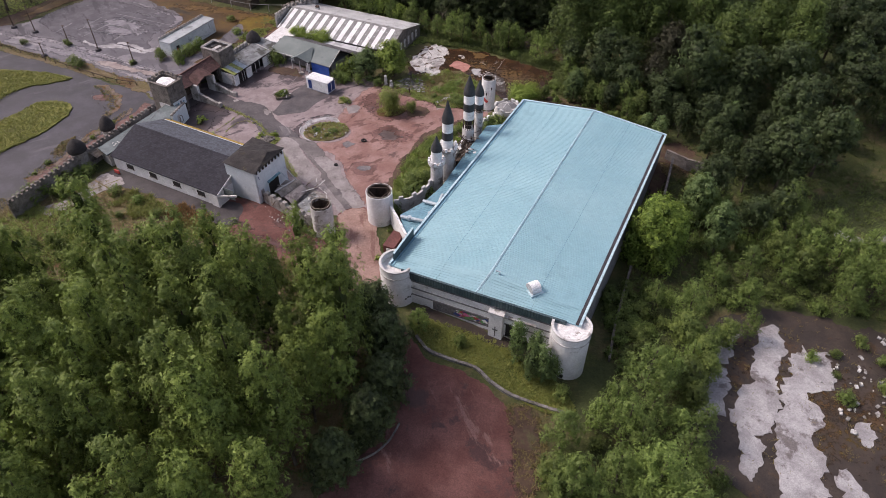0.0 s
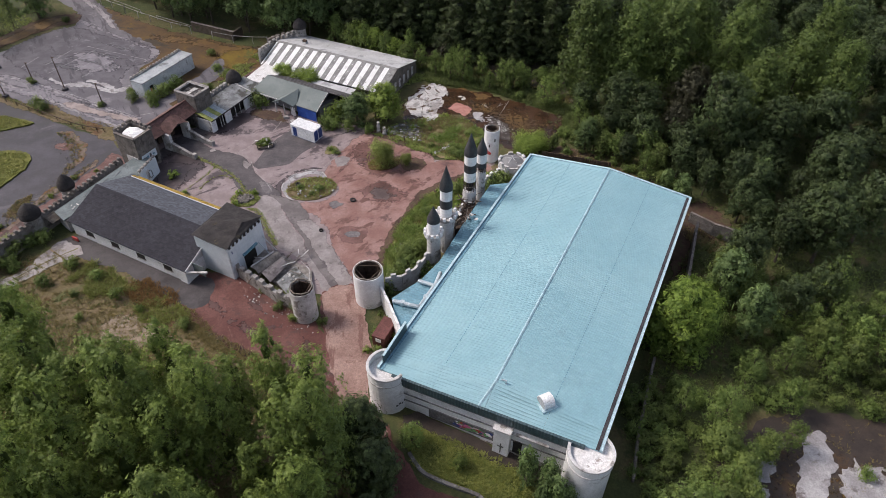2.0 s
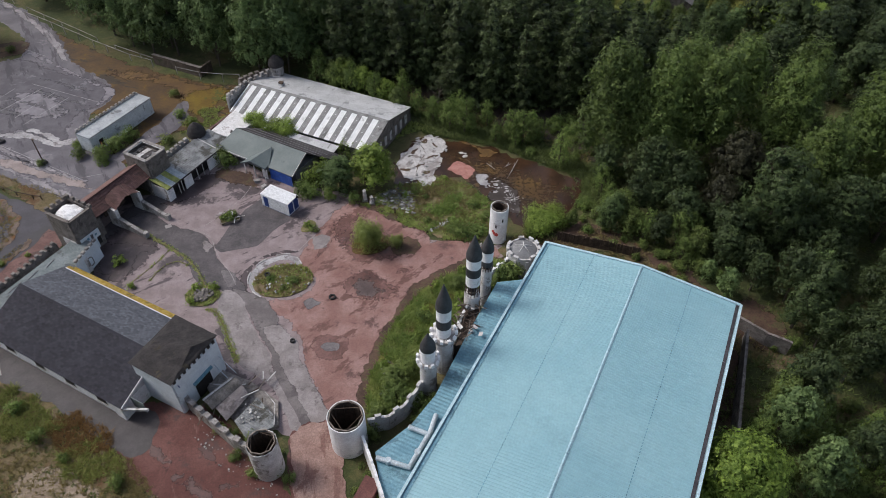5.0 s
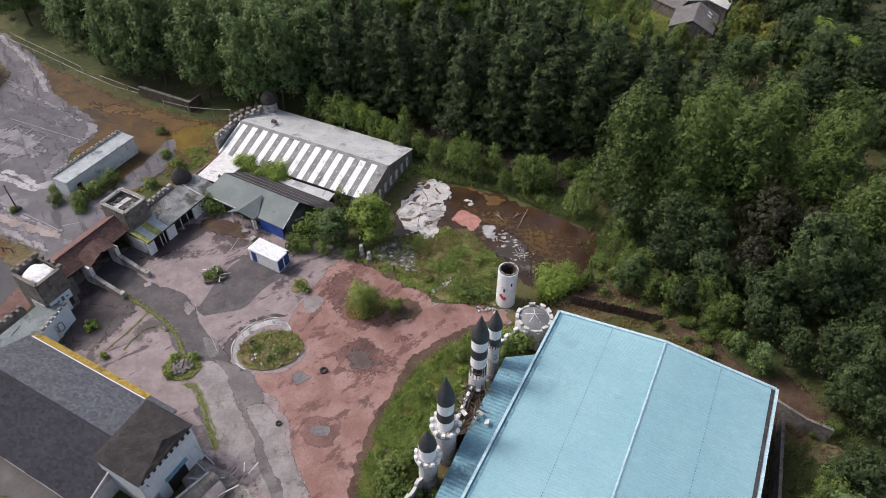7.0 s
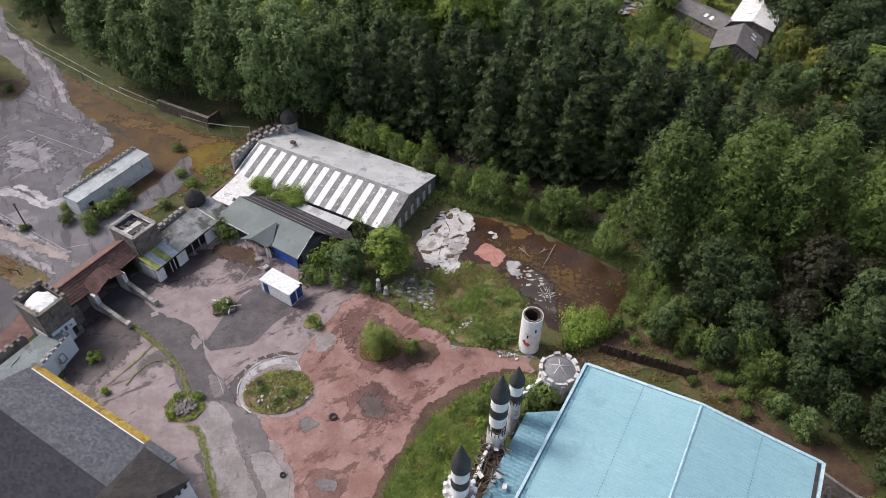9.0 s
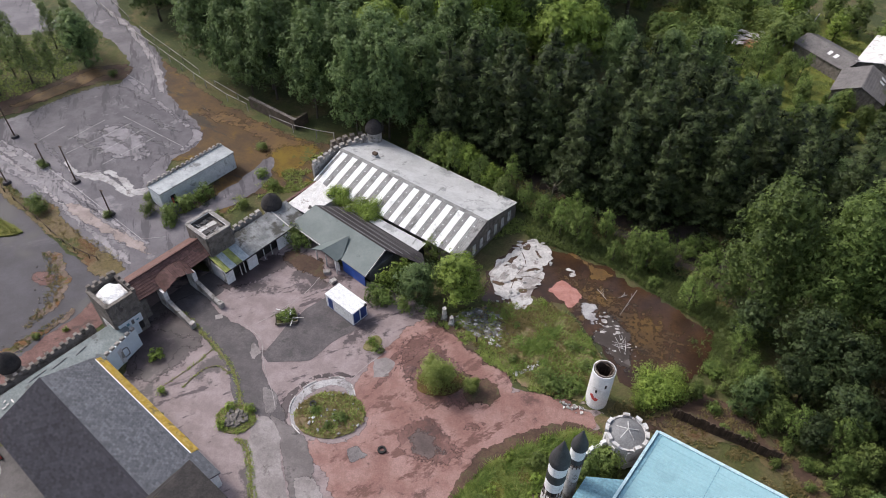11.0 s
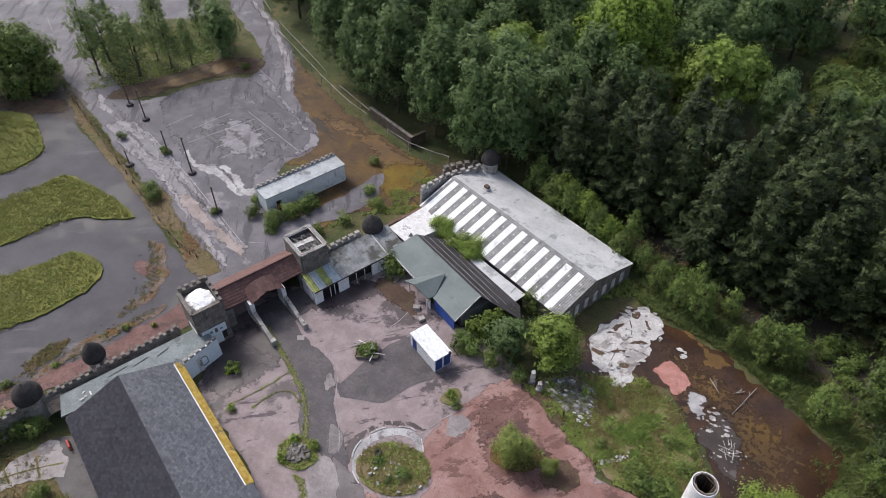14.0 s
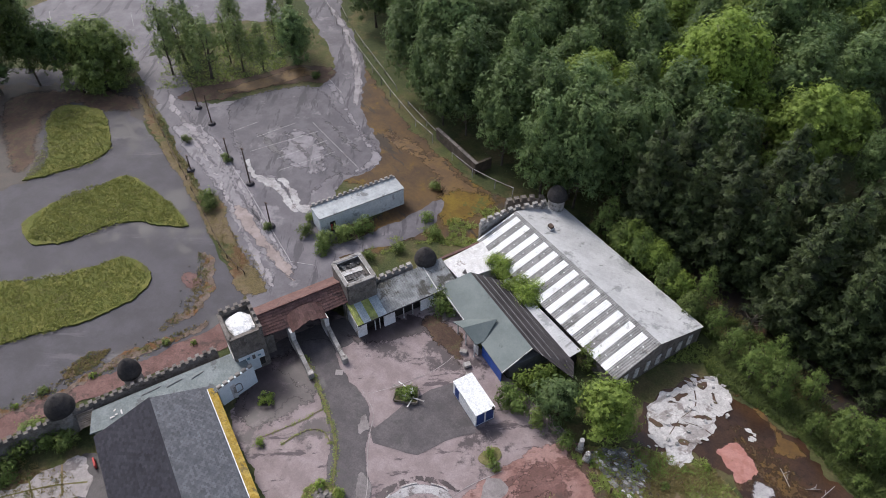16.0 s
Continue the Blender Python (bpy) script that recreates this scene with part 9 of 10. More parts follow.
def make_poplar(seed, h, w, mat="leaf_poplar", n=3000, size=0.36, k_lobes=22, name="poplar_tree", core=0.4):
    """Upright feathery crown: a tapering body of leaves with many steep side sprays."""
    g = random.Random(seed)
    t = thing(name, "slender young poplar with grey-green upright foliage", "tree", 0, 0, 0)
    lobes = [(0, 0, h * 0.84, w * 0.42, w * 0.42, h * 0.14), (0, 0, h * 0.62, w * 0.72, w * 0.72, h * 0.20), (0, 0, h * 0.36, w * 0.8, w * 0.8, h * 0.18)]
    for k in range(k_lobes):
        a = k * 2.4 + g.uniform(-0.5, 0.5)
        f = 0.24 + 0.68 * (k + 0.5) / k_lobes + g.uniform(-0.03, 0.03)
        rr = w * 0.92 * (1.06 - f) ** 0.55 * g.uniform(0.6, 1.0)
        s = w * g.uniform(0.14, 0.24)
        lobes.append((rr * math.cos(a), rr * math.sin(a), h * f, s, s * g.uniform(0.8, 1.2), h * g.uniform(0.05, 0.09)))
    trunk_mesh(t, h * 0.9, 0.09 + 0.005 * h, [(l[0], l[1], l[2], max(l[2] - h * 0.14, 1)) for l in lobes[3:9]], seed)
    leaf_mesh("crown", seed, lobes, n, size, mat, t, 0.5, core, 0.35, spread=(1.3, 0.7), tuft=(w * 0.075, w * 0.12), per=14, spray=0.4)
    return t


def make_broad(seed, h, w, mat, label, n=4200, size=0.33, low=0.25, name="broadleaf_tree", lobes_n=26, core=0.6):
    g = random.Random(seed)
    t = thing(name, label, "tree", 0, 0, 0)
    lobes = [(0, 0, h * (low + 1) / 2, w * 0.74, w * 0.74, h * (1 - low) * 0.42), (0, 0, h * (low * 0.7 + 0.5), w * 0.6, w * 0.6, h * (1 - low) * 0.4)]
    ax, ay = g.uniform(0.85, 1.15), g.uniform(0.85, 1.15)
    for k in range(lobes_n):
        a = k * 2.4 + g.uniform(-0.6, 0.6)
        f = (k + 0.5) / lobes_n
        z = h * (low + (0.95 - low) * f ** 0.9) + g.uniform(-0.03, 0.03) * h
        prof = math.sin(math.pi * min(1.0, 0.16 + 0.84 * f) ** 0.95) ** 0.6
        rr = w * 0.84 * prof * g.uniform(0.5, 1.08)
        s = w * g.uniform(0.17, 0.34)
        lobes.append((rr * math.cos(a) * ax, rr * math.sin(a) * ay, z, s, s * g.uniform(0.8, 1.2), s * g.uniform(0.6, 1.0)))
    trunk_mesh(t, h * 0.8, 0.12 + h * 0.012, [(l[0] * 0.9, l[1] * 0.9, l[2], l[2] * 0.6) for l in lobes[1:17:3]], seed)
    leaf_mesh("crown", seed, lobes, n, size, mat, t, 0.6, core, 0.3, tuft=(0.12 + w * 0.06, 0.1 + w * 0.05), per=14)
    return t


def make_conifer(seed, h, w, n=5000):
    g = random.Random(seed)
    t = thing("conifer_tree", "tall dark dense cypress conifer", "tree", 0, 0, 0)
    lobes = []
    for k in range(7):
        f = k / 6
        s = w * (1 - 0.86 * f ** 1.2)
        lobes.append((0, 0, h * (0.1 + 0.8 * f), s * 0.72, s * 0.72, h * 0.12))
    for k in range(58):
        a = k * 2.4 + g.uniform(-0.3, 0.3)
        f = (k + 0.5) / 58
        s = w * (1 - 0.86 * f ** 1.2) * g.uniform(0.86, 1.14)
        q = w * g.uniform(0.20, 0.36) * (1 - 0.4 * f)
        lobes.append((s * 0.94 * math.cos(a), s * 0.94 * math.sin(a), h * (0.05 + 0.9 * f), q, q, q * 0.36))
    trunk_mesh(t, h * 0.9, 0.3, [], seed)
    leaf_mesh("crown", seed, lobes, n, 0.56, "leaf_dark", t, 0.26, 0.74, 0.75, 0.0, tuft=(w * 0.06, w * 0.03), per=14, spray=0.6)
    return t


def make_shrub(seed, h, w, mat, label, n=1000, size=0.20, name="shrub", wispy=False):
    g = random.Random(seed)
    t = thing(name, label, "shrub", 0, 0, 0)
    lobes = [(0, 0, h * 0.45, w * 0.6, w * 0.6, h * 0.5)]
    for k in range(7):
        a, rr = k * 2.4 + g.uniform(-0.4, 0.4), w * g.uniform(0.35, 0.8)
        s = w * g.uniform(0.25, 0.42)
        lobes.append((rr * math.cos(a), rr * math.sin(a), h * g.uniform(0.25, 0.75), s, s, h * g.uniform(0.2, 0.34)))
    bm = B()
    for l in lobes[1:5]:
        beam(bm, (0, 0, -0.2), (l[0] * 0.8, l[1] * 0.8, l[2]), 0.06)
    part("stem", bm, M["bark"], t)
    if wispy:
        leaf_mesh("crown", seed, lobes, n, size, mat, t, 0.16, 0.3, 0.6, tuft=(w * 0.12, h * 0.09), per=10, spray=0.9)
    else:
        leaf_mesh("crown", seed, lobes, n, size, mat, t, 0.5, 0.45, 0.4, tuft=(w * 0.15, h * 0.12), per=10, spread=(1.4, 0.9))
    return t


def plant(kinds, x, y, s=1.0, sz=None, rg=random, label=None, group=""):
    src = rg.choice(kinds) if isinstance(kinds, list) else kinds
    sz = sz or s
    m = pose(x, y, terrain(x, y), rg.uniform(-3, 3), rg.uniform(-3, 3), rg.uniform(0, 360)) @ Matrix.Diagonal((s, s, sz, 1))
    if not src.get("used"):
        src["used"] = 1
        src.matrix_basis = m
        ob = src
    else:
        base_scale = src.scale.copy()
        ob = copy_thing(src, m @ Matrix.Diagonal((1 / base_scale.x, 1 / base_scale.y, 1 / base_scale.z, 1)))
    if group:
        ob["group"] = group
    return ob


def grove(kinds, ring, gap, seed, s=(0.85, 1.15), limit=400, avoid=(), group=""):
    """Trees set out at least gap metres apart inside a plan outline."""
    rg = random.Random(seed)
    got = []
    for x, y in scatter(rg, ring, limit * 6):
        if all((x - a) ** 2 + (y - b) ** 2 > gap * gap for a, b in got) and not any(inside(x, y, r) for r in avoid):
            got.append((x, y))
            k = rg.uniform(*s)
            plant(kinds, x, y, k, k * rg.uniform(0.9, 1.1), rg, group=group)
        if len(got) >= limit:
            break
    return got


POP = [make_poplar(101 + i, 19 + 1.4 * i, 3.1 + 0.25 * (i % 3), "leaf_poplar", 4500, 0.30, 30) for i in range(5)]
POPB = [make_poplar(121 + i, 23 + i, 5.8, "leaf_tall", 8400, 0.42, 34) for i in range(3)]
BROAD = [make_broad(131 + i, 15 + i, 4.6 + 0.3 * i, "leaf_broad", "full broadleaf tree with dark green leaves", 4300, 0.40) for i in range(4)]
TALL = [make_poplar(125 + i, 17 + i, 4.4 + 0.3 * i, "leaf_broad", 4600, 0.40, 30, core=0.5) for i in range(3)]
SHADY = [make_broad(135 + i, 14 + i, 4.8, "leaf_east", "tall broadleaf tree with leaves toned dark for shade", 3200, 0.43) for i in range(3)]
BRIGHT = [make_broad(141 + i, 13, 5.0, "leaf_bright", "bright green broadleaf tree in full leaf", 4300, 0.40, low=0.2) for i in range(2)]
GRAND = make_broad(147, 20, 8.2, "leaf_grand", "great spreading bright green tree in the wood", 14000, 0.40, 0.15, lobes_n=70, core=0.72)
ROUND = make_broad(151, 9.6, 4.5, "leaf_round", "dense round-headed green tree beside the hall", 15000, 0.26, 0.06, lobes_n=60, core=0.9)
COPPER = make_broad(155, 15, 5.0, "leaf_copper", "dark olive-brown broadleaf tree among poplars", 4600, 0.38, 0.12, lobes_n=34)
CON = [make_conifer(161 + i, 21, 4.4 + 0.4 * i, 6000) for i in range(3)]
PINE = make_broad(171, 9.5, 3.2, "leaf_dark", "dark shaggy pine beside the track", 4600, 0.36, 0.1, "pine_tree")
SMALL = [make_broad(181 + i, 7.5, 2.6, ("leaf_broad", "leaf_shrub", "leaf_bright")[i], "small bushy broadleaf tree", 2600, 0.27, 0.10, "small_tree", 20) for i in range(3)]
FEATHER = [make_poplar(185 + i, 8.0 + i, 2.3 + 0.3 * i, "leaf_feather", 2300, 0.22, 18, "sapling", 0.22) for i in range(3)]
BIRCH = [make_broad(231 + i, 9.0 + i, 2.9 + 0.3 * i, "leaf_birch", "sparse grey-green birch", 1350, 0.27, 0.14, "birch_tree", 16, 0.0) for i in range(3)]
SLIM = [make_poplar(235 + i, 10.5 + i, 2.2 + 0.3 * i, "leaf_birch", 2000, 0.26, 24, "birch_tree", 0.22) for i in range(2)]
GOLD = make_broad(157, 9.0, 3.4, "leaf_gold", "yellow-green tree beside the far houses", 3000, 0.34, 0.1, lobes_n=24)
for t in FEATHER + BIRCH + SLIM:
    t["label"] = "feathery light green sapling of birch or willow"
for t in TALL:
    t["label"] = "tall narrow broadleaf tree with grey-green leaves"
SHRUB = [make_shrub(191 + i, 2.2, 1.6, "leaf_shrub" if i % 2 else "leaf_feather", "low bushy shrub of mixed green leaves", 900, 0.23) for i in range(4)]
WEED = [make_shrub(201 + i, 1.0, 0.8, "leaf_bright" if i else "leaf_shrub", "clump of fresh green weeds", 300, 0.19, "weed_clump") for i in range(2)]
BUSH = make_broad(187, 12, 8.0, "leaf_shrub", "great round bush-like tree at the lot's corner", 9000, 0.44, -0.05, lobes_n=50, core=0.75)
LUSH = make_shrub(221, 2.8, 2.4, "leaf_bright", "lush bright green bush beside the white tower", 3200, 0.20)
WILLOW = make_shrub(211, 5.0, 2.0, "leaf_willow", "bushy yellow-green willow growing in the plaza", 4200, 0.42, "willow_bush", True)

rgp = random.Random(7)
# young poplar plantation south-west of the track
grove(POP, [(-12.4, 59.8), (-10.4, 52), (-13.6, 44), (-19, 35), (-22, 30), (-84, 30), (-86, 62), (-62, 68), (-48, 69), (-36, 66.4), (-24, 65), (-16.4, 62.8)], 3.95, 11, (0.82, 1.15), 165, group="poplar plantation")
for x, y, s in ((-16.4, 66.8, 0.8), (-19.2, 68.6, 0.7)):
    plant(FEATHER, x, y, s, s, rgp)
plant(PINE, -9.6, 63.0, 1.0, 1.05, rgp)
plant(PINE, -7.6, 57.2, 0.95, 1.0, rgp)
plant(PINE, -7.2, 51.2, 0.9, 0.95, rgp)
plant(PINE, -9.4, 46.4, 0.9, 0.9, rgp)
plant(PINE, -13.0, 41.0, 0.9, 0.9, rgp)
# the big poplars north-east of the hall
for x, y, s in ((29.5, 143, 1.04), (36.5, 141, 0.98), (43.5, 139.5, 0.95), (50, 146, 1.0), (55, 138, 0.92), (61, 146, 0.95), (66, 134, 0.9), (58, 128, 0.85), (42, 149, 0.95), (74, 142, 0.95), (72, 128, 0.85)):
    plant(POPB, x, y, s, s, rgp, group="tall poplars")
# dark-leaved trees give the poplars' shaded lower part by colour
for x, y, s in ((34, 133, 0.8), (28.8, 137.6, 0.62), (38.5, 130.5, 0.75), (31.5, 129.0, 0.5)):
    plant(SHADY, x, y, s, s, rgp, group="tall poplars")
for x, y, s in ((47.5, 132.0, 0.95), (44.0, 126.5, 0.7), (53.0, 129.5, 0.85)):
    plant(COPPER, x, y, s, s, rgp, group="tall poplars")
# conifer belt
for k in range(24):
    x = -19 + k * 2.8 + rgp.uniform(-0.6, 0.6)
    y = 172.5 - 0.16 * (x + 19) + (k % 2) * 5.2 + rgp.uniform(-1, 1)
    s = rgp.uniform(0.86, 1.08) * (0.82 if x > 30 else 1.0)
    plant(CON, x, y, s, s, rgp, group="conifer belt")
for x, y, s in ((10, 182, 1.0), (16, 178, 0.95), (3, 163.5, 0.95), (9, 161.5, 0.9), (16, 159.5, 0.85), (24, 186, 0.7), (44, 184, 0.45), (37, 190, 0.45), (-12, 183, 0.9), (-4, 186, 0.9)):
    plant(CON, x, y, s, s, rgp, group="conifer belt")
# broadleaf wood along the north edge
grove(TALL * 4 + BROAD * 2 + BRIGHT[:1], [(-116, 222), (-100, 206), (-86, 196), (-70, 187), (-56, 180.5), (-44, 175.5), (-30, 173), (-24, 178), (-14, 190), (-30, 196), (-60, 200), (-84, 240), (-120, 240)], 6.6, 20, (0.9, 1.3), 60, group="north wood")
grove(TALL + BROAD + BRIGHT, [(-60, 202), (-30, 198), (-12, 192), (-2, 200), (12, 204), (24, 210), (24, 262), (-60, 262), (-84, 242)], 7.4, 21, (0.95, 1.45), 66, avoid=[[(-32, 182), (-6, 182), (-6, 214), (-32, 214)], [(2, 205), (30, 205), (30, 236), (6, 232)]], group="north wood")
for x, y, s in ((-62.4, 181.4, 1.0), (-68.0, 184.6, 1.0), (-37.5, 172.5, 1.12), (-31.5, 172.6, 1.2), (-47, 176.5, 1.1), (-57, 181, 1.15), (-66, 185.5, 1.1), (-26, 176.5, 1.05)):
    plant(TALL, x, y, s * 0.95, s, rgp, group="north wood")
for x, y, s in ((-33, 196, 1.1), (-4.6, 200, 1.15)):
    plant(BRIGHT, x, y, s, s, rgp, group="north wood")
plant(GRAND, -20.4, 205.0, 1.12, 1.12, rgp, group="north wood")
for x, y, s in ((-27, 190, 0.95), (-20, 192, 0.85), (-13, 193, 0.9), (-9, 208, 1.0), (-33, 208, 1.0)):
    plant(BROAD, x, y, s, s, rgp, group="north wood")
# dark conifers, a golden tree and a bright one before the far houses
for x, y, s in ((35.5, 178.5, 0.6), (40.5, 177.0, 0.68), (45.5, 177.5, 0.58), (57.5, 191.0, 0.5), (51.5, 171.5, 0.42), (55.0, 170.5, 0.45), (58.5, 170.6, 0.44), (62.0, 169.6, 0.46), (65.4, 170.2, 0.42), (30.5, 184.0, 0.55)):
    plant(CON, x, y, s * 1.15, s, rgp, group="far conifers")
for x, y, s in ((66.5, 201.0, 1.0), (68.0, 207.0, 1.0), (70.0, 196.0, 0.85)):
    plant(GOLD, x, y, s, s, rgp, group="trees by the far houses")
for x, y, s in ((72.5, 184.0, 1.05), (77.5, 180.5, 0.95)):
    plant(BRIGHT, x, y, s * 1.15, s, rgp, group="trees by the far houses")
for x, y, s in ((57.5, 181.5, 0.62), (62.5, 183.0, 0.6), (36.0, 190.5, 0.5), (32.5, 193.5, 0.5), (44.5, 168.0, 0.6)):
    plant(TALL, x, y, s * 1.2, s, rgp, group="trees by the far houses")
# wood to the east and round the houses
EAST = [(46, 122), (60, 112), (74, 106), (96, 100), (120, 120), (120, 200), (96, 232), (70, 232), (66, 210), (70, 196), (62, 172), (54, 160), (78, 150), (78, 124), (56, 124)]
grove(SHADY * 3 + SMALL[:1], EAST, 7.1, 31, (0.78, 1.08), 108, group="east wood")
grove(SMALL[:2] + SHRUB, [(46, 186), (62, 190), (60, 199), (50, 202), (38, 200)], 3.4, 34, (0.5, 0.8), 36, group="north wood")
grove(SMALL + SHRUB, [(34, 190), (30, 200), (28, 212), (36, 212), (46, 202), (46, 194)], 5.0, 33, (0.5, 0.8), 16, group="north wood")
grove(SMALL + SHRUB, [(64, 200), (70, 230), (44, 250), (20, 250), (30, 232), (54, 230)], 6.0, 35, (0.8, 1.2), 30)
# behind the hall's rear wall
grove(SHADY * 2 + SMALL[:1] * 2 + SHRUB[1:2], [(22, 128), (32, 122.5), (43, 112), (52, 104), (58, 102), (66, 108), (60, 120), (46, 128), (30, 132)], 3.0, 41, (0.4, 0.7), 100, avoid=[BARE_EAST], group="scrub behind the hall")
grove(FEATHER[:1] + SHRUB * 2 + SMALL[1:2], [(17, 127), (24, 127), (33, 121.4), (42, 111), (50, 104.4), (49, 102.4), (42, 106), (34, 117), (25, 122.4)], 2.4, 43, (0.35, 0.75), 40, avoid=[BARE_EAST], group="scrub behind the hall")
grove(SMALL[1:2] + FEATHER + SHRUB, [(24, 188), (66, 194), (68, 212), (58, 204), (50, 203), (42, 216), (30, 214)], 3.6, 47, (0.5, 1.0), 60, avoid=[[(46, 204), (64, 204), (66, 228), (38, 230), (32, 218), (44, 216)]], group="garden shrubs")
# scrub east of the hall
for x, y, s in ((80, 163, 0.9), (86, 170, 0.85), (90, 160, 0.85)):
    plant(SHADY, x, y, s, s, rgp, group="east wood")
for x, y, s in ((44.4, 93.4, 1.0), (46.2, 91.0, 0.9)):
    plant(SMALL[1:2], x, y, s, s * 1.2, rgp, group="scrub trees")
plant(ROUND, 34.8, 82.6, 1.12, 1.22, rgp)
for x, y, s in ((43.2, 91.2, 1.25), (47.5, 95.6, 1.3), (61, 99, 1.7), (69, 103, 1.6), (55, 99, 1.1), (46, 84.5, 1.2), (52.5, 87.5, 1.1), (58, 90, 1.1)):
    if x < 46.5:
        plant(SMALL[:2], x, y, s, s * 1.15, rgp, group="scrub trees")
    else:
        plant(SHADY, x, y, s * 0.56, s * 0.6, rgp, group="scrub trees")
for x, y, s in ((37.2, 60.6, 0.8), (38.6, 62.6, 0.75), (41.6, 64.2, 0.7), (36.6, 57.4, 0.75), (45.4, 65.6, 0.7)):
    plant([SMALL[1], FEATHER[0]], x, y, s, s, rgp, group="scrub trees")
SCRUB = [(29, 74), (30, 66), (32, 58), (33, 47), (36, 60), (40, 69), (50, 72.4), (64, 70), (80, 64), (92, 70), (88, 80), (66, 86), (60, 94), (46, 98), (40, 92), (38, 80)]
grove(SMALL[1:2] + FEATHER + FEATHER + SHRUB + SHRUB, SCRUB, 2.8, 51, (0.6, 1.1), 140, avoid=[BARE_EAST, [(29, 75), (43, 76), (43, 90), (29, 91)]], group="scrub trees")
grove(FEATHER + FEATHER + SMALL[1:2] + SHRUB, [(14, 47.6), (19, 49.5), (25, 53), (30, 56), (33, 46), (36, 34), (30, 26), (12, 26), (11.5, 40)], 2.8, 53, (0.75, 1.3), 90, group="scrub trees")
grove(SHRUB, [(26, 74), (24.5, 66), (23.5, 60), (27.5, 57), (30, 64), (31, 75)], 1.9, 55, (0.5, 1.0), 30, group="scrub trees")
grove(SHRUB, [(52, 62), (66, 66), (74, 46), (60, 38), (57, 50)], 3.4, 57, (0.35, 0.8), 24, group="scrub trees")
# lawn shrubs
plant(FEATHER[:1], -3.4, 63.6, 0.75, 0.5, rgp)
for x, y, sc, hh in ((10.4, 58.6, 0.55, 1.15), (12.2, 57.6, 0.62, 1.0), (13.4, 56.0, 0.62, 0.95), (12.0, 56.0, 0.55, 0.75), (14.6, 56.0, 0.5, 0.7)):
    plant(SMALL[0], x, y, sc, hh, rgp, group="lawn trees")
plant(SHRUB[1], 2.4, 60.8, 0.6, 0.9, rgp)
plant(SHRUB[1], 15.8, 53.4, 0.8, 0.8, rgp)
# court and castle front
plant(WILLOW, -10.8, 121.4, 1.0, 1.0, rgp)
plant(WILLOW, -6.4, 121.8, 0.5, 0.45, rgp)
for x, y, s in ((-34.0, 127.9, 0.7), (-21.2, 126.6, 0.8), (-20.0, 125.2, 0.9), (-20.6, 126.0, 0.6), (-48.6, 117.9, 1.3), (-45.2, 113.0, 0.8), (-35.6, 112.8, 0.9), (-33.0, 113.0, 0.9), (-35.6, 110.0, 0.8)):
    plant(WEED, x, y, s, s, rgp)
for x, y, s in ((-25.0, 114.6, 0.5), (-21.6, 114.2, 0.6), (-22.8, 113.0, 0.4)):
    plant(SHRUB, x, y, s, s * 0.6, rgp)
for x, y, s in ((-5.4, 94.0, 1.1), (-7.4, 91.6, 0.9), (-3.4, 93.6, 0.9), (-8.6, 88.6, 1.0), (9.4, 113.8, 1.5), (10.6, 114.8, 1.4), (8.4, 112.6, 1.0), (-1.2, 91.6, 0.8), (-0.2, 93.6, 0.7), (-2.6, 90.6, 0.6), (-3.0, 99.0, 0.8), (-5.4, 96.6, 1.2), (-4.4, 97.6, 1.0), (-2.2, 107.0, 0.7), (3.0, 113.4, 0.8)):
    plant(SHRUB, x, y, s, s, rgp, group="shrubs along the castle front")
for x, y, s in ((16.4, 126.0, 1.1), (18.2, 127.4, 1.0), (15.0, 125.0, 0.7)):
    plant(LUSH, x, y, s, s, rgp)
for x, y, s in ((4.4, 124.6, 1.0), (2.6, 125.4, 0.9), (6.4, 125.0, 0.9), (5.6, 131.6, 0.6), (8.0, 128.6, 0.7)):
    plant(SHRUB, x, y, s * 1.1, s * 0.7, rgp)
grove(WEED, GREENLOT, 3.0, 63, (0.5, 0.9), 7)
grove(WEED[1:], FACADE_BED, 1.7, 67, (0.6, 1.2), 15, group="weeds along the castle front")
for x, y, s in ((-15.2, 164.4, 0.5), (-19.6, 166.6, 0.52), (-10.6, 161.8, 0.42)):
    plant(BRIGHT, x, y, s, s, rgp)
# round pavilion and shed
plant(SMALL[2:3], -11.0, 136.8, 1.5, 1.05, rgp)
plant(SMALL[:1], -16.8, 135.6, 1.2, 0.9, rgp)
plant(FEATHER[:1], -13.4, 138.6, 1.0, 0.7, rgp)
for x, y, s in ((-23.0, 134.2, 1.0), (-21.2, 133.8, 0.9), (-18.6, 133.4, 0.8), (-14.2, 132.6, 0.7), (-16.8, 145.4, 1.2), (-17.6, 146.6, 1.0), (-38.4, 143.0, 1.1), (-37.4, 142.2, 0.9)):
    plant(SHRUB, x, y, s, s * 1.1, rgp)
for x, y, s in ((-34.6, 127.6, 0.9), (-33.6, 128.4, 1.0), (-34.2, 128.2, 0.9), (-33.7, 127.4, 0.8)):
    ob = plant(WEED, x, y, s, s * 0.9, rgp)
    ob.matrix_basis = pose(0, 0, 0.45, 0, 0, 0) @ ob.matrix_basis
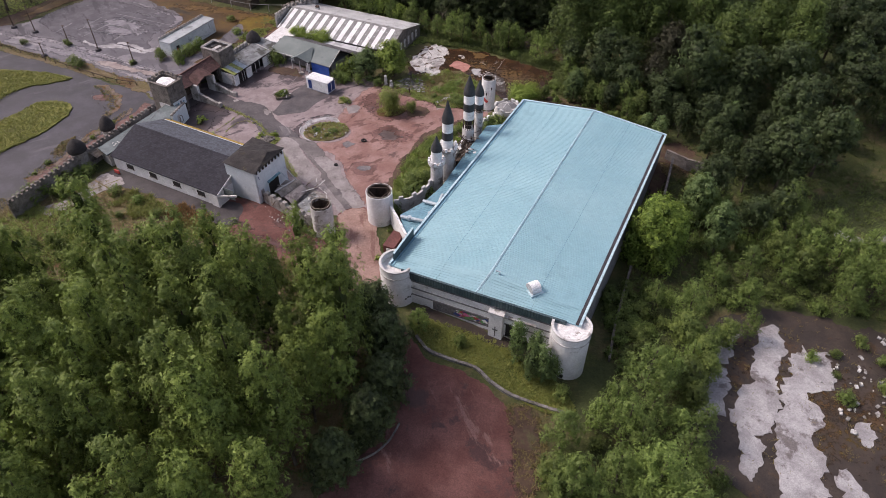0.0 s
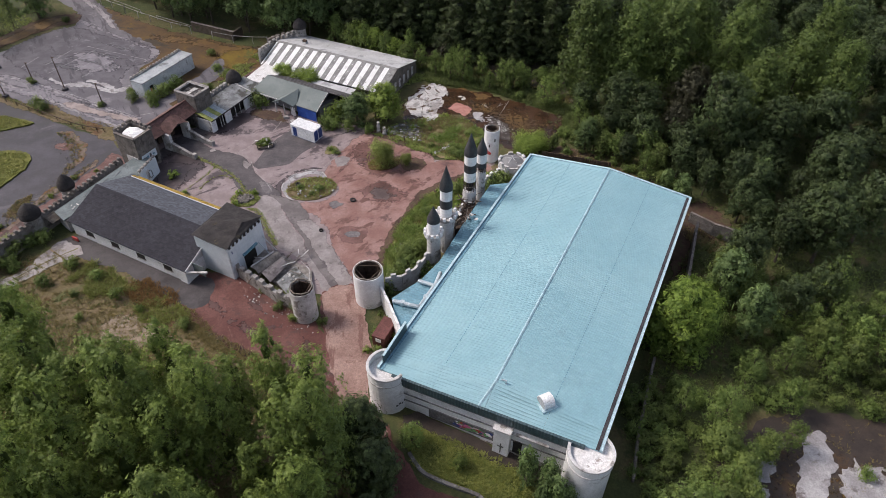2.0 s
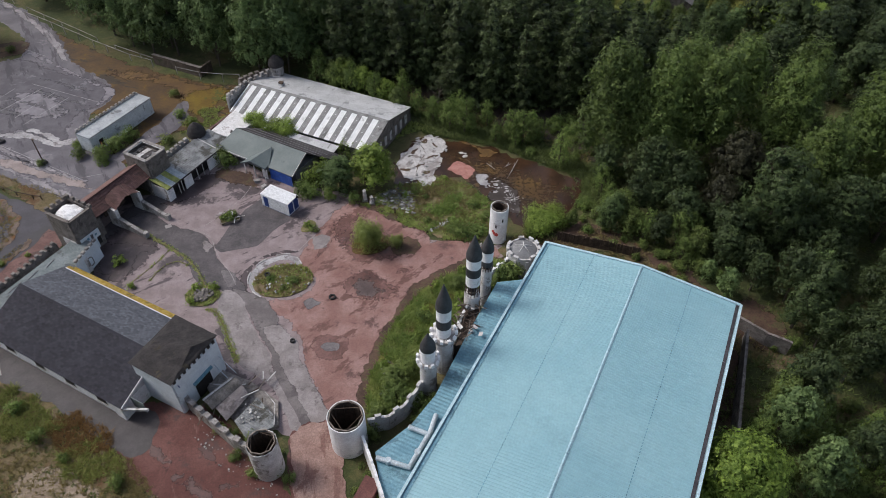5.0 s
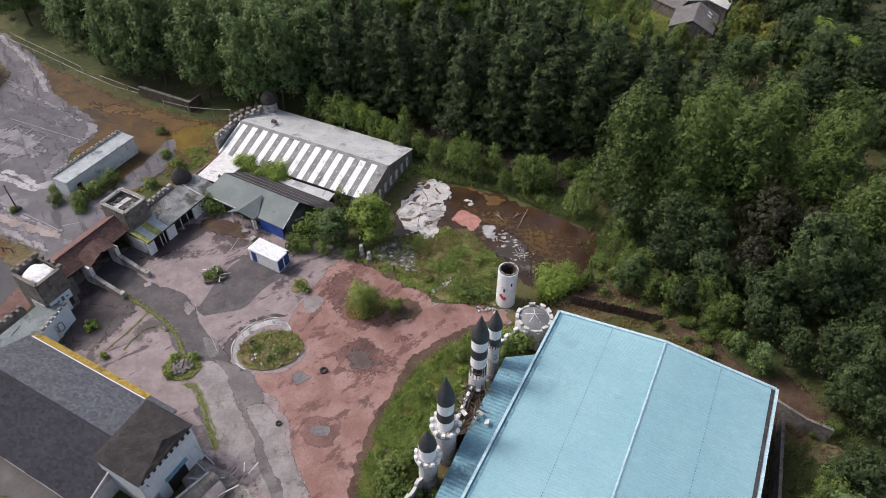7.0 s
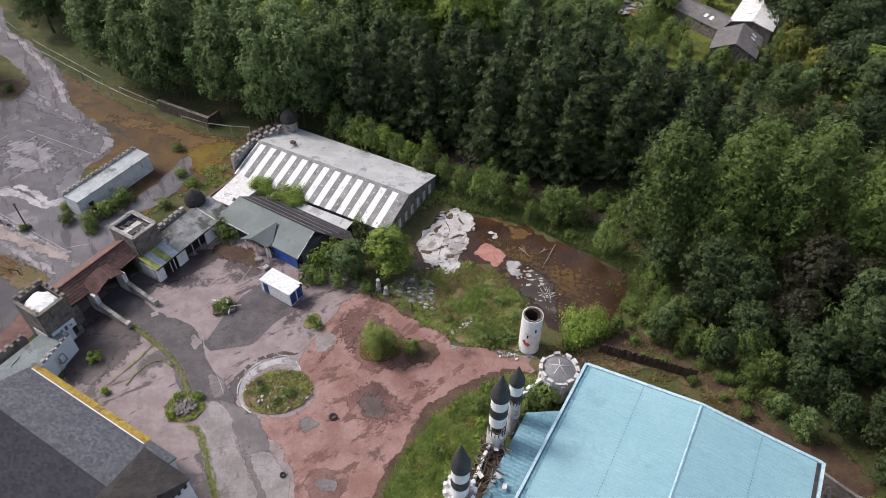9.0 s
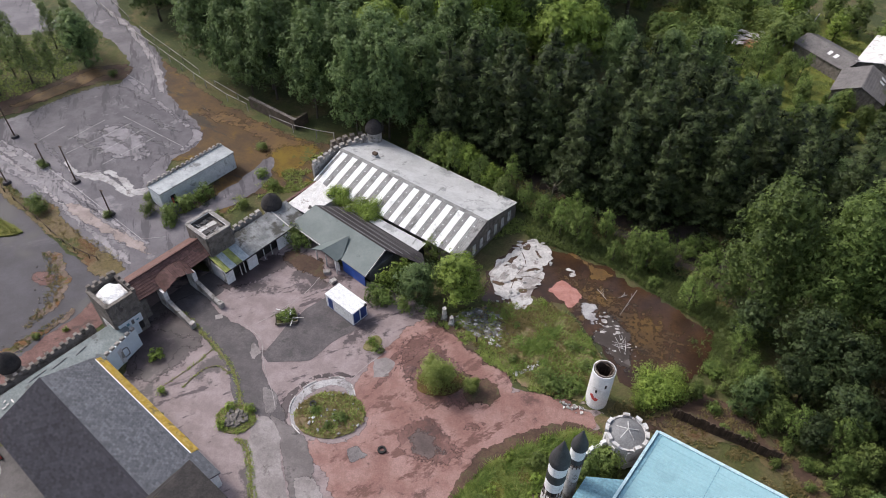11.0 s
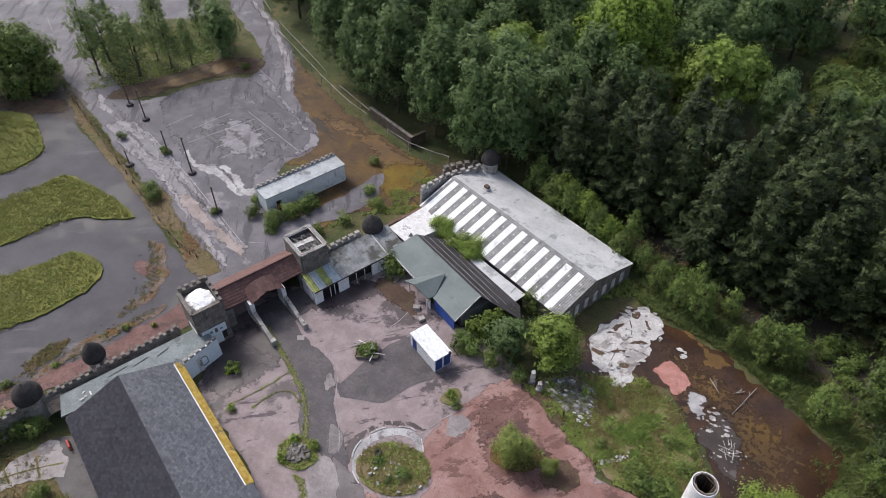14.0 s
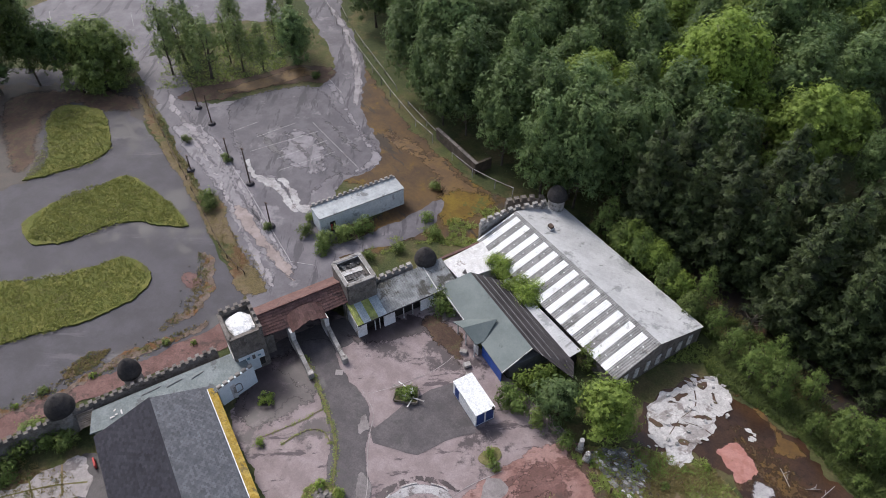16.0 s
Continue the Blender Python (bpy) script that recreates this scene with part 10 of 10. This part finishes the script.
for x, y, z, s in ((-34.6, 152.2, 2.9, 1.0), (-33.2, 151.4, 2.9, 0.9), (-30.0, 149.8, 2.7, 1.1), (-28.2, 149.2, 2.7, 1.2), (-27.2, 148.4, 2.7, 0.9)):
    ob = plant(LUSH, x, y, s * 0.7, s * 0.75, rgp, group="shrubs between the roofs")
    ob.matrix_basis = pose(0, 0, z - 1.0, 0, 0, 0) @ ob.matrix_basis
grove(FEATHER + FEATHER + SHRUB, [(-28.5, 167.8), (-5.5, 158), (2, 152), (11, 148.4), (20, 143), (27, 138.6), (22, 130.5), (30, 128), (33, 140), (24, 148), (6, 158), (-6, 164), (-24, 174)], 3.4, 61, (0.4, 0.75), 60, group="shrubs below the conifers")
for x, y, s in ((13.2, 150.2, 0.95), (15.4, 149.2, 0.9), (16.8, 151.4, 0.8), (14.0, 148.2, 0.6), (17.6, 148.6, 0.6)):
    plant(FEATHER, x, y, s, s * 0.85, rgp, group="shrubs below the conifers")
for x, y, s in ((24.0, 161.5, 0.8), (29.0, 158.5, 0.62), (20.0, 164.5, 0.9), (20.0, 187.0, 0.95), (26.0, 184.0, 0.85), (14.5, 190.0, 0.8)):
    plant(CON, x, y, s, s, rgp, group="conifer belt")
for x, y, s in ((18.0, 199.0, 0.8), (26.0, 201.0, 0.75), (8.0, 201.0, 0.85)):
    plant(TALL, x, y, s, s, rgp, group="north wood")
for x, y, s in ((-17.4, 164.6, 0.9), (-20.6, 166.2, 0.9), (-12.4, 161.6, 0.8), (-24.0, 168.4, 0.9), (-8.0, 159.0, 0.75), (4.6, 152.6, 0.85)):
    plant([SMALL[1], FEATHER[1]], x, y, s, s, rgp)
grove(SMALL[:2] + FEATHER + SHRUB, [(22.5, 132.5), (29.5, 131.5), (36.5, 126.5), (43.0, 117.5), (41.0, 113.0), (36.5, 117.5), (30.5, 122.5), (25.5, 126.5)], 2.3, 79, (0.55, 0.95), 34, avoid=[BARE_EAST], group="scrub behind the hall")
grove(SHRUB + FEATHER[:1], [(20, 152), (24, 150), (28, 146), (30, 150), (27, 156), (22, 157)], 2.2, 77, (0.6, 1.0), 14, group="shrubs below the conifers")
grove(SHRUB, [(16, 208), (27, 204), (40, 213), (52, 236), (48, 258), (20, 258), (12, 236)], 5.0, 71, (1.8, 3.0), 22)
# car park trees
for x, y, s in ((-143, 143, 0.9), (-139.8, 149.4, 0.9), (-147, 152, 1.0), (-150, 141, 1.0), (-154, 148, 1.1), (-136.5, 153.4, 0.8)):
    plant(POPB[1:2] + BROAD[1:3], x, y, s, s, rgp, group="car park trees")
plant(BUSH, -131.2, 158.6, 1.0, 1.0, rgp, group="car park trees")
plant(SMALL[:1], -101.6, 184.4, 1.75, 1.6, rgp, group="car park trees")
for x, y, s in ((-120.2, 167.0, 1.45), (-112.0, 170.0, 1.5), (-116.6, 170.6, 1.2), (-108.6, 175.8, 1.1), (-105.4, 178.4, 1.0), (-122.4, 172.4, 1.4), (-113.4, 177.0, 1.0), (-126.0, 177.4, 1.3), (-118.4, 183.6, 1.1), (-112.4, 189.6, 1.0), (-107.4, 190.0, 1.1), (-123.0, 187.0, 1.0)):
    plant(SLIM + SLIM + BIRCH[:2], x, y, s * 0.95, s * 1.0, rgp, group="car park trees")
for x, y, s in ((-60.6, 144.2, 1.0), (-58.6, 146.6, 1.1), (-57.2, 149.4, 1.0), (-59.8, 142.6, 0.8), (-64.6, 144.2, 0.8), (-66.0, 147.0, 0.6), (-83.6, 141.6, 0.9), (-81.8, 140.4, 0.8), (-99.6, 151.6, 0.6), (-70.6, 142.0, 0.5), (-89.2, 151.4, 0.6), (-50.2, 157.2, 0.7), (-47.0, 154.6, 0.7), (-53.4, 164.6, 0.6), (-94.0, 182.0, 0.6), (-52.8, 145.2, 0.6), (-49.8, 149.0, 0.6)):
    plant(SHRUB, x, y, s, s, rgp)
for x, y, s in ((-69.4, 99.4, 1.0), (-68.0, 97.6, 1.2), (-66.4, 99.8, 1.0), (-70.4, 94.4, 1.2), (-72.0, 91.6, 1.2), (-64.8, 100.8, 0.9), (-67.4, 94.6, 1.0)):
    plant(SHRUB, x, y, s, s * 0.9, rgp, group="shrubs below the castle wall")
for x, y, s in ((-68.4, 112.0, 0.7), (-66.4, 117.4, 0.7), (-70.4, 108.6, 0.6), (-73.6, 103.6, 0.8), (-63.2, 119.4, 0.6), (-74.6, 100.4, 0.6)):
    plant(WEED, x, y, s, s, rgp)
# a dead tree at the edge of the conifers
dead = thing("dead_tree", "bare grey dead tree below the conifers", "tree", -0.5, 161.6, 0)
part("trunk", beam(B(), (0, 0, -0.3), (0.5, 0.3, 3.4), 0.22), M["wood"], dead)
rgd = random.Random(91)
for k in range(12):
    z0 = 1.2 + k * 0.18
    a = k * 2.4
    part("limb", beam(B(), (0.15 * z0, 0.09 * z0, z0), (0.15 * z0 + 1.5 * math.cos(a), 0.09 * z0 + 1.5 * math.sin(a), z0 + rgd.uniform(0.8, 1.8)), 0.06), M["wood"], dead)
# dry lot shrubs
grove(SHRUB, [(-60, 96), (-40, 86), (-37.6, 84), (-20, 72), (-26, 68), (-60, 70), (-84, 74), (-84, 90)], 4.2, 71, (0.35, 0.75), 60, group="shrubs on the dry lot")
grove(SHRUB, [(-22.5, 84.2), (-18.6, 82.0), (-16.8, 83.0), (-17.4, 86.4), (-20, 88), (-27.5, 90.0), (-24.5, 86.6)], 1.3, 73, (0.3, 0.6), 12)
grove(WEED, [(-9.6, 84), (-8.4, 86), (-6.2, 80), (-6.0, 75), (-8.4, 74), (-10.4, 78)], 1.2, 75, (0.5, 0.9), 14)
for src in POP + POPB + BROAD + SHADY + BRIGHT + CON + SMALL + FEATHER + BIRCH + SLIM + TALL + SHRUB + WEED + [GOLD, GRAND, BUSH, LUSH, ROUND, PINE, WILLOW, COPPER]:
    if not src.get("used"):
        for o in (*src.children_recursive, src):
            bpy.data.objects.remove(o)
for ob in bpy.data.objects:
    if ob.get("used"):
        del ob["used"]

# ---- grasses ----
tufts("lawn_grass", LAWN, 2600, M["leaf_lawn"], "rough yellow-green lawn grass", (0.2, 0.5), 1, lift=0.1)
tufts("weed_grass", GREENLOT, 3600, M["leaf_grass"], "rank green grass and weeds", (0.15, 0.5), 2, clumpy=-0.02, lift=0.03)
tufts("dry_grass", GREENLOT, 3000, M["leaf_dry"], "dry stalks among the weeds", (0.2, 0.5), 50, clumpy=-0.1, lift=0.03)
tufts("dry_grass", [(-4.6, 134.2), (-1.6, 136.5), (1.5, 138.9), (3.6, 136.1), (0.3, 134.6), (-2.4, 131.5)], 700, M["leaf_dry"], "pale straw among the weeds", (0.15, 0.4), 89, lift=0.03)
tufts("dry_grass", FACADE_BED, 1200, M["leaf_dry"], "dry stalks along the castle front", (0.2, 0.6), 51, clumpy=-0.1, lift=0.08)
tufts("dry_grass", BED1, 400, M["leaf_dry"], "dead stalks in the oval bed", (0.2, 0.5), 52, lift=0.1)
tufts("weed_grass", FACADE_BED, 5200, M["leaf_grass"], "rank grass along the castle front", (0.3, 0.9), 3, clumpy=-0.04, lift=0.08)
tufts("weed_grass", FACADE_BED, 4200, M["leaf_fresh"], "fresh green weeds along the castle front", (0.4, 1.2), 33, clumpy=0.02, lift=0.08)
tufts("margin_grass", [(-13.6, 132.0), (-10.2, 130.0), (-6.2, 127.2), (-1.6, 124.2), (-2.6, 126.0), (-6.6, 129.8), (-9.6, 132.0)], 700, M["leaf_grass"], "thin weeds on the muddy margin", (0.15, 0.5), 34, clumpy=-0.05, lift=0.04)
tufts("bed_grass", BED1, 420, M["leaf_grass"], "weeds in the oval bed", (0.2, 0.5), 4, clumpy=-0.2, lift=0.1)
tufts("bed_grass", BED2, 260, M["leaf_grass"], "weeds in the round bed", (0.2, 0.5), 5, lift=0.1)
tufts("bed_grass", BED4, 200, M["leaf_lawn"], "thin weeds in the muddy bed", (0.2, 0.5), 6, clumpy=0.0, lift=0.1)
tufts("dry_grass", [(-61, 98.4), (-45.7, 91.0), (-38.4, 86), (-32, 79.8), (-24, 75.6), (-19, 70), (-26, 64), (-60, 66), (-88, 70), (-88, 90)], 9000, M["leaf_dry"], "dry yellow and brown grass", (0.2, 0.55), 7, clumpy=-0.5)
tufts("weed_grass", [(-61, 98.4), (-45.7, 91.0), (-38.4, 86), (-32, 79.8), (-24, 75.6), (-19, 70), (-26, 64), (-60, 66), (-88, 70), (-88, 90)], 4200, M["leaf_weed"], "green weeds on the dry lot", (0.2, 0.5), 8, clumpy=0.06)
tufts("island_grass", [(-101, 119.8), (-104, 123.5), (-105.2, 130), (-100.6, 139), (-88.3, 138.1), (-82, 135.2), (-90.3, 131.8), (-95.1, 122.6)], 3000, M["leaf_mown"], "mown grass on a kart island", (0.15, 0.4), 9, lift=0.26)
tufts("island_grass", [(-85.1, 105), (-80.9, 110.6), (-76.7, 120.6), (-78.3, 124.7), (-84.9, 125.4), (-88, 119.8), (-96, 112.1), (-103, 106), (-98, 99.6)], 3200, M["leaf_mown"], "mown grass on a kart island", (0.15, 0.4), 10, lift=0.26)
tufts("island_grass", [(-120.8, 136.7), (-128.2, 143.0), (-126.5, 148.0), (-118.5, 148.4), (-109.4, 142.9), (-108.3, 138.0), (-110.9, 133.5), (-114.3, 128.6)], 1500, M["leaf_mown"], "mown grass on a kart island", (0.15, 0.45), 90, lift=0.26)
tufts("verge_grass", [(-66.2, 132.6), (-63.4, 134.0), (-84.2, 142.0), (-121.6, 160.4), (-122.6, 159.4), (-100, 147.8), (-84.6, 140.6), (-71.6, 133.4)], 500, M["leaf_dry"], "dry weeds along the fence", (0.2, 0.6), 11)
tufts("bank_grass", [(-41, 168), (-38, 160), (-41.5, 155.4), (-48.5, 152), (-54, 143.4), (-56, 142), (-52, 152), (-48, 158)], 1600, M["leaf_grass"], "green weeds behind the castle wall", (0.2, 0.6), 12, clumpy=-0.1)
tufts("pond_edge_grass", [(-3, 152), (10.4, 148), (19, 142.4), (25, 138.4), (23, 131), (27, 131), (30, 139), (22, 146), (8, 154), (-4, 158)], 3400, M["leaf_weed"], "long grass round the flooded floor", (0.3, 0.9), 13)
tufts("scrub_grass", [(33, 46), (34, 60), (40, 68), (50, 71), (62, 68), (74, 62), (76, 44), (60, 36)], 2200, M["leaf_dry"], "thin dry weeds on bare earth", (0.15, 0.5), 14, clumpy=0.1)
tufts("rear_grass", [(10, 123), (20, 128), (30, 124), (42, 110), (50, 105), (44, 100), (36, 112), (26, 119), (14, 119.6)], 2200, M["leaf_dry"], "dead weeds behind the hall", (0.2, 0.6), 15, clumpy=-0.1)
tufts("wood_floor_grass", [(28, 60), (30, 80), (40, 100), (60, 110), (90, 100), (90, 60), (60, 72), (42, 72), (32, 60)], 6000, M["leaf_weed"], "undergrowth among the scrub", (0.3, 1.0), 16)
tufts("wood_floor_grass", [(22, 130), (30, 124), (44, 112), (60, 100), (90, 96), (110, 120), (110, 150), (60, 160), (30, 160), (20, 146)], 5000, M["leaf_weed"], "undergrowth below the tall poplars", (0.25, 0.8), 17)
tufts("wood_floor_grass", [(-12, 62), (-8, 52), (-14, 42), (-28, 20), (-84, 20), (-86, 66), (-40, 70), (-24, 67)], 2500, M["leaf_weed"], "undergrowth below the plantation", (0.25, 0.8), 18)
tufts("wood_floor_grass", [(-30, 172), (-4, 158), (14, 149), (30, 140), (34, 150), (20, 166), (-20, 180)], 2200, M["leaf_weed"], "undergrowth below the conifers", (0.25, 0.8), 19, clumpy=-0.05)
for i, c in enumerate(CRACKS):
    run = smooth_ring(c, 1.0, closed=False)
    tufts("joint_grass", [(x - 0.35, y - 0.25) for x, y in run] + [(x + 0.35, y + 0.25) for x, y in reversed(run)], 280 if i < 2 else 36, M["leaf_grass"], "grass growing in a paving joint", (0.08, 0.24), 20 + i, lift=0.05)
tufts("shed_weeds", [(-12, 146), (-9, 150), (-4, 153), (1, 151), (-2, 154.5), (-8, 157), (-15, 148)], 900, M["leaf_grass"], "green weeds along the shed's end", (0.2, 0.6), 45)
tufts("tall_weeds", [(-26, 168), (-6, 158.6), (4, 153), (18, 145), (26, 140), (30, 144), (12, 155), (-6, 164), (-22, 172)], 1500, M["leaf_weed"], "tall rank weeds below the conifers", (0.6, 1.5), 46, clumpy=-0.1)
tufts("dead_undergrowth", [(-28, 170), (-16, 164), (2, 156), (16, 148), (26, 142), (28, 146), (10, 158), (-14, 170), (-26, 175)], 2600, M["leaf_dry"], "brown dead undergrowth below the conifers", (0.3, 0.8), 33, clumpy=-0.05)
for i, ring in enumerate(([(-76.6, 98.6), (-73.0, 107.4), (-68.8, 115.2), (-65.0, 123.2), (-64.2, 122.4), (-67.4, 113.6), (-71.6, 105.4), (-75.0, 99.2)], [(-69.4, 117.6), (-69.5, 123.4), (-72.9, 129.0), (-75.9, 132.2), (-74.0, 132.7), (-70.7, 129.4), (-67.3, 124.8), (-68.1, 119.0)], [(-74.6, 106.6), (-74.0, 111.0), (-72.0, 112.8), (-71.4, 110), (-72.6, 106.6)])):
    tufts("edge_weeds", ring, 260, M["leaf_dry"], "dry brown weeds on the crumbled edge", (0.1, 0.35), 36 + i, lift=0.05)
    tufts("edge_weeds", ring, 120, M["leaf_weed"], "thin green weeds on the crumbled edge", (0.1, 0.3), 40 + i, clumpy=0.05, lift=0.05)
tufts("garden_grass", [(22, 186), (68, 192), (70, 232), (20, 236)], 3500, M["leaf_grass"], "rank grass round the far houses", (0.4, 1.0), 48, clumpy=-0.2)
tufts("verge_grass", [(-118.6, 161), (-127, 171), (-131, 178), (-116.5, 196), (-102, 182), (-109.5, 168.6)], 2200, M["leaf_grass"], "rank grass below the car park trees", (0.2, 0.6), 34)
LOT_GREEN = [(-57.6, 91.6), (-55.0, 96.0), (-48.0, 93.2), (-45.8, 89.6), (-52.1, 87.8)]
tufts("lot_grass", LOT_GREEN, 800, M["leaf_lawn"], "rank green grass on the dry lot", (0.4, 1.0), 61, clumpy=-0.05)
tufts("lot_grass", [(-45.6, 86.1), (-41.2, 88.4), (-36.9, 85.7), (-36.6, 83.0), (-42.4, 82.0)], 480, M["leaf_lawn"], "yellow-green rank grass at the lot's edge", (0.3, 0.9), 62, clumpy=-0.05)
tufts("lot_weeds", [(-48.5, 90.0), (-45.4, 92.2), (-39.9, 89.2), (-39.0, 86.6), (-44.7, 86.2)], 500, M["leaf_rust"], "orange dead weed stalks", (0.3, 0.8), 63)
tufts("lot_grass", [(-72, 92), (-60, 88), (-56, 80), (-66, 74), (-80, 78)], 1600, M["leaf_grass"], "rank green grass on the dry lot", (0.4, 1.0), 64, clumpy=0.0)
tufts("yard_edge_grass", [(-38.6, 84.6), (-36.4, 85.6), (-31.6, 80.8), (-24, 76.6), (-19.2, 71.8), (-20, 70.6), (-25, 75), (-33, 79)], 700, M["leaf_dry"], "dry grass fraying over the red yard", (0.2, 0.6), 65)
tufts("lot_clumps", [(-2.1, 130.6), (3.5, 135.0), (6.1, 128.1), (4.0, 124.5), (-0.1, 128.5)], 900, M["leaf_fresh"], "tall dark clumps among the weeds", (0.4, 1.0), 88, clumpy=0.05, lift=0.03)
tufts("lot_clumps", GREENLOT, 1500, M["leaf_fresh"], "tall fresh clumps among the weeds", (0.3, 0.8), 66, clumpy=0.1, lift=0.03)
tufts("verge_grass", [(8.2, 52.0), (13.6, 51.0), (13.2, 44.9), (11.8, 38.0), (8.6, 38.0), (8.4, 46.1)], 420, M["leaf_dry"], "thin brown grass beside the red track", (0.2, 0.6), 67, clumpy=-0.1)
# ivy over the pavilion's end
ivy = thing("ivy", "green ivy smothering the pavilion's end wall", "climbing plant", -22.6, 136.6, 0, -29.8)
leaf_mesh("leaf_mass", 301, [(0.4, 0.4, 1.2, 1.2, 0.6, 1.4), (0.8, 1.8, 1.6, 0.9, 1.2, 1.5), (0.7, 3.2, 2.0, 0.8, 1.2, 1.6), (0.2, 0.0, 2.4, 1.0, 0.5, 0.5), (1.2, 4.6, 1.4, 1.0, 1.2, 1.4)], 1500, 0.26, "leaf_bright", ivy)
